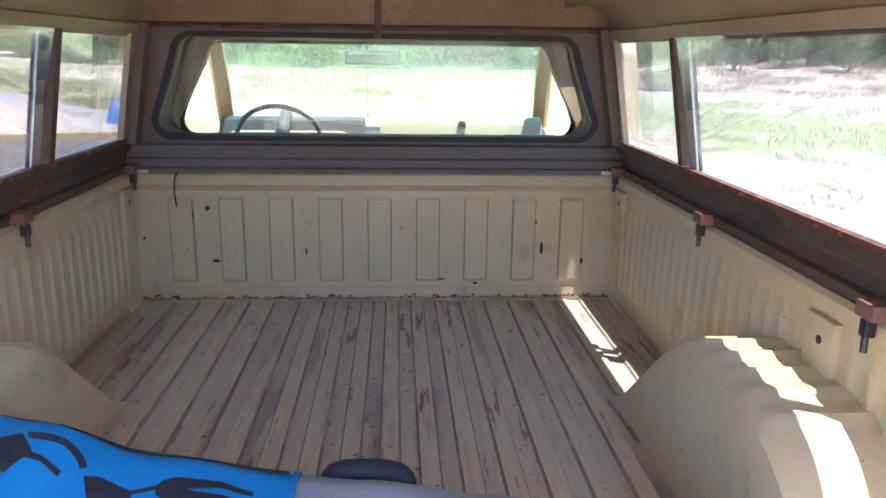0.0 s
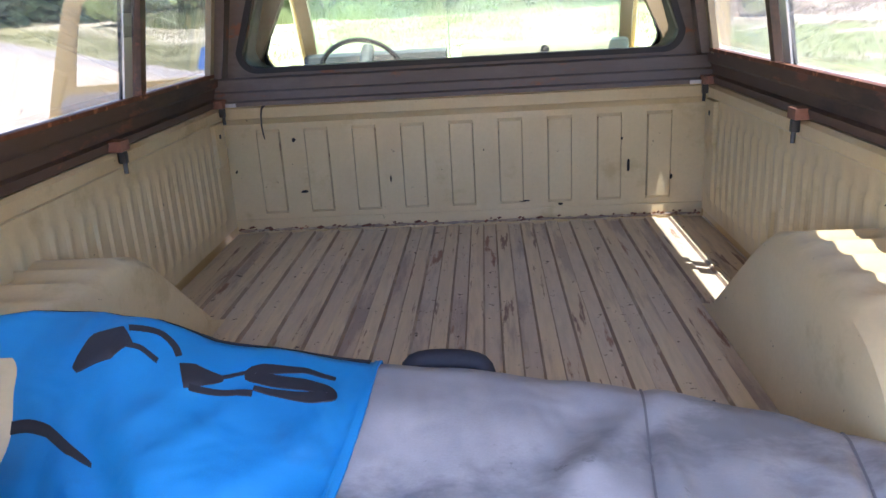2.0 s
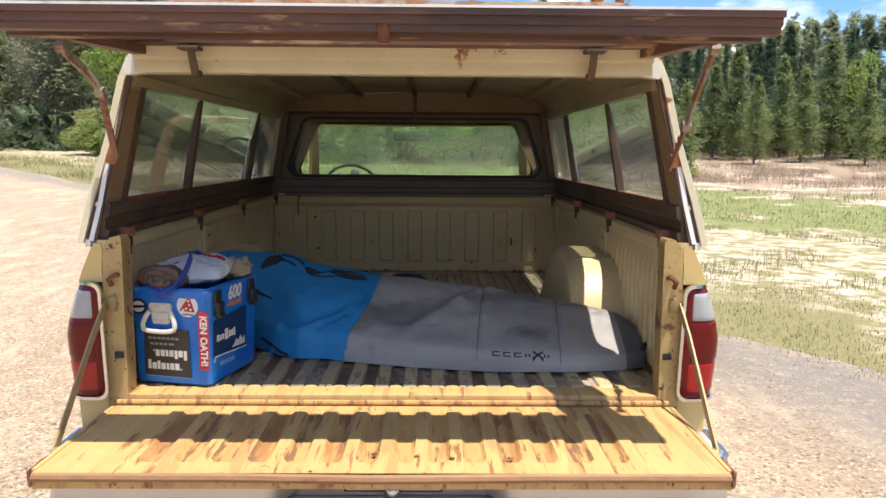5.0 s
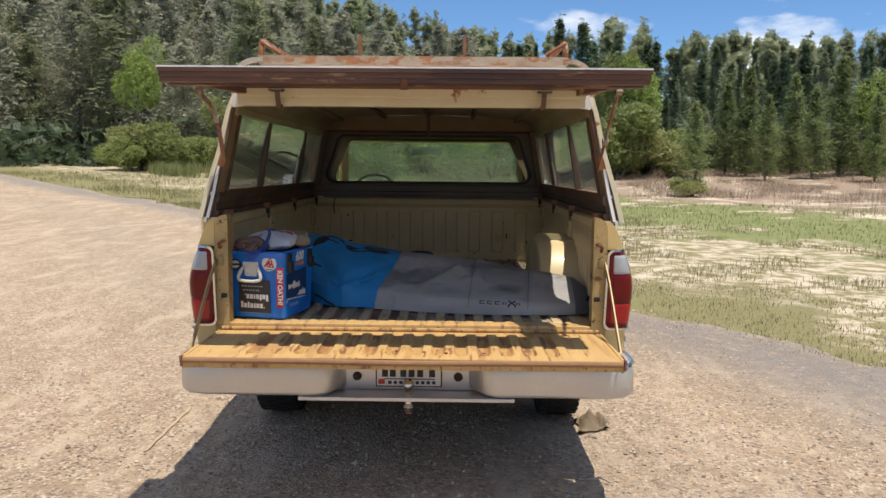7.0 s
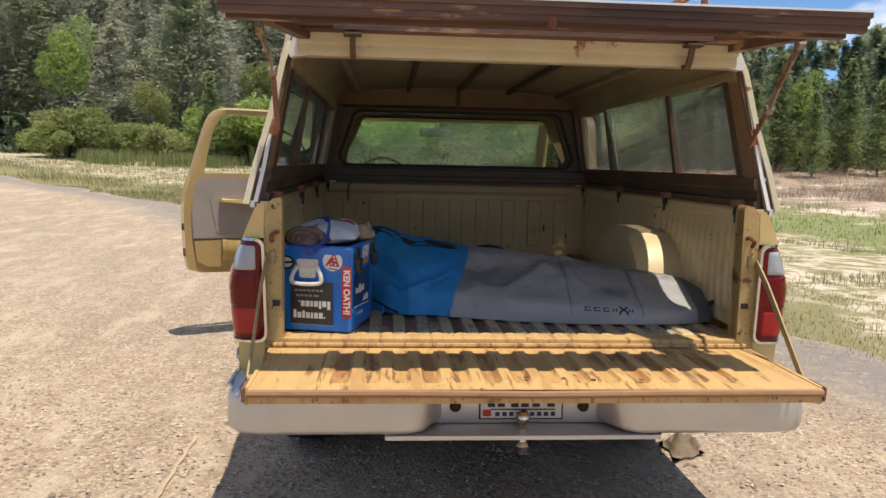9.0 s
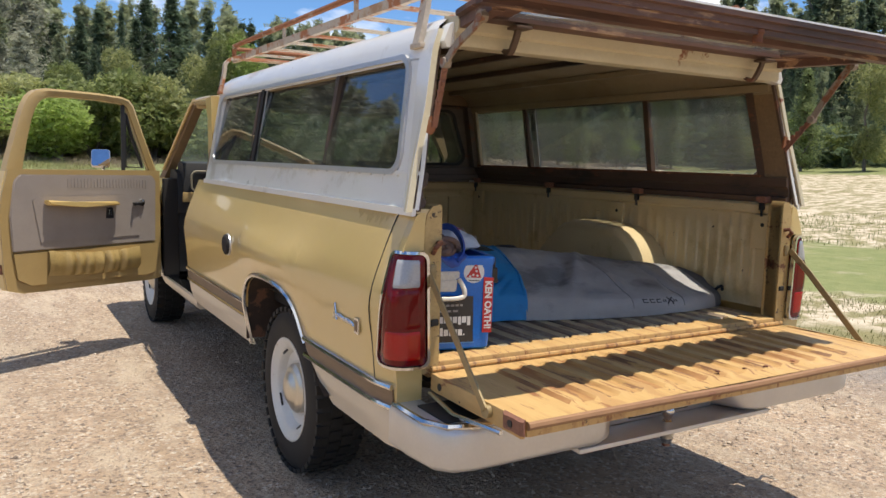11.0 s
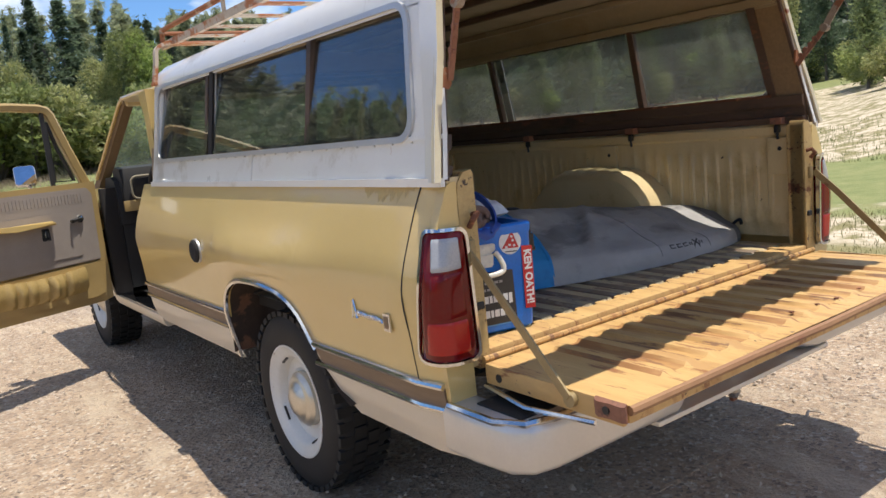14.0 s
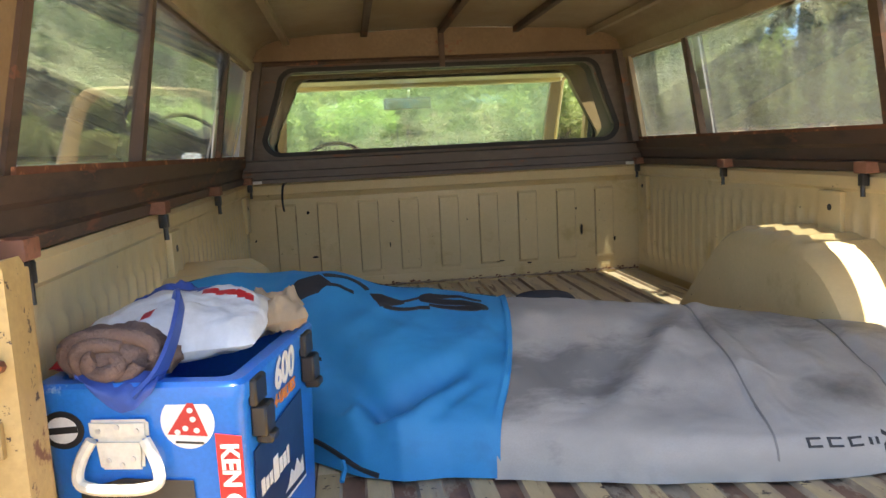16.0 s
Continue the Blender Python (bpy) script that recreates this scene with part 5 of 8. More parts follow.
    loft(bm, rings, closed_ring=False, caps=False)
    part("gathered_pocket", bm, pocket_vinyl, dr, "gathered tan map pocket", 60)
    slab([(0.31, 1.018), (0.33, 1.042), (0.60, 1.040), (0.78, 1.052), (0.77, 1.018), (0.55, 1.006)], 0.016, 0.075, tan_paint, "armrest", dr, "padded tan armrest", 0.010)
    part("window_crank", tube(bmesh.new(), [P(0.135, 1.03, 0.016), P(0.135, 1.03, 0.03), P(0.20, 1.022, 0.034), P(0.205, 1.02, 0.055)], 0.011, 7), black_plastic, dr, "black window crank")
    part("crank_hub", lathe(bmesh.new(), [(0.0, 0.026), (0.012, 0.022), (0.016, 0.010)], (0, 0, 0), "y", 14), chrome, dr).matrix_basis = Matrix.Translation(P(0.135, 1.03, 0.018)) @ Matrix.Rotation(math.atan2(nrm.y, nrm.x) - math.pi / 2, 4, "Z")
    slab([(0.335, 0.925), (0.39, 0.925), (0.385, 1.0), (0.34, 1.0)], 0.016, 0.024, ink, "latch_recess", dr, "", 0.003)
    slab([(0.35, 0.945), (0.375, 0.945), (0.372, 0.985), (0.352, 0.985)], 0.024, 0.032, chrome, "latch_lever", dr, "", 0.002)
    slab([(1.006, 0.80), (1.014, 0.80), (1.014, 0.85), (1.006, 0.85)], -0.07, -0.03, ink, "lock", dr)
    slab([(0.985, 0.60), (1.004, 0.60), (1.006, 0.66), (0.99, 0.66)], -0.075, -0.02, rust_metal, "lock_striker", dr)
    return dr, P


dr, P = door(-1, (-0.998, 3.735, 0.0), -118.5, "open_door", "open tan driver door with grey trim", 1.11, 0.03)
bm = bmesh.new()
rings = []
mc = P(0.262, 1.330, -0.22)
n = Vector((-0.10, -0.80, 0.60)).normalized()
d = n.cross(Vector((0, 0, 1))).normalized()
upv = d.cross(n).normalized()
for w, g in ((-0.03, 0.012), (-0.02, 0.0), (0.0, 0.0)):
    rings.append([mc + d * u + upv * vv + n * w for u, vv in round_rect(-0.060 + g, 0.060 - g, -0.072 + g, 0.072 - g, 0.022, 4)])
loft(bm, rings)
part("door_mirror", bm, chrome, dr, "small square door mirror")
bm = bmesh.new()
loft(bm, [[mc + d * u + upv * vv + n * w for u, vv in round_rect(-0.056, 0.056, -0.068, 0.068, 0.019, 4)] for w in (0.0005, 0.003)])
face = part("door_mirror_face", bm, mirror_glass, dr)
part("mirror_arm", tube(bmesh.new(), [mc + Vector((0, 0, -0.06)), P(0.262, 1.23, -0.16), P(0.262, 1.22, -0.10)], 0.008, 6), chrome, dr)
door(1, (0.985, 3.770, 0.0), 180.0, "closed_door", "closed tan passenger door")


# ---- canopy on the bed ----
canopy = thing("truck_canopy", "white steel truck canopy with long side windows and raised rear lid", "canopy", (0, 0, 1.236))
CAP = [(1.233, 0.922), (1.345, 0.897), (1.715, 0.835), (1.765, 0.822), (1.80, 0.803), (1.825, 0.775), (1.842, 0.73), (1.853, 0.66)]
Y0, Y1 = 0.0, 2.625
WZ0, WZ1 = 1.347, 1.713          # window band
WY0, WY1 = 0.160, 2.515


def cap_x(z):
    return interp(z, CAP)


def rear_y(z):
    """The canopy's rear edge leans forward towards its roof."""
    return interp(z, [(1.233, -0.004), (1.80, 0.078), (1.86, 0.080)])


def win_y(z):
    """The rear edge of the side windows leans with it."""
    return interp(z, [(WZ0, WY0), (WZ1, WY0 + 0.050)])


# roof: crowned shell from window top to window top
half = [(cap_x(z), z) for z in (1.700, 1.715, 1.74, 1.765, 1.783, 1.80, 1.813, 1.825, 1.834, 1.842, 1.848, 1.853)] + [(0.5, 1.866), (0.3, 1.876), (0.1, 1.881)]
outer = half + [(-x, z) for x, z in reversed(half)]
t = 0.012
inner = [(x * 0.985 - (0.010 if x > 0 else -0.010), z - (t if z > 1.80 else 0.004)) for x, z in outer]
bm = bmesh.new()
rings = []
for y, dz in ((Y0, 0.0), (0.6, 0.004), (1.3, 0.006), (2.0, 0.004), (2.58, 0.0), (Y1, -0.012)):
    rings.append([(x, rear_y(z) if y == Y0 else y, z + (dz if z > 1.80 else 0)) for x, z in outer])
loft(bm, rings, closed_ring=False, caps=False)
part("roof_skin", bm, white_paint, canopy, "rounded white canopy roof", 50)
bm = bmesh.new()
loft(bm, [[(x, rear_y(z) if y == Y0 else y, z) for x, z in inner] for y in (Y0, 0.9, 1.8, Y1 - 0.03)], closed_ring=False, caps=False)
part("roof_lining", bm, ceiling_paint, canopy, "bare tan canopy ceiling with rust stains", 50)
# ribs under the roof
for x in (-0.66, -0.33, 0.0, 0.33, 0.66):
    z = interp(abs(x), [(0, 1.868), (0.3, 1.863), (0.5, 1.852), (0.66, 1.838)])
    bbox("roof_rib", (x - 0.013, 0.10, z - 0.026), (x + 0.013, 2.455, z), brown_metal if abs(x) < 0.5 else ceiling_paint, canopy, 0.003, "rusty lengthwise roof rib")

for s in (-1, 1):
    # side skin under, before and behind the windows
    bm = bmesh.new()

    def strip(ya, yb, za, zb, off=0.0, th=0.014, mat=0):
        rows = [za, zb] if zb - za < 0.15 else [za, (za + zb) / 2, zb]
        ends = [e if callable(e) else (lambda z, e=e: e) for e in (ya, yb)]
        loft(bm, [[(s * (cap_x(z) + off), e(z), z) for z in rows] + [(s * (cap_x(z) + off - th), e(z), z) for z in reversed(rows)] for e in ends], mat=mat)
    strip(rear_y, 1.268, 1.233, WZ0 + 0.002)
    strip(1.272, Y1, 1.233, WZ0 + 0.002)
    part("side_skirt", bm, white_paint, canopy, "white skirt under the canopy windows")
    bm = bmesh.new()
    strip(rear_y, lambda z: win_y(z) + 0.01, WZ0 + 0.002, 1.705)
    part("rear_corner_panel", bm, white_paint, canopy)
    bm = bmesh.new()
    strip(WY1 - 0.01, Y1, WZ0 + 0.002, 1.705)
    part("front_corner_panel", bm, white_paint, canopy)
    bm = bmesh.new()
    strip(rear_y, 2.55, 1.338, 1.350, 0.006, 0.010)
    strip(rear_y, 2.62, 1.215, 1.238, 0.011, 0.015)
    part("skirt_lip", bm, white_paint, canopy)
    for i in range(26):
        part("rivet", disc(bmesh.new(), (s * (cap_x(1.333) + 0.003), 0.05 + 0.1 * i, 1.333), "x", 0.0032, 0.005, 6), bumper_metal, canopy)

    # window frame, mullions, panes
    def at(u, w, d):
        return (s * (cap_x(w) + 0.010 - d), u + (win_y(w) - WY0) * max(0.0, min(1.0, (WY1 - u) / (WY1 - WY0))), w)
    bm = bmesh.new()
    ring_plate(bm, round_rect(WY0 - 0.022, WY1 + 0.022, WZ0 - 0.012, WZ1 + 0.014, 0.07, 6), round_rect(WY0, WY1, WZ0 + 0.006, WZ1 - 0.004, 0.055, 6), at, 0.03)
    wf = part("window_frame", bm, bumper_metal, canopy, "bright metal frame round the side windows")
    for y in (0.808, 1.822):
        bm = bmesh.new()
        loft(bm, [[(s * (cap_x(z) - 0.002), y + a, z), (s * (cap_x(z) - 0.002), y + b, z), (s * (cap_x(z) - 0.03), y + b, z), (s * (cap_x(z) - 0.03), y + a, z)] for z in (WZ0, WZ1) for a, b in ((-0.016, 0.016),)])
        part("mullion", bm, brown_metal, wf, "rusty window mullion")
    bm = bmesh.new()
    y = 1.79
    loft(bm, [[(s * (cap_x(z) + 0.002), y - 0.055, z), (s * (cap_x(z) + 0.002), y - 0.012, z), (s * (cap_x(z) - 0.008), y - 0.012, z), (s * (cap_x(z) - 0.008), y - 0.055, z)] for z in (WZ0, WZ1)])
    part("slider_edge", bm, under_black, wf, "dark edge of the sliding pane")
    bm = bmesh.new()
    loft(bm, [[(s * (cap_x(z) - 0.010), y - 0.058, z), (s * (cap_x(z) - 0.010), y - 0.008, z), (s * (cap_x(z) - 0.016), y - 0.008, z), (s * (cap_x(z) - 0.016), y - 0.058, z)] for z in (WZ0, WZ1)])
    part("slider_channel", bm, bumper_metal, wf, "pale metal channel of the sliding pane")
    for nm, ya, yb, off in (("rear_pane", WY0, 0.808, 0.0), ("middle_pane", 0.808, 1.79, -0.004), ("front_pane", 1.79, WY1, 0.004)):
        bm = bmesh.new()
        zs = (WZ0, WZ1)
        edge = [lambda z, y=y: win_y(z) if y == WY0 else y for y in (ya, yb)]
        lean = {WZ0: 0.003, WZ1: -0.021}
        loft(bm, [[(s * (cap_x(z) + off + lean[z]), e(z), z) for z in zs] + [(s * (cap_x(z) + off + lean[z] - 0.004), e(z), z) for z in reversed(zs)] for e in edge])
        pane = part(nm, bm, cap_glass if s < 0 else cap_glass_dusty, wf, "dusty side window pane", 0)
        pane.visible_shadow = s > 0 and nm != "rear_pane"
    # inside: sill beam, upper ledge, end plates, inner frames
    bm = bmesh.new()
    prism(bm, [(s * 0.905, 1.238), (s * 0.874, 1.239), (s * 0.868, 1.262), (s * 0.882, 1.268), (s * 0.879, 1.300), (s * 0.866, 1.310), (s * 0.862, 1.346), (s * 0.888, 1.346)], "y", 0.02, 2.462)
    part("sill_beam", bm, brown_metal, canopy, "dark brown folded sill beam with rust")
    bm = bmesh.new()
    prism(bm, [(s * 0.880, 1.346), (s * 0.859, 1.346), (s * 0.859, 1.357), (s * 0.880, 1.357)], "y", 0.15, 2.46)
    part("inner_sill", bm, rust_metal, canopy, "rusty window sill strip")
    bm = bmesh.new()
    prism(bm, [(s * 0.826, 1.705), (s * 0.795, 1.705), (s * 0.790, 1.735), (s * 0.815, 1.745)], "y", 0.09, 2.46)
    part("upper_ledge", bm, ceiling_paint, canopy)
    bm = bmesh.new()
    loft(bm, [[(s * (cap_x(z) - 0.016), a, z), (s * (cap_x(z) - 0.016), b, z), (s * (cap_x(z) - 0.030), b, z), (s * (cap_x(z) - 0.030), a, z)] for z in (1.34, 1.71) for a, b in ((win_y(z) - 0.030, win_y(z) + 0.004),)])
    part("inner_post", bm, brown_metal, canopy, "rusty brown inner window post")
    bm = bmesh.new()
    loft(bm, [[(s * (cap_x(z) - 0.016), a, z), (s * (cap_x(z) - 0.016), b, z), (s * (cap_x(z) - 0.036), b, z), (s * (cap_x(z) - 0.036), a, z)] for z in (1.34, 1.71) for a, b in ((2.36, 2.395),)])
    part("inner_front_post", bm, ceiling_paint, canopy)
    bm = bmesh.new()
    POST = ((1.228, 0.955, 0.900), (1.36, 0.925, 0.876), (1.55, 0.872, 0.838), (1.72, 0.838, 0.803), (1.79, 0.812, 0.785))
    loft(bm, [[(s * xo, a, z), (s * xo, b, z), (s * xi, b, z), (s * xi, a, z)] for z, xo, xj in POST for xi, a, b in ((xo - 0.020, rear_y(z) - 0.008, rear_y(z) + 0.008),)])
    part("rear_post", bm, cream_header, canopy, "chalky rear post of the canopy")
    bm = bmesh.new()
    loft(bm, [[(s * (xo - 0.021), a, z), (s * (xo - 0.021), b, z), (s * xi, b, z), (s * xi, a, z)] for z, xo, xi in POST for a, b in ((rear_y(z) + 0.002, rear_y(z) + 0.014),)])
    part("rear_channel", bm, brown_metal, canopy, "rusty brown channel inside the rear post")
    bm = bmesh.new()
    loft(bm, [[(s * (xo + 0.001), r, z), (s * (0.55 * xo + 0.45 * cap_x(z) + 0.003), r + 0.030, z), (s * (cap_x(z) + 0.003), r + 0.085, z), (s * (cap_x(z) - 0.010), r + 0.085, z), (s * (xo - 0.018), r + 0.004, z)] for z, xo, xj in POST for r in (rear_y(z) - 0.007,)])
    part("rear_flare", bm, white_paint, canopy, "white rear corner flaring out at the skirt")
    bm = bmesh.new()
    prism(bm, [(s * 0.876, 1.470), (s * 0.868, 1.515), (s * 0.846, 1.520), (s * 0.838, 1.475), (s * 0.850, 1.462)], "y", rear_y(1.49) - 0.004, rear_y(1.49) + 0.004)
    part("prop_bracket", bm, rack_rust, canopy, "orange-rusted bracket of the lid prop")
    bm = bmesh.new()
    loft(bm, [[(s * (cap_x(z) - 0.015), a, z), (s * (cap_x(z) - 0.015), b, z), (s * (cap_x(z) - 0.022), b, z), (s * (cap_x(z) - 0.022), a, z)] for z in (1.346, 1.72) for a, b in ((rear_y(z) + 0.010, win_y(z) - 0.028),)])
    part("rear_inner_panel", bm, panel_brown, canopy, "brown inner panel behind the side window")
    # clamps that hold the canopy on the rail
    for y in (0.12, 0.87, 1.60, 2.40):
        bm = bmesh.new()
        box(bm, (s * 0.838, y - 0.026, 1.237), (s * 0.884, y + 0.026, 1.266), 0.004)
        cl = part("clamp", bm, clamp_rust, canopy, "rusty canopy clamp with a black screw")
        bm = bmesh.new()
        tube(bm, [(s * 0.848, y, 1.262), (s * 0.848, y, 1.21), (s * 0.846, y - 0.004, 1.178)], 0.006, 6)
        box(bm, (s * 0.84, y - 0.010, 1.205), (s * 0.860, y + 0.010, 1.236), 0.003)
        part("clamp_screw", bm, black_plastic, cl)
    # folding props of the lid: a lower link on the post, an upper one to the lid's rail
    pivot, elbow, end = ((0.842, 0.030, 1.505), (0.848, -0.040, 1.672), (0.858, -0.245, 1.775)) if s < 0 else ((0.836, 0.022, 1.480), (0.846, -0.085, 1.585), (0.868, -0.225, 1.785))
    bm = bmesh.new()
    tube(bm, [(s * pivot[0], pivot[1], pivot[2] - 0.02), (s * elbow[0], elbow[1], elbow[2])], 0, flat=(0.003, 0.009))
    for k in range(5):
        p = Vector(pivot).lerp(Vector(elbow), 0.15 + 0.17 * k)
        disc(bm, (s * p.x, p.y, p.z), "x", 0.011 if k % 2 else 0.009, 0.010, 8)
    part("prop_link", bm, clamp_rust, canopy, "rusted lower link of the lid prop")
    bm = bmesh.new()
    mid = Vector(elbow).lerp(Vector(end), 0.35)
    tube(bm, smooth_line([(s * elbow[0], elbow[1], elbow[2]), (s * mid.x, mid.y, mid.z + 0.012), (s * end[0], end[1] + 0.02, end[2] - 0.012), (s * end[0], end[1], end[2] + 0.02)], 4), 0, flat=(0.004, 0.012))
    for p in (elbow, end):
        disc(bm, (s * p[0], p[1], p[2]), "x", 0.016, 0.024, 8)
    part("lid_prop", bm, prop_metal, canopy, "rusty grey folding lid prop")
    bm = bmesh.new()
    tube(bm, smooth_line([(s * 0.585, 0.040, 1.742), (s * 0.585, 0.014, 1.728), (s * 0.585, -0.004, 1.738), (s * 0.585, -0.026, 1.775), (s * 0.585, -0.034, 1.800)], 4), 0, flat=(0.010, 0.006))
    box(bm, (s * 0.555, -0.07, 1.794), (s * 0.615, -0.015, 1.804), 0.003)
    part("lid_hook", bm, brown_metal, canopy, "bent rusty lid bracket")

# front wall with the window through to the cab
bm = bmesh.new()
hole = round_rect(-0.772, 0.772, 1.362, 1.703, 0.06, 6, x0t=-0.705, x1t=0.705)
wall_hole(bm, ((-0.86, 1.335), (0.86, 1.74)), hole, lambda u, w, d: (u * (1 - 0.045 * max(0, w - 1.345) / 0.4), 2.462 + d, w), 0.03)
part("front_wall", bm, dark_wall, canopy, "dark brown front wall round the window")
bm = bmesh.new()
prism(bm, [(-0.815, 1.735), (-0.80, 1.79), (-0.74, 1.832), (-0.6, 1.848), (0, 1.868), (0.6, 1.848), (0.74, 1.832), (0.80, 1.79), (0.815, 1.735)], "y", 2.455, 2.49)
part("front_header", bm, panel_brown, canopy, "brown header above the front window")
bm = bmesh.new()
prism(bm, [(2.448, 1.728), (2.44, 1.738), (2.448, 1.748), (2.462, 1.748), (2.462, 1.728)], "x", -0.80, 0.80)
box(bm, (-0.012, 2.440, 1.70), (0.012, 2.458, 1.86), 0.002)
part("header_strip", bm, brown_metal, canopy)
bm = bmesh.new()
prism(bm, [(2.49, 1.336), (2.452, 1.336), (2.440, 1.330), (2.438, 1.290), (2.428, 1.284), (2.424, 1.258), (2.410, 1.252), (2.410, 1.238), (2.49, 1.238)], "x", -0.900, 0.900)
part("front_sill", bm, dark_wall, canopy, "dark stepped sill under the front window")
bm = bmesh.new()
ring_plate(bm, round_rect(-0.792, 0.792, 1.347, 1.718, 0.075, 6, x0t=-0.723, x1t=0.723), round_rect(-0.768, 0.768, 1.365, 1.700, 0.058, 6, x0t=-0.702, x1t=0.702), lambda u, w, d: (u * (1 - 0.02 * (w - 1.345) / 0.4), 2.450 + d, w), 0.05)
part("window_seal", bm, black_rubber, canopy, "black rubber window seal")
bm = bmesh.new()
prism(bm, round_rect(-0.766, 0.766, 1.366, 1.699, 0.058, 6, x0t=-0.688, x1t=0.688), "y", 2.478, 2.482)
ob = part("front_pane", bm, cab_glass, canopy, "green-tinged front window pane", 0)
ob.visible_shadow = False
bm = bmesh.new()
ring_plate(bm, round_rect(-0.800, 0.800, 1.338, 1.726, 0.085, 6, x0t=-0.735, x1t=0.735), round_rect(-0.780, 0.780, 1.352, 1.712, 0.072, 6, x0t=-0.714, x1t=0.714), lambda u, w, d: (u, 2.4925 + d, w), 0.180)
part("window_boot", bm, boot_brown, canopy, "dusty dark boot between canopy and cab windows")
for s in (-1, 1):
    bm = bmesh.new()
    prism(bm, [(s * 0.865, 1.336), (s * 0.76, 1.336), (s * 0.76, 1.372), (s * 0.865, 1.372)], "y", 2.463, 2.485)
    loft(bm, [[(s * (cap_x(z) - 0.02), a, z), (s * (cap_x(z) - 0.02), b, z), (s * (cap_x(z) - 0.065), b, z), (s * (cap_x(z) - 0.065), a, z)] for z in (1.34, 1.74) for a, b in ((2.40, 2.462),)])
    part("front_corner_post", bm, dark_wall, canopy)
part("hanging_strap", tube(bmesh.new(), smooth_line([(-0.70, 2.432, 1.238), (-0.715, 2.425, 1.222), (-0.722, 2.43, 1.16), (-0.718, 2.432, 1.115)], 4), 0, flat=(0.008, 0.002)), bag_black, canopy, "short black hanging strap")
for s in (-1, 1):
    bbox("corner_bracket", (s * 0.80, 2.405, 1.237), (s * 0.845, 2.43, 1.250), bumper_metal, canopy, 0.002)
bm = bmesh.new()
box(bm, (0.842, 2.40, 1.50), (0.856, 2.43, 1.55), 0.003)
part("window_latch", bm, bumper_metal, canopy)

# rear header and lid
bm = bmesh.new()
prism(bm, [(0.034, 1.738), (0.028, 1.750), (0.030, 1.775), (0.014, 1.782), (0.010, 1.812), (0.018, 1.822), (0.10, 1.835), (0.10, 1.738)], "x", -0.775, 0.775)
part("rear_header", bm, cream_header, canopy, "cream folded rear header")
bm = bmesh.new()
prism(bm, [(-0.79, 1.80), (-0.81, 1.75), (-0.80, 1.73), (-0.74, 1.738), (-0.74, 1.835)], "y", 0.036, 0.080)
part("header_end", bm, white_paint, canopy)
bm = bmesh.new()
prism(bm, [(0.79, 1.80), (0.81, 1.75), (0.80, 1.73), (0.74, 1.738), (0.74, 1.835)], "y", 0.036, 0.080)
part("header_end", bm, white_paint, canopy)


def lid_x(y):
    return interp(-y, [(0.02, 0.79), (0.495, 0.935)])


def lid_bar(bm, xa, ya, xb, yb, prof):
    """A bar with a given profile (across, height) between two points of the lid's plane."""
    a, b = Vector((xa, ya, 0)), Vector((xb, yb, 0))
    d = (b - a).normalized()
    s = Vector((-d.y, d.x, 0))
    loft(bm, [[p + s * u + Vector((0, 0, w)) for u, w in prof] for p in (a, b)])


ZL = 1.838
bm = bmesh.new()
lid_bar(bm, -0.935, -0.495, 0.935, -0.495, [(0.0, ZL), (0.0, ZL - 0.014), (0.014, ZL - 0.016), (0.014, ZL - 0.034), (0.024, ZL - 0.036), (0.024, ZL - 0.052), (0.05, ZL - 0.054), (0.05, ZL - 0.034),
                                              (0.13, ZL - 0.03), (0.13, ZL - 0.052), (0.165, ZL - 0.054), (0.165, ZL - 0.02), (0.215, ZL - 0.018), (0.215, ZL)])
lid = part("rear_lid", bm, lid_metal, canopy, "broad rusty brown rail of the raised lid")
for s in (-1, 1):
    bm = bmesh.new()
    loft(bm, [[(s * (lid_x(y) - w), y, z) for w, z in ((0.0, ZL), (0.0, ZL - 0.016), (0.018, ZL - 0.02), (0.018, ZL - 0.05), (0.06, ZL - 0.05), (0.06, ZL - 0.02), (0.165, ZL - 0.018), (0.165, ZL))] for y in (0.008, -0.285)])
    part("side_rail", bm, lid_metal, lid, "rusty side rail of the lid")
bm = bmesh.new()
lid_bar(bm, -0.77, -0.020, 0.77, -0.020, [(-0.046, ZL), (-0.046, ZL - 0.026), (0.036, ZL - 0.026), (0.036, ZL)])
part("hinge_rail", bm, lid_metal, lid)
bm = bmesh.new()
prism(bm, [(-0.65, -0.068), (-0.73, -0.285), (0.73, -0.285), (0.65, -0.068)], "z", ZL - 0.014, ZL - 0.010)
ob = part("lid_pane", bm, lid_glass, lid, "dusty window pane of the lid", 0)
ob.visible_shadow = False
bm = bmesh.new()
lid_bar(bm, -0.938, -0.497, 0.938, -0.497, [(0.0, ZL), (0.0, ZL + 0.006), (0.22, ZL + 0.008), (0.22, ZL)])
part("lid_skin", bm, white_paint, lid, "chalky white outer skin of the lid")
bm = bmesh.new()
tube(bm, [(-0.775, 0.012, 1.834), (0.775, 0.012, 1.834)], 0.008, 6)
part("lid_hinge", bm, rust_metal, lid)
bm = bmesh.new()
lathe(bm, [(0, 0.016), (0.02, 0.014), (0.03, 0.02), (0.042, 0.018)], (0.0, -0.46, ZL - 0.075), "z", 12)
part("lid_lock", bm, rust_metal, lid)

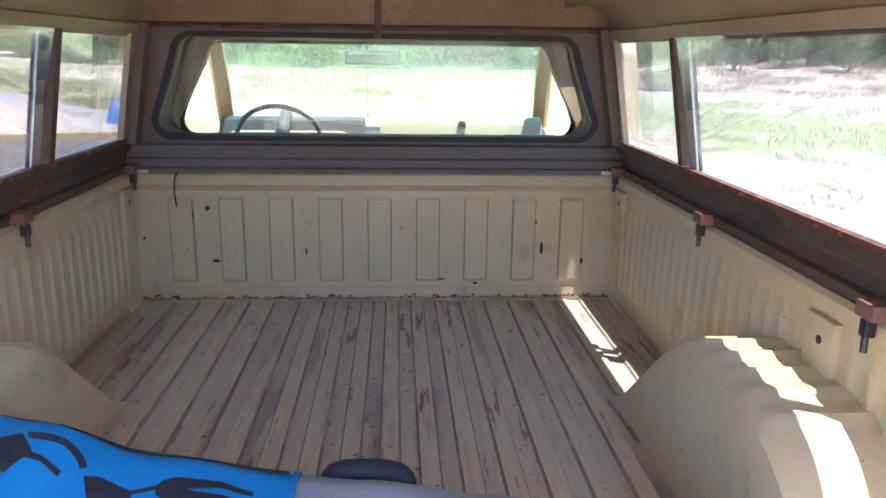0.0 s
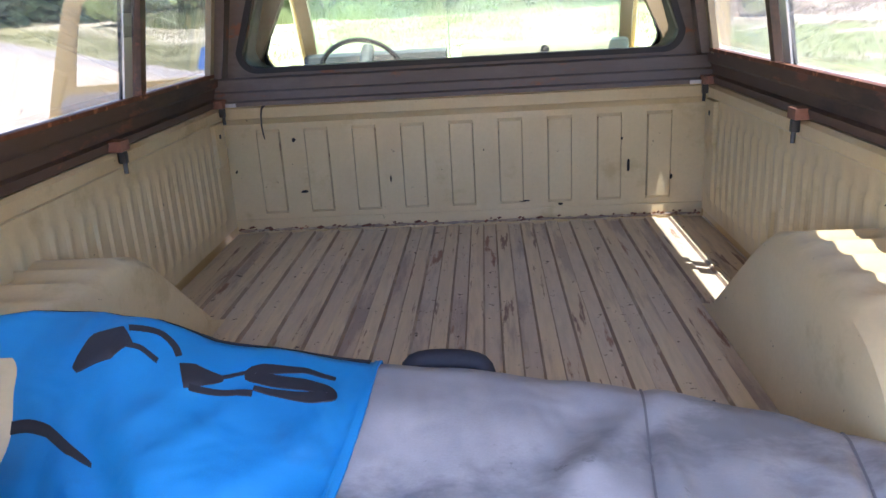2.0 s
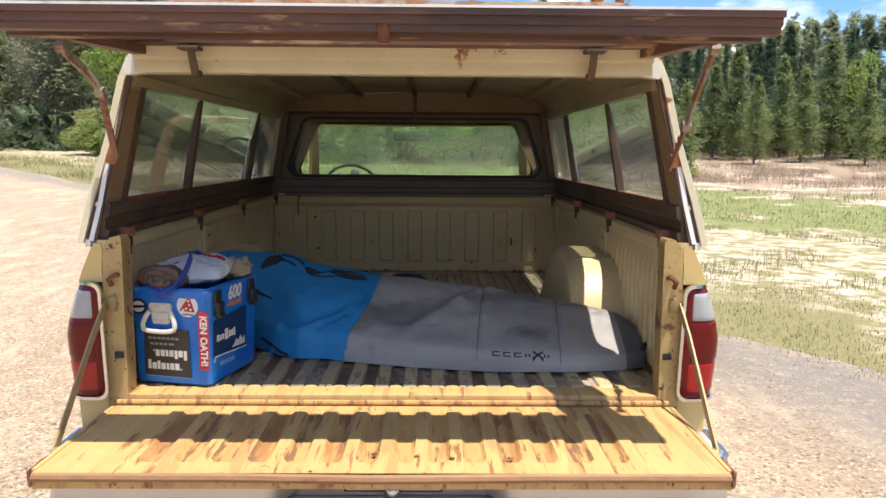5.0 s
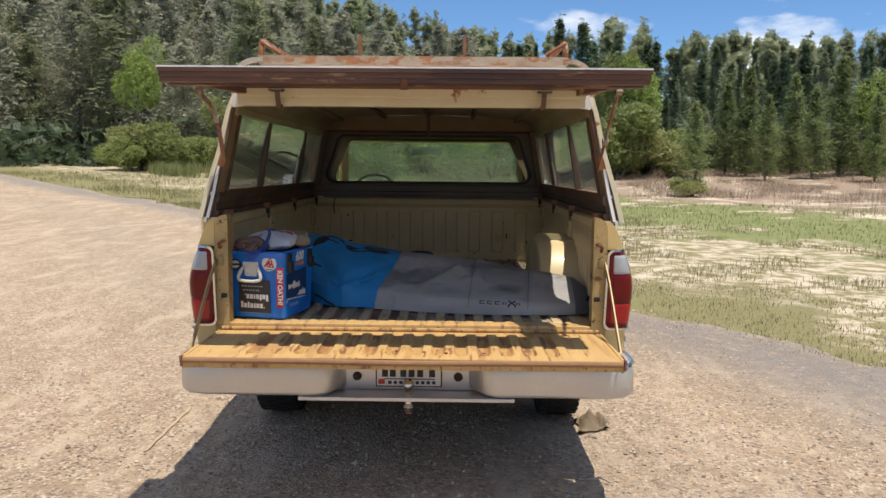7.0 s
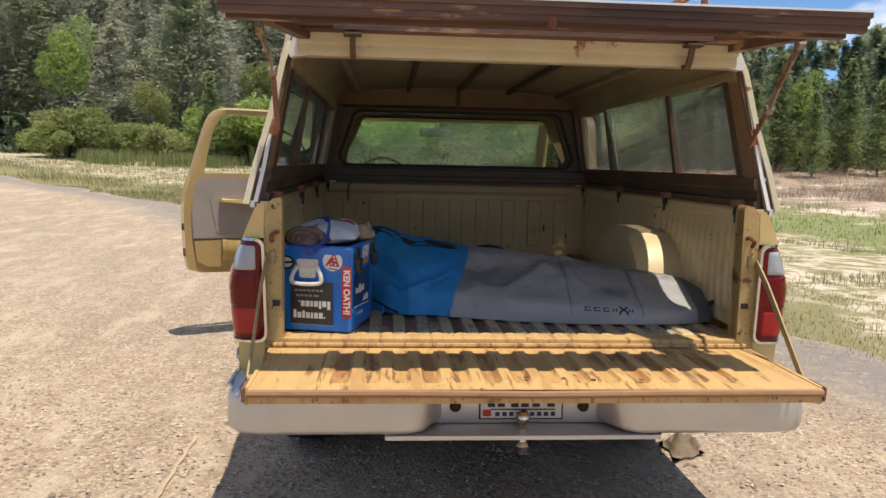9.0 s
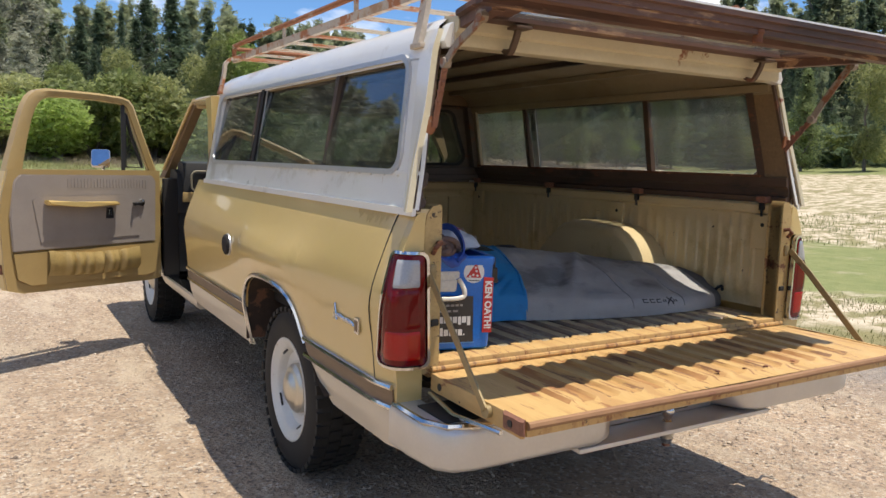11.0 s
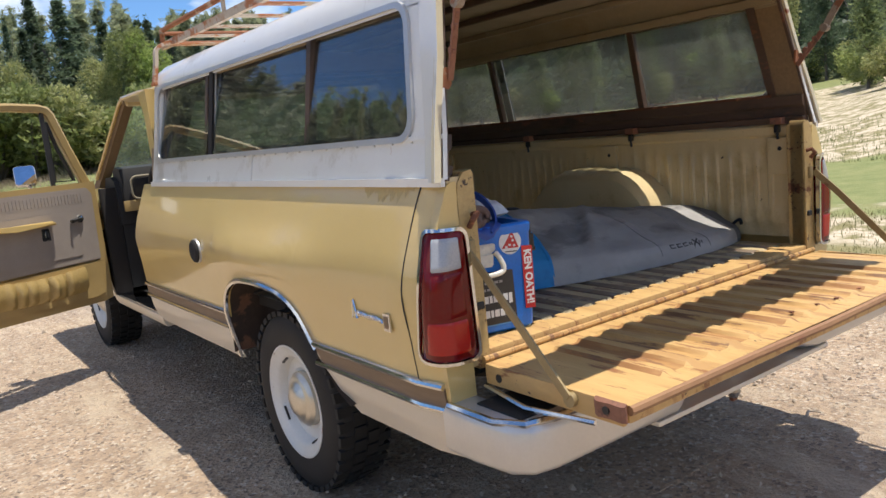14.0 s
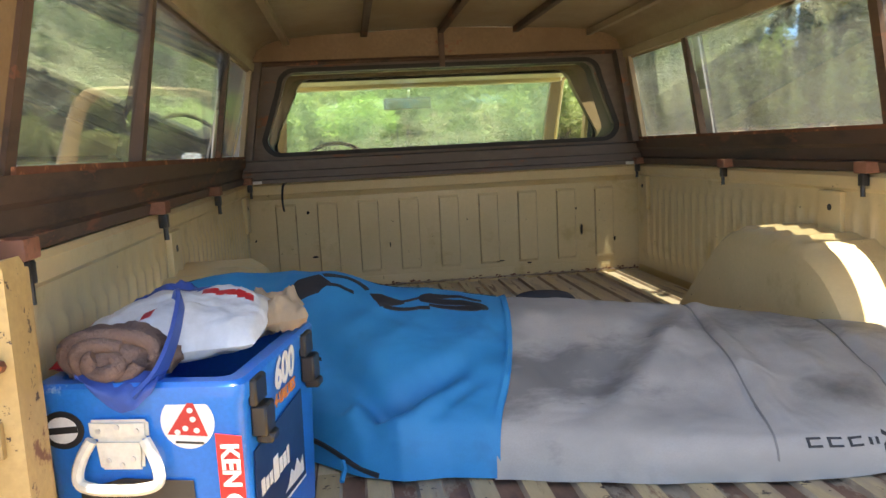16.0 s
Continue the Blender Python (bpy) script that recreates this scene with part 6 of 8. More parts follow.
# ---- roof rack ----
rack = thing("roof_rack", "rusted white steel roof rack with raised side rails", "roof rack", (0, 1.45, 1.85))
RY0, RY1, RX = 0.165, 2.79, 0.70
for s in (-1, 1):
    part("lower_rail", tube(bmesh.new(), [(s * RX, RY0, 1.962), (s * RX, RY1, 1.962)], 0, flat=(0.012, 0.018)), rack_paint, rack, "rusted lower rail")
    pts = smooth_line([(s * RX, RY0, 1.965), (s * RX, RY0 + 0.005, 2.015), (s * RX, RY0 + 0.05, 2.045), (s * RX, RY0 + 0.14, 2.045), (s * RX, 1.4, 2.045), (s * RX, RY1 - 0.14, 2.045), (s * RX, RY1 - 0.02, 2.035), (s * RX, RY1, 1.99), (s * RX, RY1, 1.965)], 5)
    part("upper_rail", tube(bmesh.new(), pts, 0.014, 8), rack_rust, rack, "orange-rusted upper rail")
    for y in (0.95, 1.85):
        part("rail_post", tube(bmesh.new(), [(s * RX, y, 1.965), (s * RX, y, 2.04)], 0, flat=(0.012, 0.006)), rack_paint, rack)
    part("corner_brace", tube(bmesh.new(), [(s * RX, RY0, 2.04), (s * (RX - 0.09), RY0, 1.985)], 0.010, 6), rack_rust, rack)
    for y in (0.16, 1.40, 2.60):
        bm = bmesh.new()
        pts = smooth_line([(s * (RX - 0.01), y, 1.955), (s * (RX + 0.05), y, 1.952), (s * (RX + 0.10), y, 1.92), (s * 0.812, y, 1.86), (s * 0.826, y, 1.79), (s * 0.838, y, 1.742)], 4)
        tube(bm, pts, 0, flat=(0.020, 0.009))
        box(bm, (s * 0.828, y - 0.035, 1.735), (s * 0.846, y + 0.035, 1.752), 0.003)
        if y != 1.40:
            part("rack_leg", bm, rack_paint, rack, "curved white rack leg bolted to the gutter")
        else:
            bm.free()
for i in range(9):
    y = RY0 + 0.16 + (RY1 - RY0 - 0.3) * i / 8
    bm = bmesh.new()
    box(bm, (-RX, y - 0.03, 1.948), (RX, y + 0.03, 1.956), 0.002)
    part("rack_slat", bm, rack_paint, rack, "rust-stained cross slat")
bm = bmesh.new()
prism(bm, [(RY0 - 0.015, 1.937), (RY0 - 0.015, 1.975), (RY0 - 0.004, 1.975), (RY0 - 0.004, 1.947), (RY0 + 0.05, 1.947), (RY0 + 0.05, 1.937)], "x", -RX - 0.01, RX + 0.01)
part("rear_bar", bm, rack_bar, rack, "rusted rear angle bar")
part("front_bar", tube(bmesh.new(), [(-RX, RY1, 1.975), (RX, RY1, 1.975)], 0.014, 8), rack_rust, rack)
part("front_top_bar", tube(bmesh.new(), [(-RX, RY1, 2.03), (RX, RY1, 2.03)], 0.012, 8), rack_rust, rack)
for x in (-0.245, 0.237):
    part("stub_post", tube(bmesh.new(), [(x, RY0, 1.98), (x, RY0, 2.068)], 0, flat=(0.009, 0.007)), rack_rust, rack)

# ---- cargo ----
# padded board bag lying across the bed
BAG = [(-0.868, 0.66, 0.86, 0.30), (-0.82, 0.645, 0.885, 0.322), (-0.70, 0.625, 0.90, 0.335), (-0.60, 0.588, 0.90, 0.330), (-0.55, 0.548, 0.895, 0.325), (-0.50, 0.498, 0.887, 0.318), (-0.44, 0.437, 0.873, 0.308), (-0.37, 0.402, 0.858, 0.295),
       (-0.28, 0.396, 0.852, 0.280), (-0.18, 0.372, 0.848, 0.262), (-0.10, 0.344, 0.845, 0.25), (0.10, 0.290, 0.845, 0.232), (0.30, 0.252, 0.82, 0.215), (0.55, 0.247, 0.77, 0.175), (0.72, 0.265, 0.67, 0.158), (0.82, 0.290, 0.57, 0.148), (0.868, 0.315, 0.46, 0.115)]


def seam_x(v):
    return -0.200 + 0.105 * v + 0.024 * math.sin(math.pi * min(1.0, max(0.0, v)))


def bag_point(x, v, lift=0.0):
    """The bag's skin at x along and v across (0 front edge, 1 back edge)."""
    xs = [b[0] for b in BAG]
    yf, yb, h = (float(np.interp(x, xs, [b[i] for b in BAG])) for i in (1, 2, 3))
    # the top rises from a rounded front edge to the back, then falls away
    prof = [(0.0, 0.00), (0.006, 0.12), (0.018, 0.24), (0.045, 0.34), (0.10, 0.42), (0.20, 0.51), (0.36, 0.65), (0.52, 0.78), (0.68, 0.90), (0.80, 0.97), (0.88, 1.0), (0.945, 0.96), (0.98, 0.80), (1.0, 0.45), (1.02, 0.0)]
    ks = [p[0] for p in prof]
    k = float(np.interp(v, ks, [p[1] for p in prof]))
    y = yf + (yb - yf) * min(v, 1.0)
    w = 0.0
    e = min(1.0, 4 * v * max(0.0, 1 - v))
    if x < seam_x(v):
        # broad slack folds with a few sharp creases running to the front edge
        w += 0.026 * e * noise.noise((x * 4.5 + y * 2.5, y * 3.5 - x * 2, 1.7)) + 0.012 * e * noise.noise((x * 9, y * 7, 4.0))
        e2 = min(1.0, 7 * v * max(0.0, 1 - v))
        w += 0.030 * e2 * (0.22 - abs(noise.noise((x * 3.4 + y * 4.2, y * 2.6 - x * 1.5, 8.4)))) + 0.014 * e2 * (0.2 - abs(noise.noise((x * 8 - y * 5, y * 6 + x * 2, 3.3))))
        for ax, ay, bx, by, wd, dp in ((-0.385, 0.465, -0.24, 0.535, 0.030, 0.030), (-0.385, 0.465, -0.53, 0.66, 0.034, 0.032), (-0.47, 0.50, -0.60, 0.62, 0.018, 0.020), (-0.30, 0.43, -0.215, 0.49, 0.016, 0.012), (-0.44, 0.46, -0.40, 0.40, 0.020, 0.016)):
            # a valley from one place to another, with a ridge on its near side
            lx, ly = bx - ax, by - ay
            L2 = lx * lx + ly * ly
            q = max(0.0, min(1.0, ((x - ax) * lx + (y - ay) * ly) / L2))
            px, py = x - ax - q * lx, y - ay - q * ly
            d2 = (px * px + py * py) / (wd * wd)
            near = math.hypot(px, py + 1.7 * wd) / wd
            w += 1.5 * dp * e2 * (1 - 0.55 * q) * (0.75 * math.exp(-near * near) - math.exp(-d2))
    else:
        w += 0.016 * e * noise.noise((x * 5, y * 4, 2.2)) + 0.012 * e * noise.noise((x * 12, y * 10, 7.0)) + 0.006 * e * abs(noise.noise((x * 22, y * 9 + x * 6, 3.0)))
        w -= 0.016 * e * math.exp(-((x - 0.06 - 0.85 * (y - 0.5)) / 0.05) ** 2)
        w += 0.010 * e * math.exp(-((x - 0.14 - 0.85 * (y - 0.5)) / 0.03) ** 2)
        w -= 0.010 * e * math.exp(-((x - 0.44 - 0.6 * (y - 0.5)) / 0.04) ** 2)
        for sx in (0.285, 0.575):
            w -= 0.012 * e * math.exp(-((x - sx - 0.10 * (y - 0.4)) / 0.010) ** 2)
            w += 0.006 * e * math.exp(-((x - sx - 0.03 - 0.10 * (y - 0.4)) / 0.02) ** 2)
    return Vector((x, y - 0.01 * noise.noise((x * 9, v * 3, 3.0)), FLOOR + 0.002 + max(0.0, h * k + w + lift)))


bag = thing("surfboard_bag", "padded blue and grey surfboard bag lying across the ribbed bed", "board bag", (0, 0.4, FLOOR))
VS = [0, 0.003, 0.006, 0.010, 0.015, 0.022, 0.03, 0.04] + [0.05 + 0.0175 * i for i in range(49)] + [0.905, 0.92, 0.935, 0.948, 0.96, 0.972, 0.984, 0.993, 1.0, 1.01, 1.02]


def bag_section(name, x0, x1, n, mats, label, lift=0.0):
    verts, faces = [], []
    for i in range(n + 1):
        for v in VS:
            a = x0(v) + (x1(v) - x0(v)) * i / n
            verts.append(bag_point(a, v, lift))
    w = len(VS)
    for i in range(n):
        for j in range(w - 1):
            faces.append((i * w + j, (i + 1) * w + j, (i + 1) * w + j + 1, i * w + j + 1))
    return raw(name, verts, faces, mats, bag, label, 70)


bag_section("tail_cover", lambda v: -0.864, seam_x, 96, bag_blue, "creased bright blue end of the bag", 0.003)
nose_grey = surface("charcoal_nose_cloth", (0.15, 0.15, 0.155), (0.11, 0.11, 0.115), 0.65, 0, 6, 420, 0.25, 0.0006)
add_stain(bag_grey, (0.47, 0.385, 0.87), (0.085, 0.06, 0.2), (0.05, 0.048, 0.05), 0.95)
add_stain(bag_grey, (0.10, 0.36, 0.90), (0.14, 0.05, 0.2), (0.15, 0.145, 0.145), 0.3)
cover = bag_section("body_cover", lambda v: seam_x(v) - 0.004, lambda v: 0.869, 120, [bag_grey, nose_grey], "faded silver-grey padded cover with a charcoal tip")
for p in cover.data.polygons:
    if p.index // (len(VS) - 1) >= 112:
        p.material_index = 1


def on_bag(pts, width, nm, mats, label="", lift=0.006, th=0.004, taper=False):
    """A flat band sewn on the bag along (x, v) points."""
    line = smooth_line([(a, b, 0) for a, b in pts], 6)
    bm = bmesh.new()
    rings = []
    k = len(line)
    for i, p in enumerate(line):
        a, b = line[max(0, i - 1)], line[min(k - 1, i + 1)]
        dx, dv = (b.x - a.x), (b.y - a.y) * 0.5
        L = math.hypot(dx, dv) or 1
        wd = float(np.interp(i / (k - 1), np.linspace(0, 1, len(width)), width)) if isinstance(width, tuple) else width
        nx, nv = -dv / L * wd, dx / L * wd / 0.5
        q = [bag_point(p.x + c * nx, p.y + c * nv, lift) for c in (-1, -0.33, 0.33, 1)]
        rings.append(q + [u - Vector((0, 0, th)) for u in reversed(q)])
    loft(bm, rings)
    return part(nm, bm, mats, bag, label, 60)


# printed shapes on the blue end
def bag_v(x, y):
    """The v of a place (x, y) on the bag."""
    xs = [b[0] for b in BAG]
    yf, yb = (float(np.interp(x, xs, [b[i] for b in BAG])) for i in (1, 2))
    return (y - yf) / (yb - yf)


for nm, pts, width in (("printed_shape", ((-0.588, 0.782), (-0.55, 0.806), (-0.512, 0.820)), (0.006, 0.030, 0.018)), ("printed_stroke", ((-0.515, 0.832), (-0.465, 0.826), (-0.435, 0.808), (-0.42, 0.79)), 0.006),
                       ("printed_stroke", ((-0.525, 0.803), (-0.485, 0.795), (-0.45, 0.778)), 0.0045), ("printed_shape", ((-0.392, 0.690), (-0.37, 0.693), (-0.328, 0.700)), (0.022, 0.020, 0.004)),
                       ("printed_stroke", ((-0.34, 0.70), (-0.30, 0.714), (-0.25, 0.720)), 0.003), ("printed_stroke", ((-0.375, 0.662), (-0.33, 0.660), (-0.275, 0.654)), 0.005),
                       ("printed_shape", ((-0.155, 0.748), (-0.21, 0.758), (-0.265, 0.757), (-0.283, 0.738), (-0.245, 0.722), (-0.20, 0.712), (-0.165, 0.70), (-0.160, 0.682), (-0.19, 0.676), (-0.24, 0.688), (-0.275, 0.70)),
                        (0.004, 0.006, 0.011, 0.013, 0.012, 0.011, 0.012, 0.012, 0.009, 0.006, 0.004)), ("printed_arrow", ((-0.72, 0.715), (-0.64, 0.70), (-0.56, 0.66), (-0.51, 0.628)), (0.013, 0.012, 0.010, 0.003))):
    if max(a for a, b in pts) < -0.41 and nm != "printed_arrow":
        pts = [(a + 0.014, b - 0.032) for a, b in pts]
    elif max(a for a, b in pts) > -0.2:
        pts = [(a, 0.722 + 0.65 * (b - 0.717)) for a, b in pts]
    elif max(a for a, b in pts) > -0.35:
        pts = [(a, 0.725 + 0.65 * (b - 0.69)) for a, b in pts]
    on_bag([(a, bag_v(a, b)) for a, b in pts], width, nm, bag_black, "black printed shape on the blue end", 0.005, 0.003)
on_bag([(-0.86, 0.90), (-0.7, 0.93), (-0.5, 0.93), (-0.3, 0.93), (-0.11, 0.93)], 0.008, "top_zip", bag_black, "black zip along the back edge")
zip_line = smooth_line([bag_point(x, v, 0.003) for x, v in ((-0.530, 0.008), (-0.51, 0.007), (-0.48, 0.005), (-0.45, 0.003), (-0.41, 0.001))], 5)
part("side_zip", tube(bmesh.new(), zip_line, 0, flat=(0.005, 0.004)), bag_black, bag, "black zip round the bag's corner", 60)
on_bag([(seam_x(v), v) for v in (0.01, 0.1, 0.3, 0.5, 0.7, 0.9, 0.96)], 0.006, "seam_binding", bag_blue)
# stitched seams
smudge = surface("grey_cloth_smudge", (0.20, 0.195, 0.195), (0.15, 0.147, 0.147), 0.65, 0, 6, 420, 0.25, 0.0006)
for sx in (0.285, 0.575):
    on_bag([(sx + 0.10 * (bag_point(sx, v).y - 0.4), v) for v in (0.01, 0.1, 0.3, 0.5, 0.7, 0.9, 0.96)], 0.0018, "stitched_seam", smudge, lift=0.002)
# plain bars for the maker's mark
for a in (0.325, 0.362, 0.399):
    for v in (0.021, 0.036):
        on_bag([(a, v), (a + 0.026, v)], 0.0009, "mark_bar", ink, lift=0.002, th=0.001)
    on_bag([(a + 0.003, 0.020), (a + 0.003, 0.037)], 0.0026, "mark_bar", ink, lift=0.002, th=0.001)
for a in (0.440, 0.453, 0.506, 0.519):
    on_bag([(a, 0.020), (a + 0.001, 0.033)], 0.003, "mark_bar", ink, lift=0.002, th=0.001)
for pts in (((0.464, 0.014), (0.502, 0.044)), ((0.502, 0.014), (0.466, 0.043))):
    on_bag(pts, 0.0022, "mark_bar", ink, lift=0.002, th=0.001)
bm = bmesh.new()
tube(bm, smooth_line([(-0.045, 0.83, 0.955), (-0.040, 0.845, 0.980), (0.015, 0.847, 0.985), (0.068, 0.845, 0.975), (0.077, 0.83, 0.945)], 5), [0.010] + [0.020] * 19 + [0.010], 10)
part("carry_handle", bm, bag_black, bag, "padded black carry handle", 60)
on_bag([(0.36, 0.985), (0.44, 0.985), (0.52, 0.985)], 0.010, "side_handle", bag_black)
part("zip_pull", tube(bmesh.new(), [(-0.475, 0.462, FLOOR + 0.030), (-0.472, 0.445, FLOOR + 0.018), (-0.478, 0.425, FLOOR + 0.006)], 0.005, 5), bag_blue, bag)
part("nose_strap", tube(bmesh.new(), smooth_line([(0.852, 0.30, FLOOR + 0.07), (0.866, 0.315, FLOOR + 0.085), (0.868, 0.345, FLOOR + 0.07), (0.862, 0.36, FLOOR + 0.03)], 4), 0.007, 6), bag_black, bag)

# ice box by the tail
ice = thing("ice_box", "bright blue plastic ice box covered in stickers", "ice box", (-0.69, 0.25, FLOOR))
IM = Matrix.Translation((-0.720, 0.082, FLOOR)) @ Matrix.Rotation(radians(-12.5), 4, "Z")
IW, IL, IH = 0.141, 0.345, 0.318
bm = bmesh.new()
rings = []
for z, g in ((0.004, 0.016), (0.010, 0.010), (0.04, 0.008), (0.285, 0.001), (0.292, -0.002), (0.312, -0.003), (IH, 0.002), (IH, 0.022), (0.296, 0.026), (0.12, 0.03)):
    rings.append([IM @ Vector((x, y, z)) for x, y in round_rect(-IW + g, IW - g, g, IL - g, max(0.022 - abs(g) * 0.3, 0.006), 4)])
loft(bm, rings)
body = part("cooler_body", bm, cooler_blue, ice, "blue moulded cooler body without its lid")


def face_front(u, z, n=0.0):
    """On the short face: u from its middle, z up, n out."""
    z += 0.013
    return IM @ Vector((u, 0.0045 - n - 0.0035 * (z / 0.3), z))


def face_side(u, z, n=0.0):
    """On the long face: u from its near end."""
    return IM @ Vector((IW - 0.0045 + n + 0.0035 * (z / 0.3), u, z))


def decal(F, outl, nm, mats, label="", n0=0.0005, n1=0.0018, parent=None):
    bm = bmesh.new()
    loft(bm, [[F(u, z, n) for u, z in outl] for n in (n0, n1)])
    return part(nm, bm, mats, parent or ice, label, 0)


def ellipse(cx, cz, rx, rz, n=28):
    return [(cx + rx * math.cos(2 * math.pi * i / n), cz + rz * math.sin(2 * math.pi * i / n)) for i in range(n)]


rs = decal(face_front, ellipse(0.066, 0.252, 0.036, 0.036), "round_sticker", sticker_white, "round white sticker with a red triangle")
decal(face_front, [(0.038, 0.236), (0.092, 0.233), (0.075, 0.280), (0.069, 0.279)], "sticker_triangle", sticker_red, n0=0.0018, n1=0.0026, parent=rs)
bm = bmesh.new()
for u, z in ((0.063, 0.244), (0.074, 0.256), (0.078, 0.241), (0.052, 0.239), (0.071, 0.268)):
    loft(bm, [[face_front(a, b, n) for a, b in ellipse(u, z, 0.0042, 0.0038, 8)] for n in (0.0026, 0.0032)])
part("sticker_dot", bm, sticker_white, rs)
decal(face_front, [(0.048, 0.224), (0.086, 0.222), (0.086, 0.225), (0.048, 0.227)], "sticker_line", ink, n0=0.0018, n1=0.0024, parent=rs)
ov = decal(face_front, ellipse(-0.106, 0.243, 0.030, 0.026), "oval_sticker", ink, "dark oval sticker with a white mark")
decal(face_front, ellipse(-0.106, 0.243, 0.022, 0.018), "sticker_ring", sticker_white, n0=0.0018, n1=0.0024, parent=ov)
decal(face_front, [(-0.128, 0.237), (-0.084, 0.240), (-0.084, 0.249), (-0.128, 0.246)], "sticker_bar", ink, n0=0.0024, n1=0.003, parent=ov)
ds = decal(face_front, [(-0.092, 0.020), (0.070, 0.018), (0.066, 0.172), (-0.030, 0.176), (-0.090, 0.160)], "dark_sticker", surface("charcoal_sticker", (0.03, 0.028, 0.026), (0.045, 0.042, 0.04), 0.5, 0, 9, 100, 0.0), "charcoal shop sticker with plain white bars")
bm = bmesh.new()
for z, h, us in ((0.143, 0.007, ((-0.076, 0.012), (-0.060, 0.012), (-0.044, 0.012), (-0.028, 0.012), (-0.012, 0.012), (0.004, 0.012), (0.020, 0.010))), (0.124, 0.007, ((-0.070, 0.012), (-0.054, 0.012), (-0.038, 0.012), (-0.022, 0.012), (-0.004, 0.018)))):
    for u, w in us:
        loft(bm, [[face_front(a, b, n) for a, b in ((u, z - h / 2), (u + w, z - h / 2), (u + w, z + h / 2), (u, z + h / 2))] for n in (0.0018, 0.0024)])
part("thin_bar", bm, surface("grey_ink", (0.35, 0.34, 0.32), (0.30, 0.29, 0.28), 0.5, 0, 9, 100, 0.0), ds)
# two lines of bold bars, the upper one upside down
for z, up in ((0.052, 1), (0.094, -1)):
    u = -0.080 if up > 0 else 0.058
    for w, tall in ((0.011, 1.45), (0.015, 1.0), (0.010, 1.3), (0.015, 1.0), (0.009, 1.0), (0.015, 1.0), (0.014, 1.0), (0.005, 0.25)):
        h = 0.021 * tall * up
        a, b = u, u + w * up
        decal(face_front, [(min(a, b), min(z - 0.011 * up, z - 0.011 * up + h)), (max(a, b), min(z - 0.011 * up, z - 0.011 * up + h)), (max(a, b), max(z - 0.011 * up, z - 0.011 * up + h)), (min(a, b), max(z - 0.011 * up, z - 0.011 * up + h))], "bold_bar", sticker_white, n0=0.0018, n1=0.0024, parent=ds)
        u += (w + 0.0035) * up
kr = decal(face_front, [(0.101, 0.048), (0.134, 0.046), (0.136, 0.232), (0.101, 0.236)], "red_label", sticker_red, "tall red label with white letters")


def text_frame(F, u, z, turn, n):
    o = F(u, z, n)
    ex = (F(u + 0.01, z, n) - o).normalized()
    ey = (F(u, z + 0.01, n) - o).normalized()
    ez = ex.cross(ey)
    m = Matrix((ex, ey, ez)).transposed().to_4x4()
    return Matrix.Translation(o) @ m @ Matrix.Rotation(radians(turn), 4, "Z")


text_part("label_text", "KEN OATH!", 0.033, sticker_white, kr, text_frame(face_front, 0.118, 0.141, -90, 0.0022), squeeze=0.93, bold=0.0011)
decal(face_front, [(-0.09, 0.016), (0.075, 0.014), (0.075, 0.018), (-0.09, 0.020)], "mould_line", surface("pale_blue_scuff", (0.10, 0.32, 0.70), (0.08, 0.28, 0.64), 0.5, 0, 9, 100, 0.0), n1=0.0012)
nb = decal(face_side, [(0.025, 0.095), (0.25, 0.080), (0.252, 0.226), (0.030, 0.212)], "navy_label", sticker_navy, "navy label with plain white shapes")
bm = bmesh.new()
for u, w, z, h in ((0.045, 0.014, 0.13, 0.022), (0.063, 0.012, 0.13, 0.018), (0.080, 0.012, 0.13, 0.018), (0.098, 0.022, 0.125, 0.036), (0.124, 0.014, 0.128, 0.022), (0.142, 0.014, 0.128, 0.022), (0.160, 0.010, 0.126, 0.028)):
    loft(bm, [[face_side(a, b + 0.012, n) for a, b in ((u, z), (u + w, z), (u + w, z + h), (u, z + h))] for n in (0.0018, 0.0024)])
loft(bm, [[face_side(a, b, n) for a, b in ((0.145, 0.100), (0.240, 0.094), (0.236, 0.122), (0.222, 0.112), (0.208, 0.128), (0.190, 0.114), (0.176, 0.124), (0.162, 0.108))] for n in (0.0018, 0.0024)])
loft(bm, [[face_side(a, b, n) for a, b in ((0.030, 0.094), (0.25, 0.080), (0.25, 0.084), (0.030, 0.098))] for n in (0.0018, 0.0024)])
part("label_shape", bm, sticker_white, nb)
text_part("box_text", "ICE BOXES", 0.020, surface("pale_print", (0.45, 0.6, 0.8), (0.4, 0.55, 0.75), 0.5, 0, 9, 100, 0.0), ice, text_frame(face_side, 0.115, 0.062, -3, 0.001))
text_part("number_text", "600", 0.062, sticker_white, ice, text_frame(face_side, 0.160, 0.286, 0, 0.0065), squeeze=1.0, bold=0.0018, slant=0.2)
text_part("valve_text", "4-VALVES", 0.024, orange_ink, ice, text_frame(face_side, 0.160, 0.250, 0, 0.0055), bold=0.0007, slant=0.2)
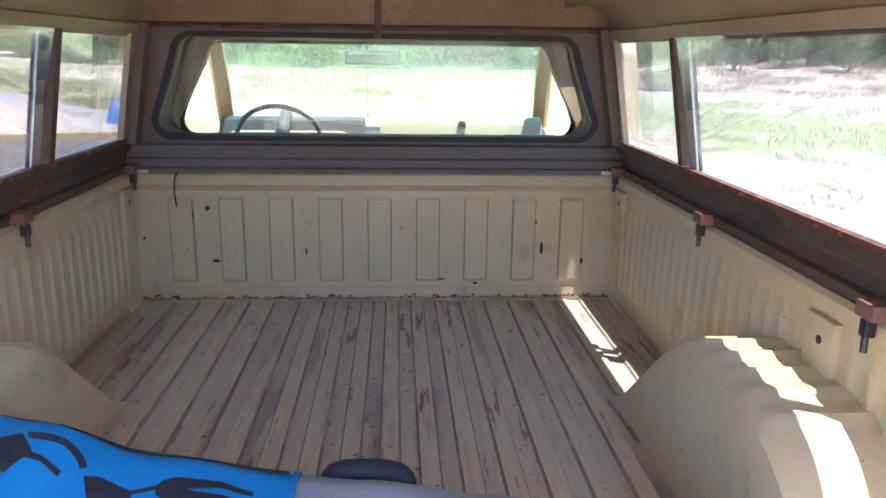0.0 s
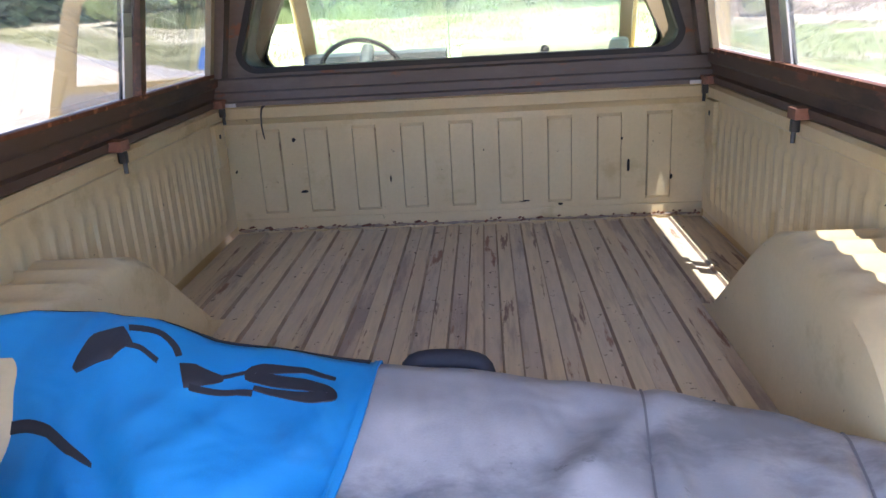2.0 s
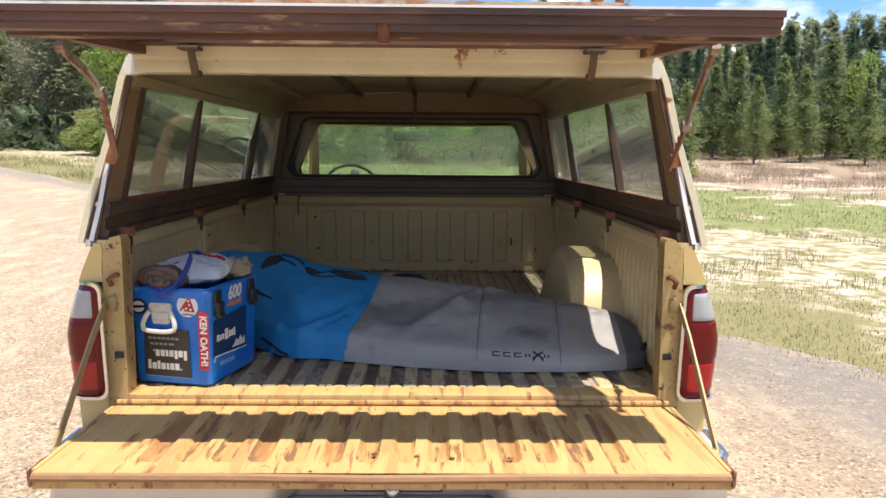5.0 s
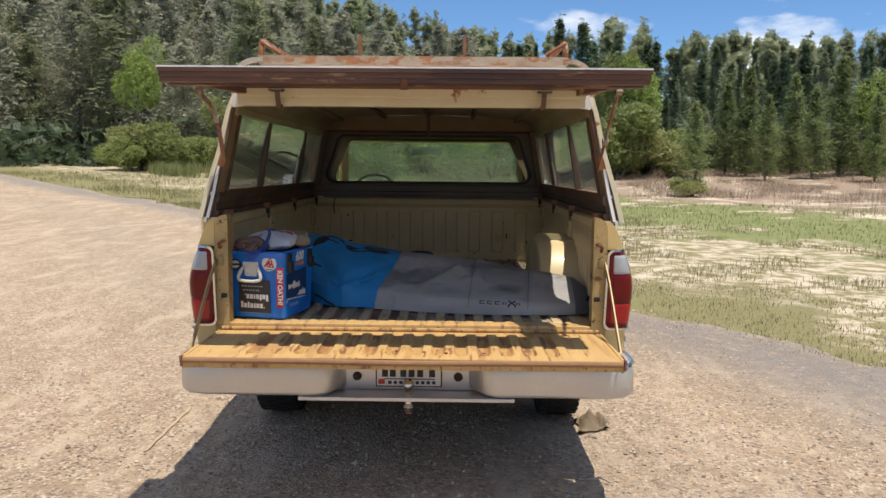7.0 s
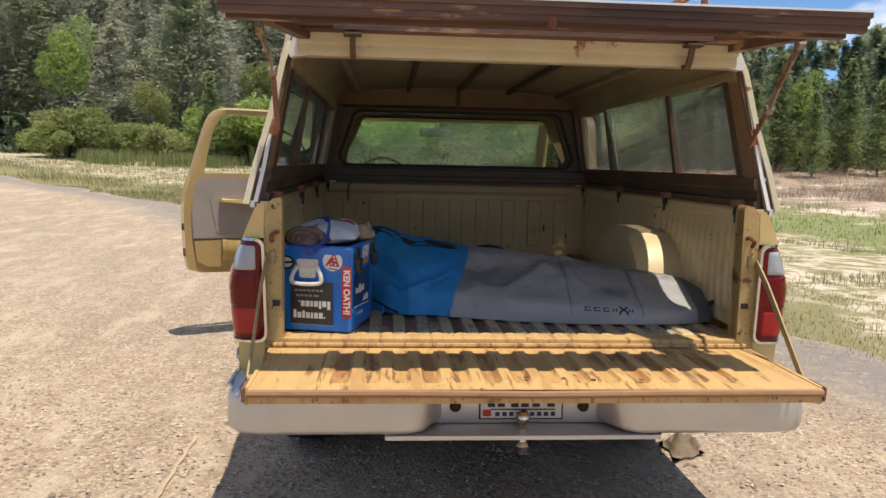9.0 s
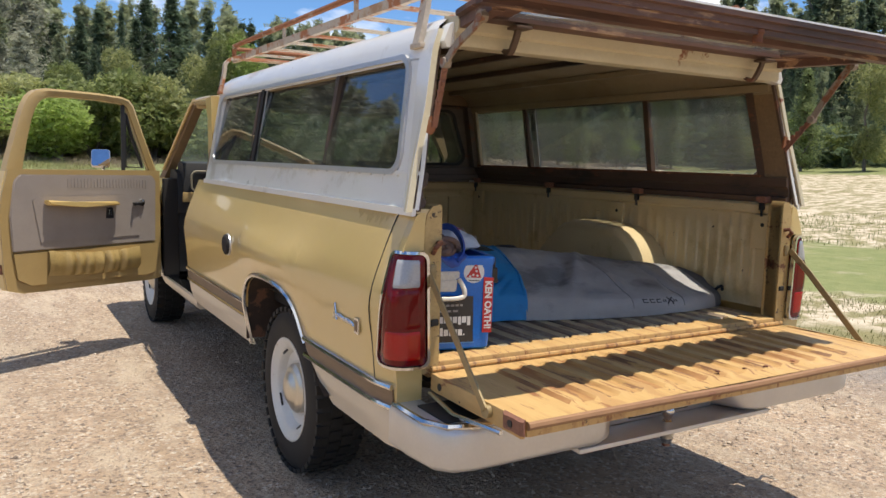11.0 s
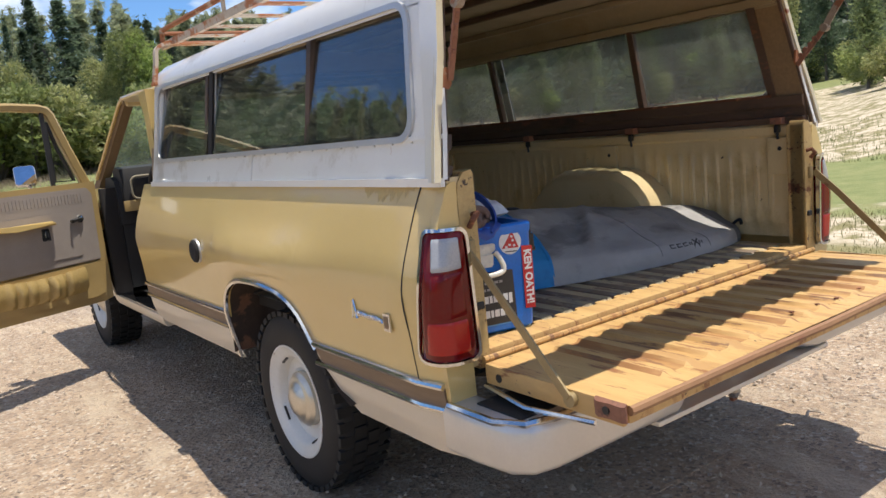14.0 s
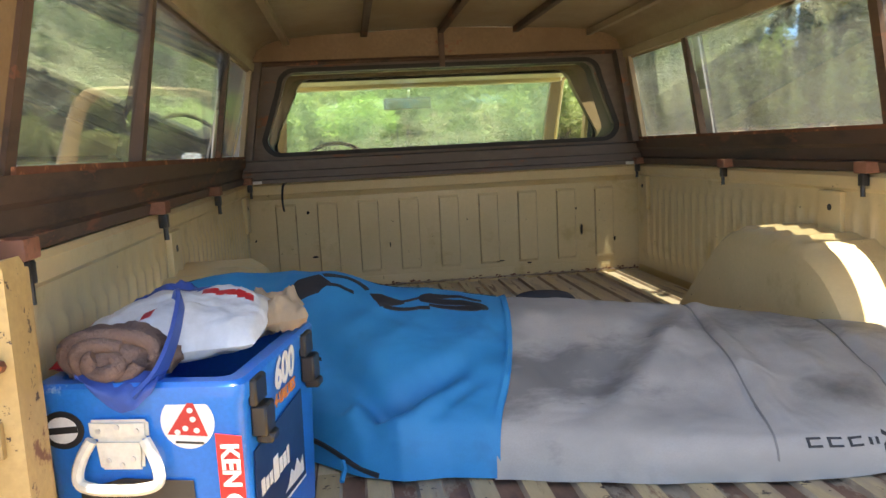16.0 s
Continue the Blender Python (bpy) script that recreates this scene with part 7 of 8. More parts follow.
# latches and rope handle
for u in (0.045, 0.280):
    bm = bmesh.new()
    for a, b, n0, n1 in (((u - 0.022, 0.275), (u + 0.022, 0.312), 0.0, 0.012), ((u - 0.018, 0.232), (u + 0.020, 0.275), 0.0, 0.022), ((u - 0.014, 0.222), (u + 0.014, 0.236), 0.004, 0.028)):
        outl = [(a[0], a[1]), (b[0], a[1]), (b[0], b[1]), (a[0], b[1])]
        loft(bm, [[face_side(p, q, n) for p, q in outl] for n in (n0, n1)])
    bmesh.ops.bevel(bm, geom=bm.edges[:], offset=0.003, segments=1, affect="EDGES", clamp_overlap=True)
    part("latch", bm, black_plastic, ice, "black rubber latch")
bm = bmesh.new()
for z0, z1, w0, w1 in ((0.232, 0.258, 0.040, 0.041), (0.190, 0.232, 0.030, 0.034)):
    loft(bm, [[face_front(-0.026 + a, b, n) for a, b in ((-w0, z0), (w0, z0), (w1, z1), (-w1, z1))] for n in (0.0, 0.009)])
bmesh.ops.bevel(bm, geom=bm.edges[:], offset=0.004, segments=2, affect="EDGES", clamp_overlap=True)
hd = part("carry_handle", bm, white_plastic, ice, "yellowed white carry handle with screws")
bm = bmesh.new()
pts = [face_front(-0.026 + a, z, n) for a, z, n in ((-0.036, 0.232, 0.010), (-0.047, 0.214, 0.014), (-0.055, 0.192, 0.018), (-0.052, 0.176, 0.020), (-0.030, 0.170, 0.022), (0.0, 0.169, 0.022), (0.030, 0.170, 0.022), (0.052, 0.176, 0.020), (0.055, 0.192, 0.018), (0.047, 0.214, 0.014), (0.036, 0.232, 0.010))]
tube(bm, smooth_line(pts, 4), 0.0078, 8)
part("handle_loop", bm, white_plastic, hd)
for a, z in ((-0.026, 0.244), (0.0, 0.249), (0.026, 0.244), (-0.016, 0.204), (0.002, 0.198), (0.018, 0.206)):
    decal(face_front, [(-0.026 + p, q) for p, q in ellipse(a, z, 0.0035, 0.0035, 8)], "handle_screw", bumper_metal, n0=0.009, n1=0.0105, parent=hd)


# things heaped in the open box
def blob(name, c, size, mats, label, cat, seed, rough=0.2, rot=0.0, sub=4, squash=1.0, fold=6.0):
    """A soft crumpled heap."""
    bm = bmesh.new()
    bmesh.ops.create_icosphere(bm, subdivisions=sub, radius=1.0)
    m = Matrix.Translation(c) @ Matrix.Rotation(radians(rot), 4, "Z") @ Matrix.Diagonal((*size, 1))
    for vv in bm.verts:
        p = vv.co.copy()
        k = 1 + rough * noise.noise(p * 1.6 + Vector((seed, 0, 0))) + rough * 0.55 * (abs(noise.noise(p * fold * 0.6 + Vector((0, seed, 0)))) * 2 - 0.6)
        if p.z < 0:
            p.z *= squash
        vv.co = m @ (p * k)
    ob = part(name, bm, mats, None, label, 80)
    return tagged(ob, label, cat)


def in_box(u, v, z=0.0):
    """A place over the ice box: u across, v away from its short face, z above its rim."""
    return IM @ Vector((u, v, IH + z))


def pillow(name, corners, puff, mats, label, cat, seed, wrinkle=0.010, n=40):
    """A soft, creased bag between four corners, each (u, v, z) over the box."""
    c = [Vector(in_box(*p)) for p in corners]
    verts, faces = [], []
    for side in (1, -1):
        for i in range(n + 1):
            for j in range(n + 1):
                a, b = i / n, j / n
                p = c[0].lerp(c[1], a).lerp(c[3].lerp(c[2], a), b)
                bulge = (max(0.0, 16 * a * (1 - a) * b * (1 - b))) ** 0.42
                q = Vector((a * 5 + seed, b * 5, seed * 0.7))
                w = wrinkle * (noise.noise(q * 0.8) + 0.7 * abs(noise.noise(q * 1.7)) - 0.25 + 0.4 * abs(noise.noise(Vector((a * 14 - b * 6, b * 4, seed)))))
                verts.append((p.x + 0.010 * noise.noise(q * 0.6), p.y + 0.010 * noise.noise(q * 0.6 + Vector((9, 0, 0))), p.z + side * puff * bulge * (1 if side > 0 else 0.6) + w * min(1.0, bulge * 1.6)))
        o = 0 if side > 0 else (n + 1) ** 2
        for i in range(n):
            for j in range(n):
                k = o + i * (n + 1) + j
                f = (k, k + n + 1, k + n + 2, k + 1)
                faces.append(f if side > 0 else f[::-1])
    ob = raw(name, verts, faces, mats, None, label, 80)
    return tagged(ob, label, cat)


ob = pillow("white_bag", ((-0.135, 0.035, 0.010), (0.128, 0.105, 0.022), (0.105, 0.27, 0.050), (-0.120, 0.24, 0.045)), 0.050, [cloth_white, cloth_red, cloth_blue], "white plastic bag with red and blue print in the box", "bag", 3.0)
n = 40
for p in ob.data.polygons:
    k = p.index % (n * n)
    a, b = (k // n) / n, (k % n) / n
    if 0.55 < a < 0.92 and abs(b - 0.66 + 0.35 * (a - 0.7)) < 0.05:
        p.material_index = 1
    if a < 0.10 and b < 0.5 or (0.36 < a < 0.42 and 0.16 < b < 0.28):
        p.material_index = 1
    if a < 0.62 and b > 0.86 - 0.12 * a:
        p.material_index = 2
bm = bmesh.new()
tube(bm, smooth_line([in_box(*p) for p in ((-0.020, 0.165, 0.050), (0.004, 0.140, 0.086), (0.026, 0.095, 0.080), (0.036, 0.042, 0.044), (0.028, 0.008, 0.008), (0.004, -0.008, -0.018))], 6), 0, flat=(0.003, 0.011))
part("bag_loop", bm, cloth_blue, ob, "blue handle loop", 60)
# a blue corner of the bag hangs over the rim
verts, faces = [], []
for i in range(25):
    for j in range(9):
        a, b = i / 24, j / 8
        drop = 0.046 * b * (1 - abs(2 * a - 1.1) ** 1.6)
        p = in_box(-0.072 + 0.108 * a, 0.022 - 0.034 * min(1.0, b * 2.2) - 0.006 * noise.noise((a * 5, b * 3, 2.0)), 0.010 - drop + 0.006 * noise.noise((a * 6, b * 2, 1.0)))
        verts.append(p)
faces = [(i * 9 + j, (i + 1) * 9 + j, (i + 1) * 9 + j + 1, i * 9 + j + 1) for i in range(24) for j in range(8)]
raw("hanging_corner", verts, faces, cloth_blue, ob, "blue corner of the bag hanging over the rim", 80)
pillow("navy_cloth", ((-0.138, 0.215, 0.020), (0.030, 0.235, 0.040), (0.010, 0.315, 0.030), (-0.125, 0.315, 0.020)), 0.052, cloth_blue, "folded navy cloth at the back of the ice box", "cloth", 5.0, 0.016, 26)
# towel: a coil of thick folds
ob = blob("brown_towel", in_box(-0.045, 0.062, 0.020), (0.074, 0.052, 0.044), towel_brown, "rolled brown towel stuffed in the ice box", "towel", 8.0, 0.24, -8, 4, 1.0, 9.0)
for k, (r0, r1, dv) in enumerate(((0.052, 0.013, 0.030), (0.036, 0.012, 0.018), (0.018, 0.012, 0.008))):
    bm = bmesh.new()
    coil = []
    for i in range(30):
        a = 2 * math.pi * i / 30 * 0.86 + k
        wob = 1 + 0.10 * math.sin(3 * a + k)
        coil.append(in_box(-0.045 + r0 * 1.15 * wob * math.cos(a), dv + 0.004 * math.sin(2 * a), 0.022 + r0 * 0.70 * wob * math.sin(a)))
    tube(bm, coil, [r1 * (0.75 + 0.25 * math.sin(math.pi * i / 29)) for i in range(30)], 8)
    part("towel_fold", bm, towel_brown, ob, "coiled fold of the towel", 70)
# beige cloth with a pointed corner
pillow("beige_cloth", ((0.055, 0.225, 0.012), (0.165, 0.235, 0.028), (0.130, 0.335, 0.030), (0.020, 0.330, 0.026)), 0.034, cloth_beige, "crumpled beige cloth lying on the ice box", "cloth", 12.0, 0.022, 26)

# ---- loose things on the ground ----
bm = bmesh.new()
n = 44
grid = [[None] * n for _ in range(n)]
for i in range(n):
    for j in range(n):
        u, w = i / (n - 1) - 0.5, j / (n - 1) - 0.5
        r = 0.75 + 0.25 * noise.noise((u * 3, w * 3, 5.0))
        h = 0.006 + 0.17 * max(0, 0.30 - (u * u + w * w) * 1.2) * (1 + 0.9 * noise.noise((u * 4, w * 4, 9.0))) + 0.05 * abs(noise.noise((u * 5 + w * 3, w * 4, 2.0))) * max(0, 1 - 3.2 * (u * u + w * w))
        grid[i][j] = bm.verts.new((1.0 + 0.24 * u * r, 0.86 + 0.30 * w * r + 0.08 * u, 0.004 + max(0.0, h)))
for i in range(n - 1):
    for j in range(n - 1):
        bm.faces.new((grid[i][j], grid[i + 1][j], grid[i + 1][j + 1], grid[i][j + 1]))
bmesh.ops.solidify(bm, geom=bm.faces[:], thickness=0.003)
tagged(part("crumpled_rag", bm, cloth_beige, None, "crumpled dirty beige rag lying on gravel", 80), "crumpled dirty beige rag lying on gravel", "rag")
bm = bmesh.new()
tube(bm, smooth_line([(0.94, 0.02, 0.012), (0.90, 0.05, 0.022), (0.86, 0.04, 0.016), (0.83, 0.06, 0.008)], 5), [0.004] * 6 + [0.006] * 6 + [0.004] * 4, 6)
tagged(part("pale_stick", bm, surface("pale_wood", (0.5, 0.42, 0.33), (0.42, 0.35, 0.27), 0.8, 0, 9, 90, 0.3), None, "pale stripped stick lying on the gravel", 60), "pale stripped stick lying on the gravel", "stick")
bm = bmesh.new()
tube(bm, [(-1.384 + -0.010 * i / 12 + 0.004 * math.sin(i * 1.9), 0.359 + 0.730 * i / 12, 0.004) for i in range(13)], 0, flat=(0.009, 0.0012))
tagged(part("pale_scrape", bm, surface("pale_dust", (0.50, 0.38, 0.26), (0.42, 0.31, 0.21), 0.9, 0, 9, 60, 0.5, 0.004), None, "pale scraped streak of dust on the gravel", 60), "pale scraped streak of dust on the gravel", "scrape")


# ---- ground ----
EDGE = [(-160, 205), (-60, 80), (-34, 46), (-24, 34.5), (-20, 30.6), (-16, 27.5), (-12.0, 24.1), (-8.4, 20.4), (-5.6, 17.6), (-1.2, 9.9), (2.1, 4.9), (2.9, 3.75), (3.6, 2.5), (4.25, 1.05), (5.2, -1.6), (6.4, -6), (8, -14), (12, -40), (30, -160)]


def edge_distance(x, y):
    """Metres to the right of the gravel's edge (minus: on the gravel)."""
    best, sign = 1e9, 1
    for (ax, ay), (bx, by) in zip(EDGE, EDGE[1:]):
        dx, dy = bx - ax, by - ay
        t = max(0.0, min(1.0, ((x - ax) * dx + (y - ay) * dy) / (dx * dx + dy * dy)))
        px, py = x - ax - t * dx, y - ay - t * dy
        d = math.hypot(px, py)
        if d < best:
            best, sign = d, (1 if dx * py - dy * px > 0 else -1)
    return best * sign


def land(x, y):
    """Height of the ground."""
    r = math.hypot(x, y)
    z = 2.0 * max(0.0, min(1.0, (r - 14) / 45)) ** 1.3
    z += 5.0 * max(0.0, min(1.6, (r - 55) / 70)) ** 1.2
    a = math.degrees(math.atan2(x, y))
    z += 1.3 * math.exp(-((a - 75) / 9) ** 2) * max(0.0, min(1.0, (r - 14) / 10))
    k = max(0.0, min(1.0, (r - 9) / 12))
    return z + k * (0.22 * noise.noise((x * 0.08, y * 0.08, 1.0)) + 0.08 * noise.noise((x * 0.4, y * 0.4, 2.0)))


def ground_material():
    m, nt, bsdf, out = new_mat("grass_and_sand")
    tc = nt.nodes.new("ShaderNodeTexCoord")
    vec = tc.outputs["Object"]
    at = nt.nodes.new("ShaderNodeAttribute")
    at.attribute_name = "zone"
    n1 = noise_node(nt, vec, 0.55, 6, 0.6, (1.0, 1.0, 1.0))
    n2 = noise_node(nt, vec, 2.6, 6, 0.7)
    n3 = noise_node(nt, vec, 38.0, 4, 0.7)
    n4 = noise_node(nt, vec, 0.16, 5, 0.6)
    grass = mixc(nt, ramp(nt, n2, 0.3, 0.7), (0.115, 0.125, 0.04), (0.20, 0.185, 0.07))
    grass = mixc(nt, ramp(nt, n3, 0.35, 0.7), grass, (0.29, 0.24, 0.125))
    green = mixc(nt, ramp(nt, n2, 0.3, 0.7), (0.145, 0.178, 0.055), (0.245, 0.25, 0.10))
    sand = mixc(nt, ramp(nt, n3, 0.3, 0.7), (0.66, 0.57, 0.435), (0.48, 0.385, 0.28))
    dry = mixc(nt, ramp(nt, n2, 0.3, 0.7), (0.26, 0.18, 0.135), (0.37, 0.28, 0.20))
    def band(lo, hi, soft):
        mx = nt.nodes.new("ShaderNodeMath")
        mx.operation = "MULTIPLY_ADD"
        nt.links.new(n1, mx.inputs[0])
        mx.inputs[1].default_value = soft
        nt.links.new(at.outputs["Fac"], mx.inputs[2])
        return ramp(nt, mx.outputs[0], lo, hi)
    # along the zone value: grass strip, sandy patches, green belt, dry weeds
    col = mixc(nt, ramp(nt, n2, 0.44, 0.56), sand, grass)
    col = mixc(nt, band(0.29, 0.36, 0.30), grass, col)
    col = mixc(nt, band(0.53, 0.57, 0.35), col, green)
    dry2 = mixc(nt, ramp(nt, n1, 0.52, 0.60), dry, sand)
    col = mixc(nt, band(0.66, 0.71, 0.35), col, dry2)
    bush = mixc(nt, n2, (0.10, 0.115, 0.035), (0.16, 0.13, 0.06))
    col = mixc(nt, band(0.86, 0.93, 0.06), col, bush)
    nt.links.new(col, bsdf.inputs["Base Color"])
    bsdf.inputs["Roughness"].default_value = 0.95
    bump(nt, bsdf, n3, 0.6, 0.02)
    return m


def build_ground():
    rs = [0, 2, 4, 6, 8, 10, 12, 14, 16, 18.5, 21, 24, 27, 30, 34, 38, 42, 47, 52, 58, 64, 72, 82, 95, 110, 130, 160, 220, 400, 900, 2200]
    n = 180
    verts, zone = [(0, 0, -0.02)], [0.0]
    for r in rs[1:]:
        for i in range(n):
            a = 2 * math.pi * i / n
            x, y = r * math.sin(a), r * math.cos(a)
            verts.append((x, y, land(x, y) - 0.02 if r < 500 else 10 - 0.02))
            d = edge_distance(x, y) if r < 230 else 200
            az = math.degrees(a)
            az = az - 360 if az > 180 else az
            if d > 0 and x > -6:
                # right of the road: strip, sand, green belt, weeds
                z = interp(d, [(0, 0.02), (1.6, 0.16), (2.6, 0.26), (8.0, 0.36), (10.5, 0.42), (14.5, 0.50), (18, 0.58), (42, 0.80), (52, 1.0)])
                if abs(az) < 14 and y > 0:
                    z = interp(r, [(9, 0.05), (17, 0.10), (19, 0.30), (23, 0.30), (25, 0.43), (60, 0.43), (80, 1.0)])
                if az > 40:
                    # a green apron, the sand bank, then a grassy slope
                    bank = interp(r, [(4, 0.12), (7, 0.43), (13.5, 0.43), (16, 0.26), (38, 0.26), (42, 0.43), (70, 0.43), (80, 1.0)])
                    z += (bank - z) * min(1.0, (az - 40) / 8)
            else:
                z = interp(abs(d), [(0, 0.02), (3.0, 0.14), (7, 0.30), (13, 0.30), (17, 0.14), (30, 0.14), (40, 0.9), (60, 1.0)])
            zone.append(z)
    faces = [(0, 1 + i, 1 + (i + 1) % n) for i in range(n)]
    for k in range(len(rs) - 2):
        for i in range(n):
            j = (i + 1) % n
            faces.append((1 + k * n + i, 1 + (k + 1) * n + i, 1 + (k + 1) * n + j, 1 + k * n + j))
    faces = [f[::-1] for f in faces]
    g = raw("ground", verts, faces, ground_material(), None, "grass, pale sand and dry weeds rising to woods", 60)
    attr = g.data.attributes.new("zone", "FLOAT", "POINT")
    attr.data.foreach_set("value", zone)
    return tagged(g, "grass, pale sand and dry weeds rising to woods", "ground", "", "structure")


build_ground()


def gravel_material():
    m, nt, bsdf, out = new_mat("gravel")
    tc = nt.nodes.new("ShaderNodeTexCoord")
    vec = tc.outputs["Object"]
    big = noise_node(nt, vec, 0.6, 7, 0.65, (1.7, 0.3, 1.0))
    mid = noise_node(nt, vec, 7.0, 6, 0.7)
    fine = noise_node(nt, vec, 85.0, 5, 0.75)
    vo = nt.nodes.new("ShaderNodeTexVoronoi")
    vo.inputs["Scale"].default_value = 62.0
    nt.links.new(vec, vo.inputs["Vector"])
    vo2 = nt.nodes.new("ShaderNodeTexVoronoi")
    vo2.inputs["Scale"].default_value = 24.0
    nt.links.new(vec, vo2.inputs["Vector"])
    c = mixc(nt, ramp(nt, big, 0.38, 0.62), (0.425, 0.305, 0.195), (0.535, 0.39, 0.265))
    sep = nt.nodes.new("ShaderNodeSeparateColor")
    nt.links.new(vo.outputs["Color"], sep.inputs["Color"])
    c = mixc(nt, ramp(nt, sep.outputs["Red"], 0.55, 1.0), c, (0.17, 0.125, 0.095))
    c = mixc(nt, ramp(nt, sep.outputs["Green"], 0.72, 1.0), c, (0.66, 0.57, 0.45))
    c = mixc(nt, ramp(nt, mid, 0.47, 0.68), c, (0.35, 0.25, 0.165))
    patch = noise_node(nt, vec, 2.2, 7, 0.7, (1.5, 0.5, 1.0))
    c = mixc(nt, ramp(nt, patch, 0.50, 0.66), c, (0.57, 0.455, 0.325))
    at = nt.nodes.new("ShaderNodeAttribute")
    at.attribute_name = "grey"
    gr = nt.nodes.new("ShaderNodeMath")
    gr.operation = "MULTIPLY"
    nt.links.new(at.outputs["Fac"], gr.inputs[0])
    nt.links.new(ramp(nt, mid, 0.2, 0.5), gr.inputs[1])
    c = mixc(nt, gr.outputs[0], c, mixc(nt, fine, (0.20, 0.18, 0.165), (0.27, 0.245, 0.225)))
    c = mixc(nt, ramp(nt, fine, 0.55, 0.75), c, (0.27, 0.205, 0.155))
    nt.links.new(c, bsdf.inputs["Base Color"])
    bsdf.inputs["Roughness"].default_value = 0.92
    h = mixc(nt, 0.5, vo.outputs["Distance"], vo2.outputs["Distance"])
    h = mixc(nt, 0.35, h, fine)
    bump(nt, bsdf, h, 1.0, 0.028)
    return m


def build_road():
    """Gravel between its right edge and a far left edge, its border ragged."""
    xs = []
    ts = []
    # points along the edge, finer near the truck
    for (ax, ay), (bx, by) in zip(EDGE, EDGE[1:]):
        L = math.hypot(bx - ax, by - ay)
        k = max(1, int(L / (0.25 if abs(ay) < 26 and abs(by) < 26 else 3)))
        for i in range(k):
            xs.append(Vector((ax + (bx - ax) * i / k, ay + (by - ay) * i / k, 0)))
    xs.append(Vector((*EDGE[-1], 0)))
    # soften the corners of the line
    for _ in range(12):
        xs = [xs[0]] + [(a + b * 2 + c) / 4 for a, b, c in zip(xs, xs[1:], xs[2:])] + [xs[-1]]
    offs = [0.0, 0.15, 0.4, 0.8, 1.2, 1.6, 2.2, 3.0, 4.0, 5.5, 7.5, 10, 14]
    verts, grey = [], []
    for i, p in enumerate(xs):
        q = xs[min(len(xs) - 1, i + 1)] - xs[max(0, i - 1)]
        nrm = Vector((q.y, -q.x, 0)).normalized() * -1
        wob = 0.45 * noise.noise((p.x * 0.7, p.y * 0.7, 3.0)) + 0.22 * noise.noise((p.x * 2.6, p.y * 2.6, 5.0)) + 0.10 * noise.noise((p.x * 7, p.y * 7, 5.0))
        for o in offs:
            v = p + nrm * -(o + (wob if o < 0.5 else 0))
            h = 0.0 if o > 0.3 else -0.012
            x, y = v.x, v.y
            r = math.hypot(x, y)
            base = land(x, y) + min(0.05, max(0.0, r - 9) * 0.012) if r > 9 else 0.0
            rut = 0.012 * noise.noise((x * 0.7, y * 0.7, 8.0)) + 0.006 * noise.noise((x * 3, y * 3, 4.0))
            verts.append((x, y, base + rut * min(1, o) + h - (0.0 if o > 0 else 0.02)))
            grey.append(interp(o, [(0, 0.35), (0.25, 0.85), (1.0, 0.9), (1.5, 0.35), (2.2, 0.0), (3.6, 0.25), (5, 0.0)]))
    w = len(offs)
    faces = []
    for i in range(len(xs) - 1):
        for j in range(w - 1):
            faces.append((i * w + j, i * w + j + 1, (i + 1) * w + j + 1, (i + 1) * w + j))
    g = raw("gravel_road", verts, faces, gravel_material(), None, "", 60)
    attr = g.data.attributes.new("grey", "FLOAT", "POINT")
    attr.data.foreach_set("value", grey)
    return tagged(g, "wide tan gravel road with a grey edge", "road", "", "structure")


build_road()
rng = np.random.default_rng(7)


def merge_ob(name, verts, faces, mats, label, category, smooth=0):
    ob = raw(name, [tuple(v) for v in verts], faces, mats, None, "", smooth)
    return tagged(ob, label, category, "", "stuff")


def build_pebbles():
    base = np.array([(1, 0, -0.3), (-1, 0, -0.3), (0, 1, -0.3), (0, -1, -0.3), (0.1, 0, 1)], float)
    tris = [(0, 2, 4), (2, 1, 4), (1, 3, 4), (3, 0, 4)]
    verts, faces = [], []
    count = 0
    while count < 34000:
        x, y = rng.uniform(-6.5, 5.0), rng.uniform(-2.6, 9.0)
        dens = math.exp(-((x + 1.0) ** 2) / 30) * (1.0 if y < 4 else 0.5)
        if rng.random() > dens or edge_distance(x, y) > -0.05:
            continue
        if noise.noise((x * 0.8, y * 0.8, 11.0)) < rng.uniform(-0.5, 0.35):
            continue
        s = 0.0032 + 0.010 * rng.random() ** 3 + (0.010 if rng.random() < 0.015 else 0)
        a = rng.uniform(0, 6.28)
        k = base * (1 + rng.uniform(-0.3, 0.3, (5, 1))) * np.array([s, s * rng.uniform(0.6, 1), s * rng.uniform(0.4, 0.75)])
        ca, sa = math.cos(a), math.sin(a)
        k = np.column_stack([k[:, 0] * ca - k[:, 1] * sa + x, k[:, 0] * sa + k[:, 1] * ca + y, k[:, 2] + s * 0.12 + 0.004])
        o = len(verts)
        verts.extend(k.tolist())
        faces.extend([(p + o, q + o, r + o) for p, q, r in tris])
        count += 1
    m, nt, bsdf, out = new_mat("pebbles")
    geo = nt.nodes.new("ShaderNodeNewGeometry")
    c = ramp(nt, geo.outputs["Random Per Island"], 0.0, 1.0, (0.24, 0.185, 0.14, 1), (0.62, 0.51, 0.39, 1))
    nt.links.new(c, bsdf.inputs["Base Color"])
    bsdf.inputs["Roughness"].default_value = 0.9
    merge_ob("loose_pebbles", verts, faces, m, "loose tan and grey pebbles on the gravel", "pebbles")


build_pebbles()


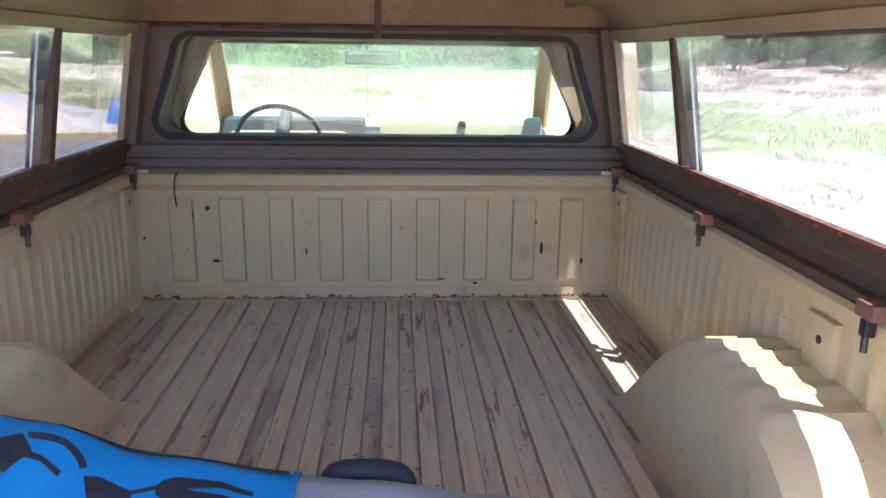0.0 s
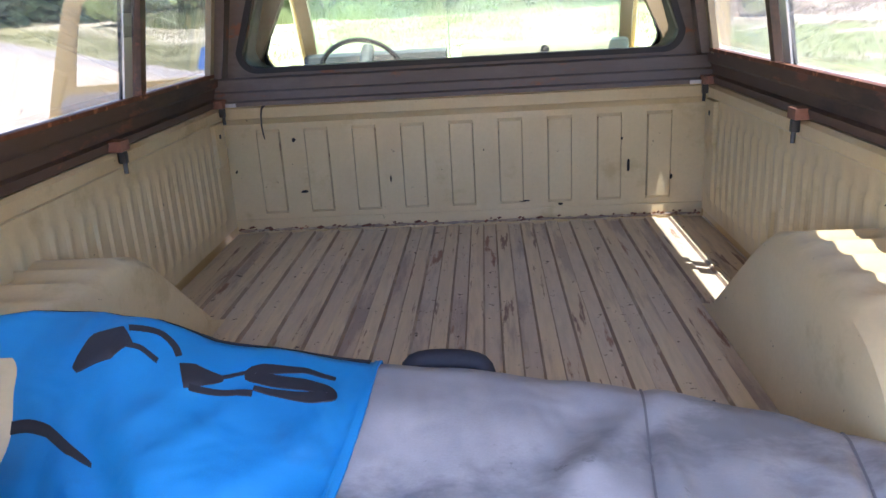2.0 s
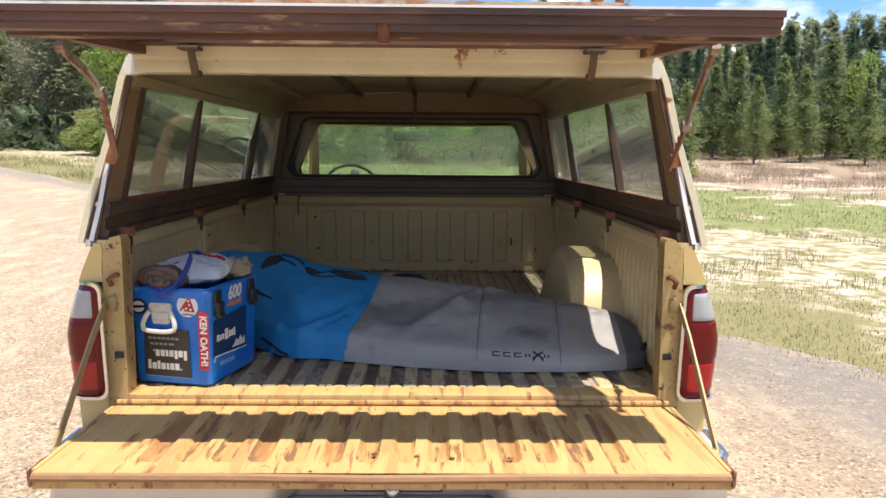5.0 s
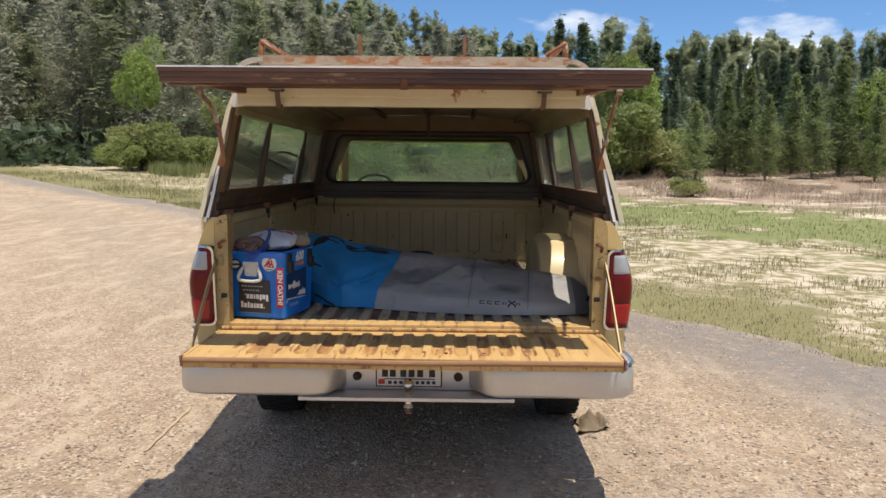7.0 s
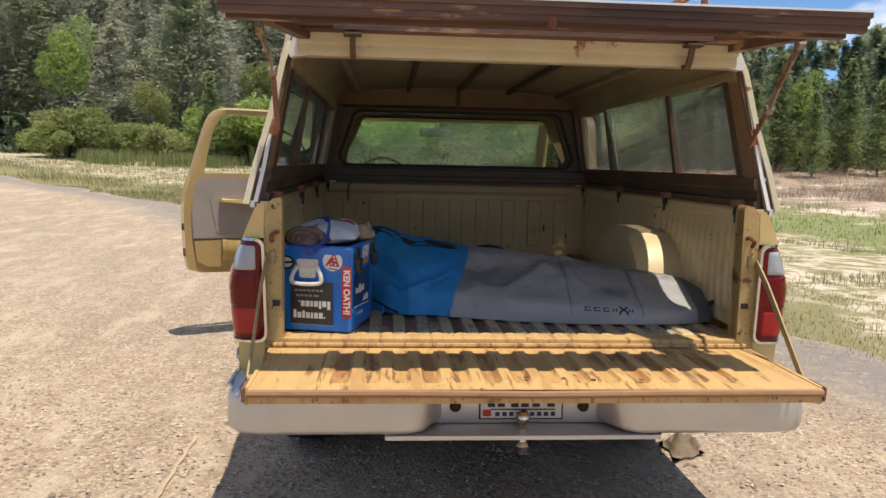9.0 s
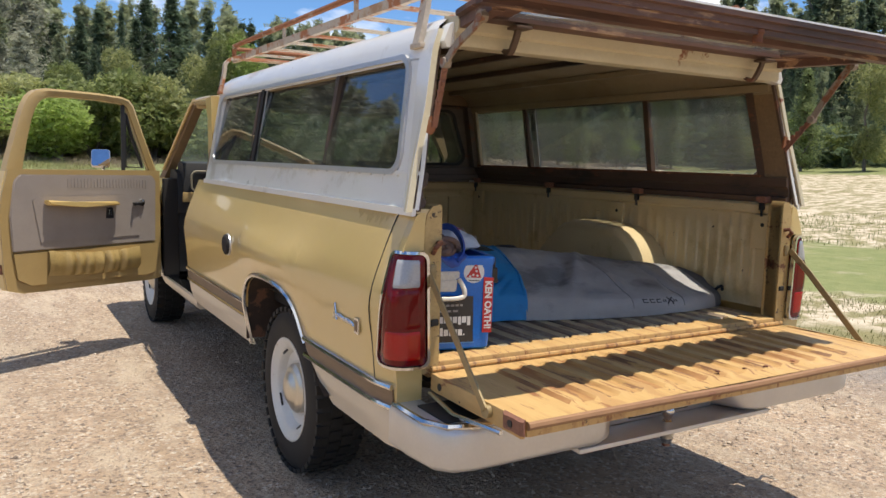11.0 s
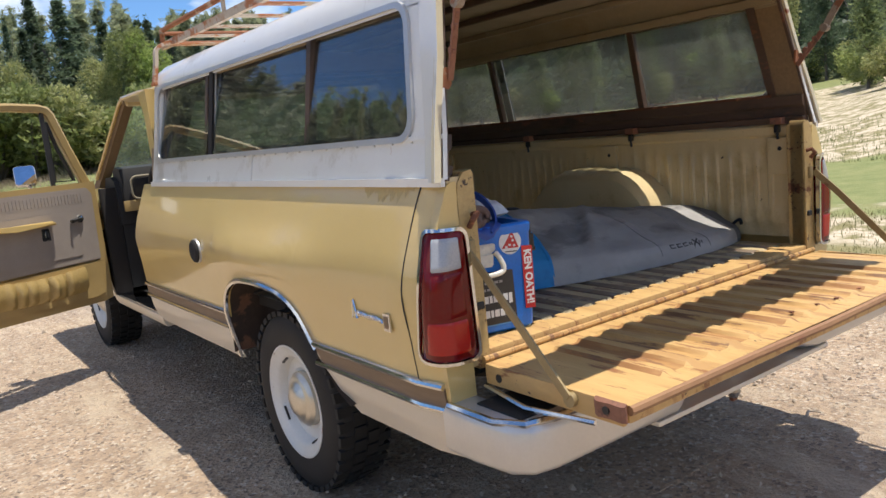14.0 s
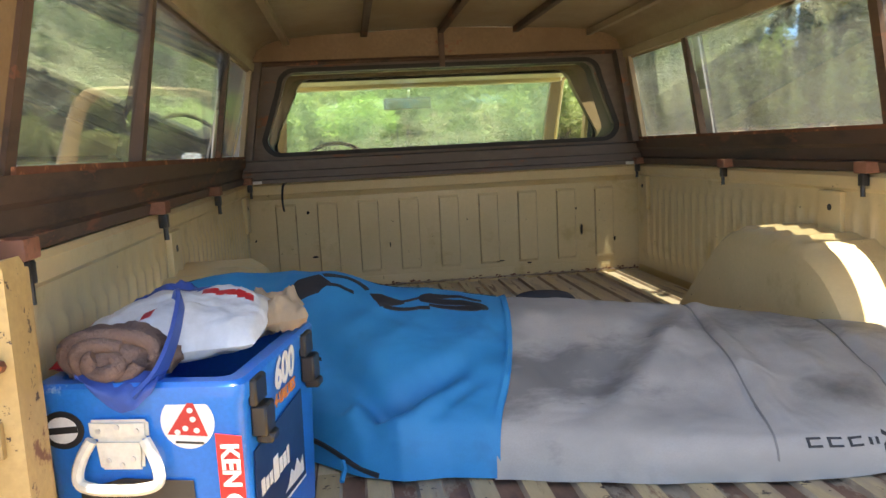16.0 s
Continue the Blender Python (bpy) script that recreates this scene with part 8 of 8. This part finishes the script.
def polar(az, r):
    return r * math.sin(radians(az)), r * math.cos(radians(az))


def build_grass(name, count, region, hmin, hmax, cols, width, label, bend=0.5, clump=1):
    verts, faces = [], []
    made = 0
    tries = 0
    while made < count and tries < count * 30:
        tries += 1
        x, y, ok = region()
        if not ok:
            continue
        z = land(x, y) - 0.03
        for c in range(clump):
            h = rng.uniform(hmin, hmax)
            a = rng.uniform(0, 6.28)
            lx, ly = math.cos(a), math.sin(a)
            b = h * bend * rng.uniform(0.2, 1.0)
            w = width * rng.uniform(0.6, 1.2)
            px, py = x + rng.normal(0, 0.06 * clump ** 0.5), y + rng.normal(0, 0.06 * clump ** 0.5)
            o = len(verts)
            verts += [(px - ly * w, py + lx * w, z), (px + ly * w, py - lx * w, z),
                      (px + lx * b * 0.35 - ly * w * 0.7, py + ly * b * 0.35 + lx * w * 0.7, z + h * 0.6), (px + lx * b * 0.35 + ly * w * 0.7, py + ly * b * 0.35 - lx * w * 0.7, z + h * 0.6),
                      (px + lx * b, py + ly * b, z + h)]
            faces += [(o, o + 1, o + 3, o + 2), (o + 2, o + 3, o + 4)]
        made += 1
    merge_ob(name, verts, faces, leaf_mat(name + "_leaf", *cols, trans=0.3), label, "grass")


def strip_region(d0, d1, ymin, ymax, thr=-1.0, sc=0.8, bank=True):
    def f():
        while True:
            y = rng.uniform(ymin, ymax)
            x = rng.uniform(-34, 34)
            d = edge_distance(x, y)
            if d0 < d < d1 and (bank or math.degrees(math.atan2(x, y)) < 44):
                break
        return x, y, noise.noise((x * sc, y * sc, 21.0)) > thr
    return f


build_grass("edge_grass", 11000, strip_region(-0.45, 2.6, -3, 24, thr=-0.2, sc=1.6), 0.02, 0.065, ((0.11, 0.125, 0.04), (0.28, 0.24, 0.11)), 0.0035, "short olive grass along the gravel's edge", 0.8, 4)
build_grass("sand_grass", 3600, strip_region(2.6, 10, -3, 26, thr=0.08, sc=0.7, bank=False), 0.03, 0.13, ((0.12, 0.135, 0.04), (0.28, 0.25, 0.11)), 0.004, "sparse grass tufts on pale sand", 0.7, 5)
build_grass("green_belt_grass", 5500, strip_region(9, 16, -3, 34, thr=-0.5), 0.04, 0.13, ((0.12, 0.155, 0.045), (0.24, 0.25, 0.09)), 0.006, "greener grass belt behind the sand", 0.6, 4)
build_grass("dry_weeds", 9500, strip_region(16, 44, -6, 60, thr=-0.05, sc=0.35, bank=False), 0.08, 0.42, ((0.22, 0.165, 0.12), (0.36, 0.285, 0.20)), 0.005, "brown dry weeds before the bushes", 1.1, 9)


# ---- trees ----
bark = surface("grey_bark", (0.13, 0.115, 0.10), (0.21, 0.185, 0.16), 0.9, 0, 3, 30, 0.5, 0.01)
needle_mats = [leaf_mat("casuarina_dark", (0.095, 0.138, 0.080), (0.150, 0.200, 0.115), 0.55, wispy=0.35),
               leaf_mat("casuarina_olive", (0.265, 0.300, 0.170), (0.385, 0.41, 0.245), 0.62, wispy=0.4),
               leaf_mat("casuarina_grey", (0.315, 0.325, 0.240), (0.435, 0.435, 0.33), 0.62, wispy=0.4)]
sapling_green = leaf_mat("sapling_green", (0.19, 0.24, 0.10), (0.29, 0.34, 0.15), 0.6, wispy=0.4)
broad_mats = [leaf_mat("bush_green", (0.23, 0.32, 0.075), (0.46, 0.56, 0.18), 0.58, wispy=0.4, grain=15), leaf_mat("bush_dark", (0.17, 0.22, 0.07), (0.38, 0.42, 0.16), 0.58, wispy=0.4, grain=15),
              leaf_mat("bush_olive", (0.23, 0.265, 0.095), (0.49, 0.49, 0.22), 0.58, wispy=0.4, grain=15)]


def leaf_cards(centres, size, droop, rnd, aspect=0.28):
    """Small slips round given points, a triangle each."""
    n = len(centres)
    d = rnd.normal(size=(n, 3))
    d[:, 2] = d[:, 2] * 0.5 - droop
    d /= np.linalg.norm(d, axis=1)[:, None]
    s = np.cross(d, rnd.normal(size=(n, 3)))
    s /= np.linalg.norm(s, axis=1)[:, None] + 1e-9
    L = size * rnd.uniform(0.5, 1.3, (n, 1))
    W = L * aspect
    a = centres - d * L / 2
    c = centres + d * L / 2
    verts = np.stack([a, c + s * W, c - s * W * rnd.uniform(0.2, 1.0, (n, 1))], 1).reshape(-1, 3)
    faces = [(3 * i, 3 * i + 1, 3 * i + 2) for i in range(n)]
    return verts, faces


def conifer_points(h, spread, n, rnd, low=0.12, ragged=0.35, taper=0.8):
    """Points of a tall narrow crown made of drooping boughs."""
    pts = []
    boughs = int(n / 26)
    for _ in range(boughs):
        t = low + (1 - low) * rnd.random() ** 0.85
        r = spread * (1 - t) ** taper * (0.7 + 0.3 * min(1, (t - low) * 6)) * rnd.uniform(0.5, 1.2)
        a = rnd.uniform(0, 2 * np.pi)
        k = rnd.random((26, 1)) ** 0.7
        base = np.array([0, 0, h * t])
        tip = np.array([r * math.cos(a), r * math.sin(a), h * t + min(r * rnd.uniform(0.0, 0.8), h * (1.0 - t))])
        p = base + (tip - base) * k
        p[:, 2] -= 0.15 * r * k[:, 0] ** 2
        p += rnd.normal(0, ragged * 0.35, p.shape) * (0.4 + k) * (1.15 - t)
        pts.append(p)
    lead = np.column_stack([rnd.normal(0, 0.07, 30), rnd.normal(0, 0.07, 30), h * rnd.uniform(0.88, 1.06, 30)])
    return np.vstack(pts + [lead])


def bush_points(w, h, n, rnd):
    """Points over lobes of a rounded shrub."""
    pts = []
    lobes = 9
    for _ in range(lobes):
        a, r = rnd.uniform(0, 6.28), w * 0.6 * rnd.random() ** 0.6
        c = np.array([r * math.cos(a), r * math.sin(a), h * rnd.uniform(0.25, 0.72)])
        q = rnd.normal(size=(int(n / lobes), 3))
        q /= np.linalg.norm(q, axis=1)[:, None]
        q *= (w * rnd.uniform(0.28, 0.46)) * rnd.uniform(0.7, 1.08, (len(q), 1))
        q[:, 2] *= 0.8
        pts.append(c + q)
    p = np.vstack(pts)
    p[:, 2] = np.clip(p[:, 2], 0.05, None)
    return p


def trunk_mesh(bm, h, r, rnd, limbs=7, lean=0.0, top=0.9):
    pts = [(rnd.normal(0, 0.05) * i + lean * i * 0.1, rnd.normal(0, 0.05) * i, h * top * i / 6) for i in range(7)]
    tube(bm, pts, [r * (1.05 - i / 6.6) for i in range(7)], 6)
    for _ in range(limbs):
        t = rnd.uniform(0.2, 0.85)
        a = rnd.uniform(0, 6.28)
        L = h * 0.14 * (1.1 - t)
        k = int(t * 6)
        p = Vector(pts[k])
        tube(bm, [p, p + Vector((L * 0.6 * math.cos(a), L * 0.6 * math.sin(a), L * 0.35)), p + Vector((L * math.cos(a), L * math.sin(a), L * 0.8))], [r * 0.3, r * 0.2, r * 0.08], 4)
    return bm


def make_tree(kind, seed):
    """One tree or shrub at the origin, built with trunk and crown."""
    rnd = np.random.default_rng(seed)
    if kind == "casuarina":
        h = 10.0
        ob = thing("casuarina_tree", "tall dark casuarina tree at the wood's edge", "tree", group="trees along the wood's edge")
        part("trunk", trunk_mesh(bmesh.new(), h, 0.15, rnd, 10), bark, ob)
        v, f = leaf_cards(conifer_points(h, rnd.uniform(1.6, 2.3), 5200, rnd, 0.02 + 0.08 * rnd.random(), 0.75, 0.9 if seed % 3 == 0 else 0.5), 0.42, -0.05, rnd, 0.16)
        raw("crown", v.tolist(), f, needle_mats[seed % 3], ob)
    elif kind == "sapling":
        h = 4.0
        ob = thing("casuarina_sapling", "thin feathery casuarina sapling standing in weeds", "tree", group="saplings")
        part("trunk", trunk_mesh(bmesh.new(), h, 0.06, rnd, 8), bark, ob)
        v, f = leaf_cards(conifer_points(h, 0.95, 6000, rnd, 0.05, 0.3), 0.27, -0.25, rnd, 0.11)
        raw("crown", v.tolist(), f, sapling_green, ob)
    elif kind == "gum":
        h = 9.0
        ob = thing("broadleaf_tree", "leafy light green tree before dark woods", "tree", group="leafy trees")
        part("trunk", trunk_mesh(bmesh.new(), h, 0.16, rnd, 9, 0.3, 0.8), bark, ob)
        p = bush_points(2.6, 3.4, 4600, rnd)
        p[:, 2] = p[:, 2] * 1.7 + 2.8
        q = bush_points(2.2, 2.4, 3400, rnd)
        q[:, 2] += 0.6
        v, f = leaf_cards(np.vstack([p, q]), 0.34, 0.1, rnd, 0.32)
        raw("crown", v.tolist(), f, broad_mats[seed % 3], ob)
    else:
        ob = thing("shrub", "rounded green shrub at the foot of the woods", "shrub", group="shrubs")
        bm = bmesh.new()
        for _ in range(5):
            a = rnd.uniform(0, 6.28)
            tube(bm, [(0, 0, 0), (0.35 * math.cos(a), 0.35 * math.sin(a), 0.6), (0.8 * math.cos(a), 0.8 * math.sin(a), 1.3)], [0.05, 0.035, 0.012], 5)
        part("trunk", bm, bark, ob)
        v, f = leaf_cards(bush_points(1.7, 2.3, 4200, rnd), 0.24, -0.05, rnd, 0.30)
        raw("crown", v.tolist(), f, broad_mats[seed % 3], ob)
    return ob


def plant(src, x, y, s, sz=1.0, used=[]):
    m = Matrix.Translation((x, y, land(x, y) - 0.05)) @ Matrix.Rotation(rng.uniform(0, 6.28), 4, "Z")
    if src.name not in used:
        used.append(src.name)
        src.matrix_basis = m @ Matrix.Diagonal((s, s, s * sz, 1))
        return src
    c = copy_thing(src, Matrix())
    c.matrix_basis = m @ Matrix.Diagonal((s, s, s * sz, 1))
    return c


TOP = [(-180, 6), (-120, 6), (-80, 4.5), (-50, 4.5), (-42.5, 5.5), (-37, 15.5), (-15, 14.6), (-9, 12.4), (-2, 10.8), (2, 9.6), (5, 9.0), (8, 10.9), (12, 10.3), (19, 9.1), (29, 8.5), (40, 9.2), (48, 10.5), (56, 12.6), (70, 13.0), (100, 10), (140, 7), (180, 6)]


cas = [make_tree("casuarina", i) for i in range(6)]
k = 0
for r0, n_row, span in ((51, 56, (-44, 84)), (56, 66, (-46, 86)), (62, 84, (-48, 88)), (70, 116, (-50, 90))):
    for i in range(n_row):
        az = span[0] + (span[1] - span[0]) * (i + rng.uniform(-0.35, 0.35)) / (n_row - 1)
        if r0 < 60 and (2 < az < 30) and rng.random() < 0.35:
            continue
        r = r0 + rng.uniform(-3, 3)
        x, y = polar(az, r)
        top = 1.5 + r * math.tan(radians(interp(az, TOP))) - land(x, y)
        h = top * (rng.uniform(0.80, 1.08) if r0 == 70 else rng.uniform(0.38, 0.72) if r0 < 60 and az > 6 else rng.uniform(0.50, 0.98))
        s = max(0.45, h / 10.0)
        wide = rng.uniform(0.5, 0.85) if r0 == 62 and az > 0 else rng.uniform(1.05, 1.55) if r0 == 70 and az > 0 else rng.uniform(0.85, 1.45)
        pick = (1, 2, 4, 5, 2, 5)[k % 6] if az < 1 else (0, 3, 0, 3, 0, 4)[k % 6]
        plant(cas[pick], x, y, s * wide, h / (10.0 * s * wide))
        k += 1

# the woods behind and all round, as one mass
def far_woods():
    rnd = np.random.default_rng(5)
    V, F = [], []
    o = 0
    for i in range(560):
        az = rnd.uniform(-48, 90) if i < 380 else rnd.uniform(90, 312)
        seen = i < 380
        r = rnd.uniform(78, 112) if seen else rnd.uniform(50, 90)
        az = az - 360 if az > 180 else az
        x, y = polar(az, r)
        h = (1.5 + r * math.tan(radians(interp(az, TOP))) - land(x, y)) * rnd.uniform(0.84, 1.06)
        p = conifer_points(h, h * 0.23, 700 if seen else 300, rnd, 0.05, 0.8, 0.6)
        v, f = leaf_cards(p, 1.25, -0.05, rnd, 0.26)
        V.append(v + np.array([x, y, land(x, y)]))
        F.extend([tuple(j + o for j in q) for q in f])
        o += len(v)
    merge_ob("far_woods", np.vstack(V), F, needle_mats[1], "dense dark casuarina woods on the rise", "woods")


far_woods()


def understory():
    """Low dark growth that fills the wood's foot."""
    rnd = np.random.default_rng(15)
    n = 42000
    az, r = np.radians(rnd.uniform(-50, 90, n)), rnd.uniform(48, 74, n)
    x, y = r * np.sin(az), r * np.cos(az)
    h = 3.4 * rnd.random(n) ** 1.3
    z = np.array([land(a, b) for a, b in zip(x, y)]) + h * np.array([0.75 + 0.5 * noise.noise((a * 0.2, b * 0.2, 6.0)) for a, b in zip(x, y)])
    v, f = leaf_cards(np.column_stack([x, y, z]), 1.1, -0.1, rnd, 0.26)
    merge_ob("understory", v, f, needle_mats[0], "dark undergrowth at the foot of the woods", "undergrowth")


understory()


def reed_region():
    az, r = rng.uniform(-23, -3.5), rng.uniform(38, 45)
    x, y = polar(az, r)
    return x, y, noise.noise((x * 0.35, y * 0.35, 31.0)) > rng.uniform(-0.35, 0.35)


def meadow_region():
    x, y = polar(rng.uniform(-36, 3), rng.uniform(19, 40))
    return x, y, edge_distance(x, y) > 0.2 and noise.noise((x * 0.5, y * 0.5, 41.0)) > rng.uniform(-0.5, 0.3)


build_grass("meadow_grass", 5200, meadow_region, 0.05, 0.24, ((0.17, 0.18, 0.065), (0.38, 0.34, 0.16)), 0.007, "yellow-green grass between road and reeds", 0.7, 5)
build_grass("reeds", 2600, reed_region, 0.20, 0.80, ((0.19, 0.225, 0.075), (0.35, 0.37, 0.15)), 0.016, "tall olive reeds before the woods", 0.35, 7)
shrubs = [make_tree("shrub", 40 + i) for i in range(4)]
spots = []
for i in range(16):
    spots.append((-25 + 16 * (i + rng.uniform(-0.4, 0.4)) / 19, rng.uniform(42, 48), rng.uniform(0.6, 1.45)))
for i in range(26):
    spots.append((-9 + 24 * (i + rng.uniform(-0.4, 0.4)) / 25, rng.uniform(42, 49), rng.uniform(0.9, 1.6)))
for i in range(22):
    spots.append((16 + 70 * (i + rng.uniform(-0.4, 0.4)) / 21, rng.uniform(46, 52), rng.uniform(0.8, 1.5)))
for az, r, s in ((13.5, 40, 1.9), (15.5, 42, 1.7), (11.5, 41, 1.6), (17, 43, 1.3), (9, 42, 1.5), (68, 30, 0.9), (70, 33, 1.2), (66, 36, 1.0), (-5, 39, 1.8), (-2, 41, 2.0), (1, 38, 1.8), (3.5, 40, 2.1), (5.5, 39, 1.9), (7.5, 40, 2.0), (-8, 41, 1.8), (-11, 42, 1.7)):
    spots.append((az, r, s))
for j, (az, r, s) in enumerate(spots):
    x, y = polar(az, r)
    plant(shrubs[j % 4], x, y, s, rng.uniform(0.8, 1.15))
gums = [make_tree("gum", 60 + i) for i in range(3)]
for j, (az, r, s) in enumerate(((-23.6, 44, 0.80), (-10.5, 46, 0.72), (-18, 47, 0.55), (15, 46, 0.80), (13, 47, 0.85), (11, 48, 0.7), (30, 46, 0.6), (46, 47, 0.6), (60, 44, 0.7), (69, 43, 0.75), (2, 48, 0.62), (6, 47, 0.66))):
    x, y = polar(az, r)
    plant(gums[j % 3], x, y, s * 0.85, rng.uniform(1.15, 1.4))
saps = [make_tree("sapling", 80 + i) for i in range(2)]
for j, (az, r, s) in enumerate(((19.6, 29, 0.92), (24, 41, 1.1), (27, 43, 1.2), (31, 42, 1.1), (35, 44, 1.2), (40, 43, 1.1), (66, 34, 1.2), (21, 45, 1.3), (22.5, 44, 1.5), (25.5, 46, 1.4), (28.5, 45, 1.6), (30, 46, 1.3), (33, 45, 1.5), (37, 46, 1.4), (38.5, 45, 1.6), (43, 46, 1.4), (47, 45, 1.3), (51, 46, 1.5), (56, 45, 1.4), (-14, 43, 1.2))):
    x, y = polar(az, r)
    plant(saps[j % 2], x, y, s)
x, y = polar(19.4, 28.6)
plant(shrubs[1], x, y, 0.55, 0.7)
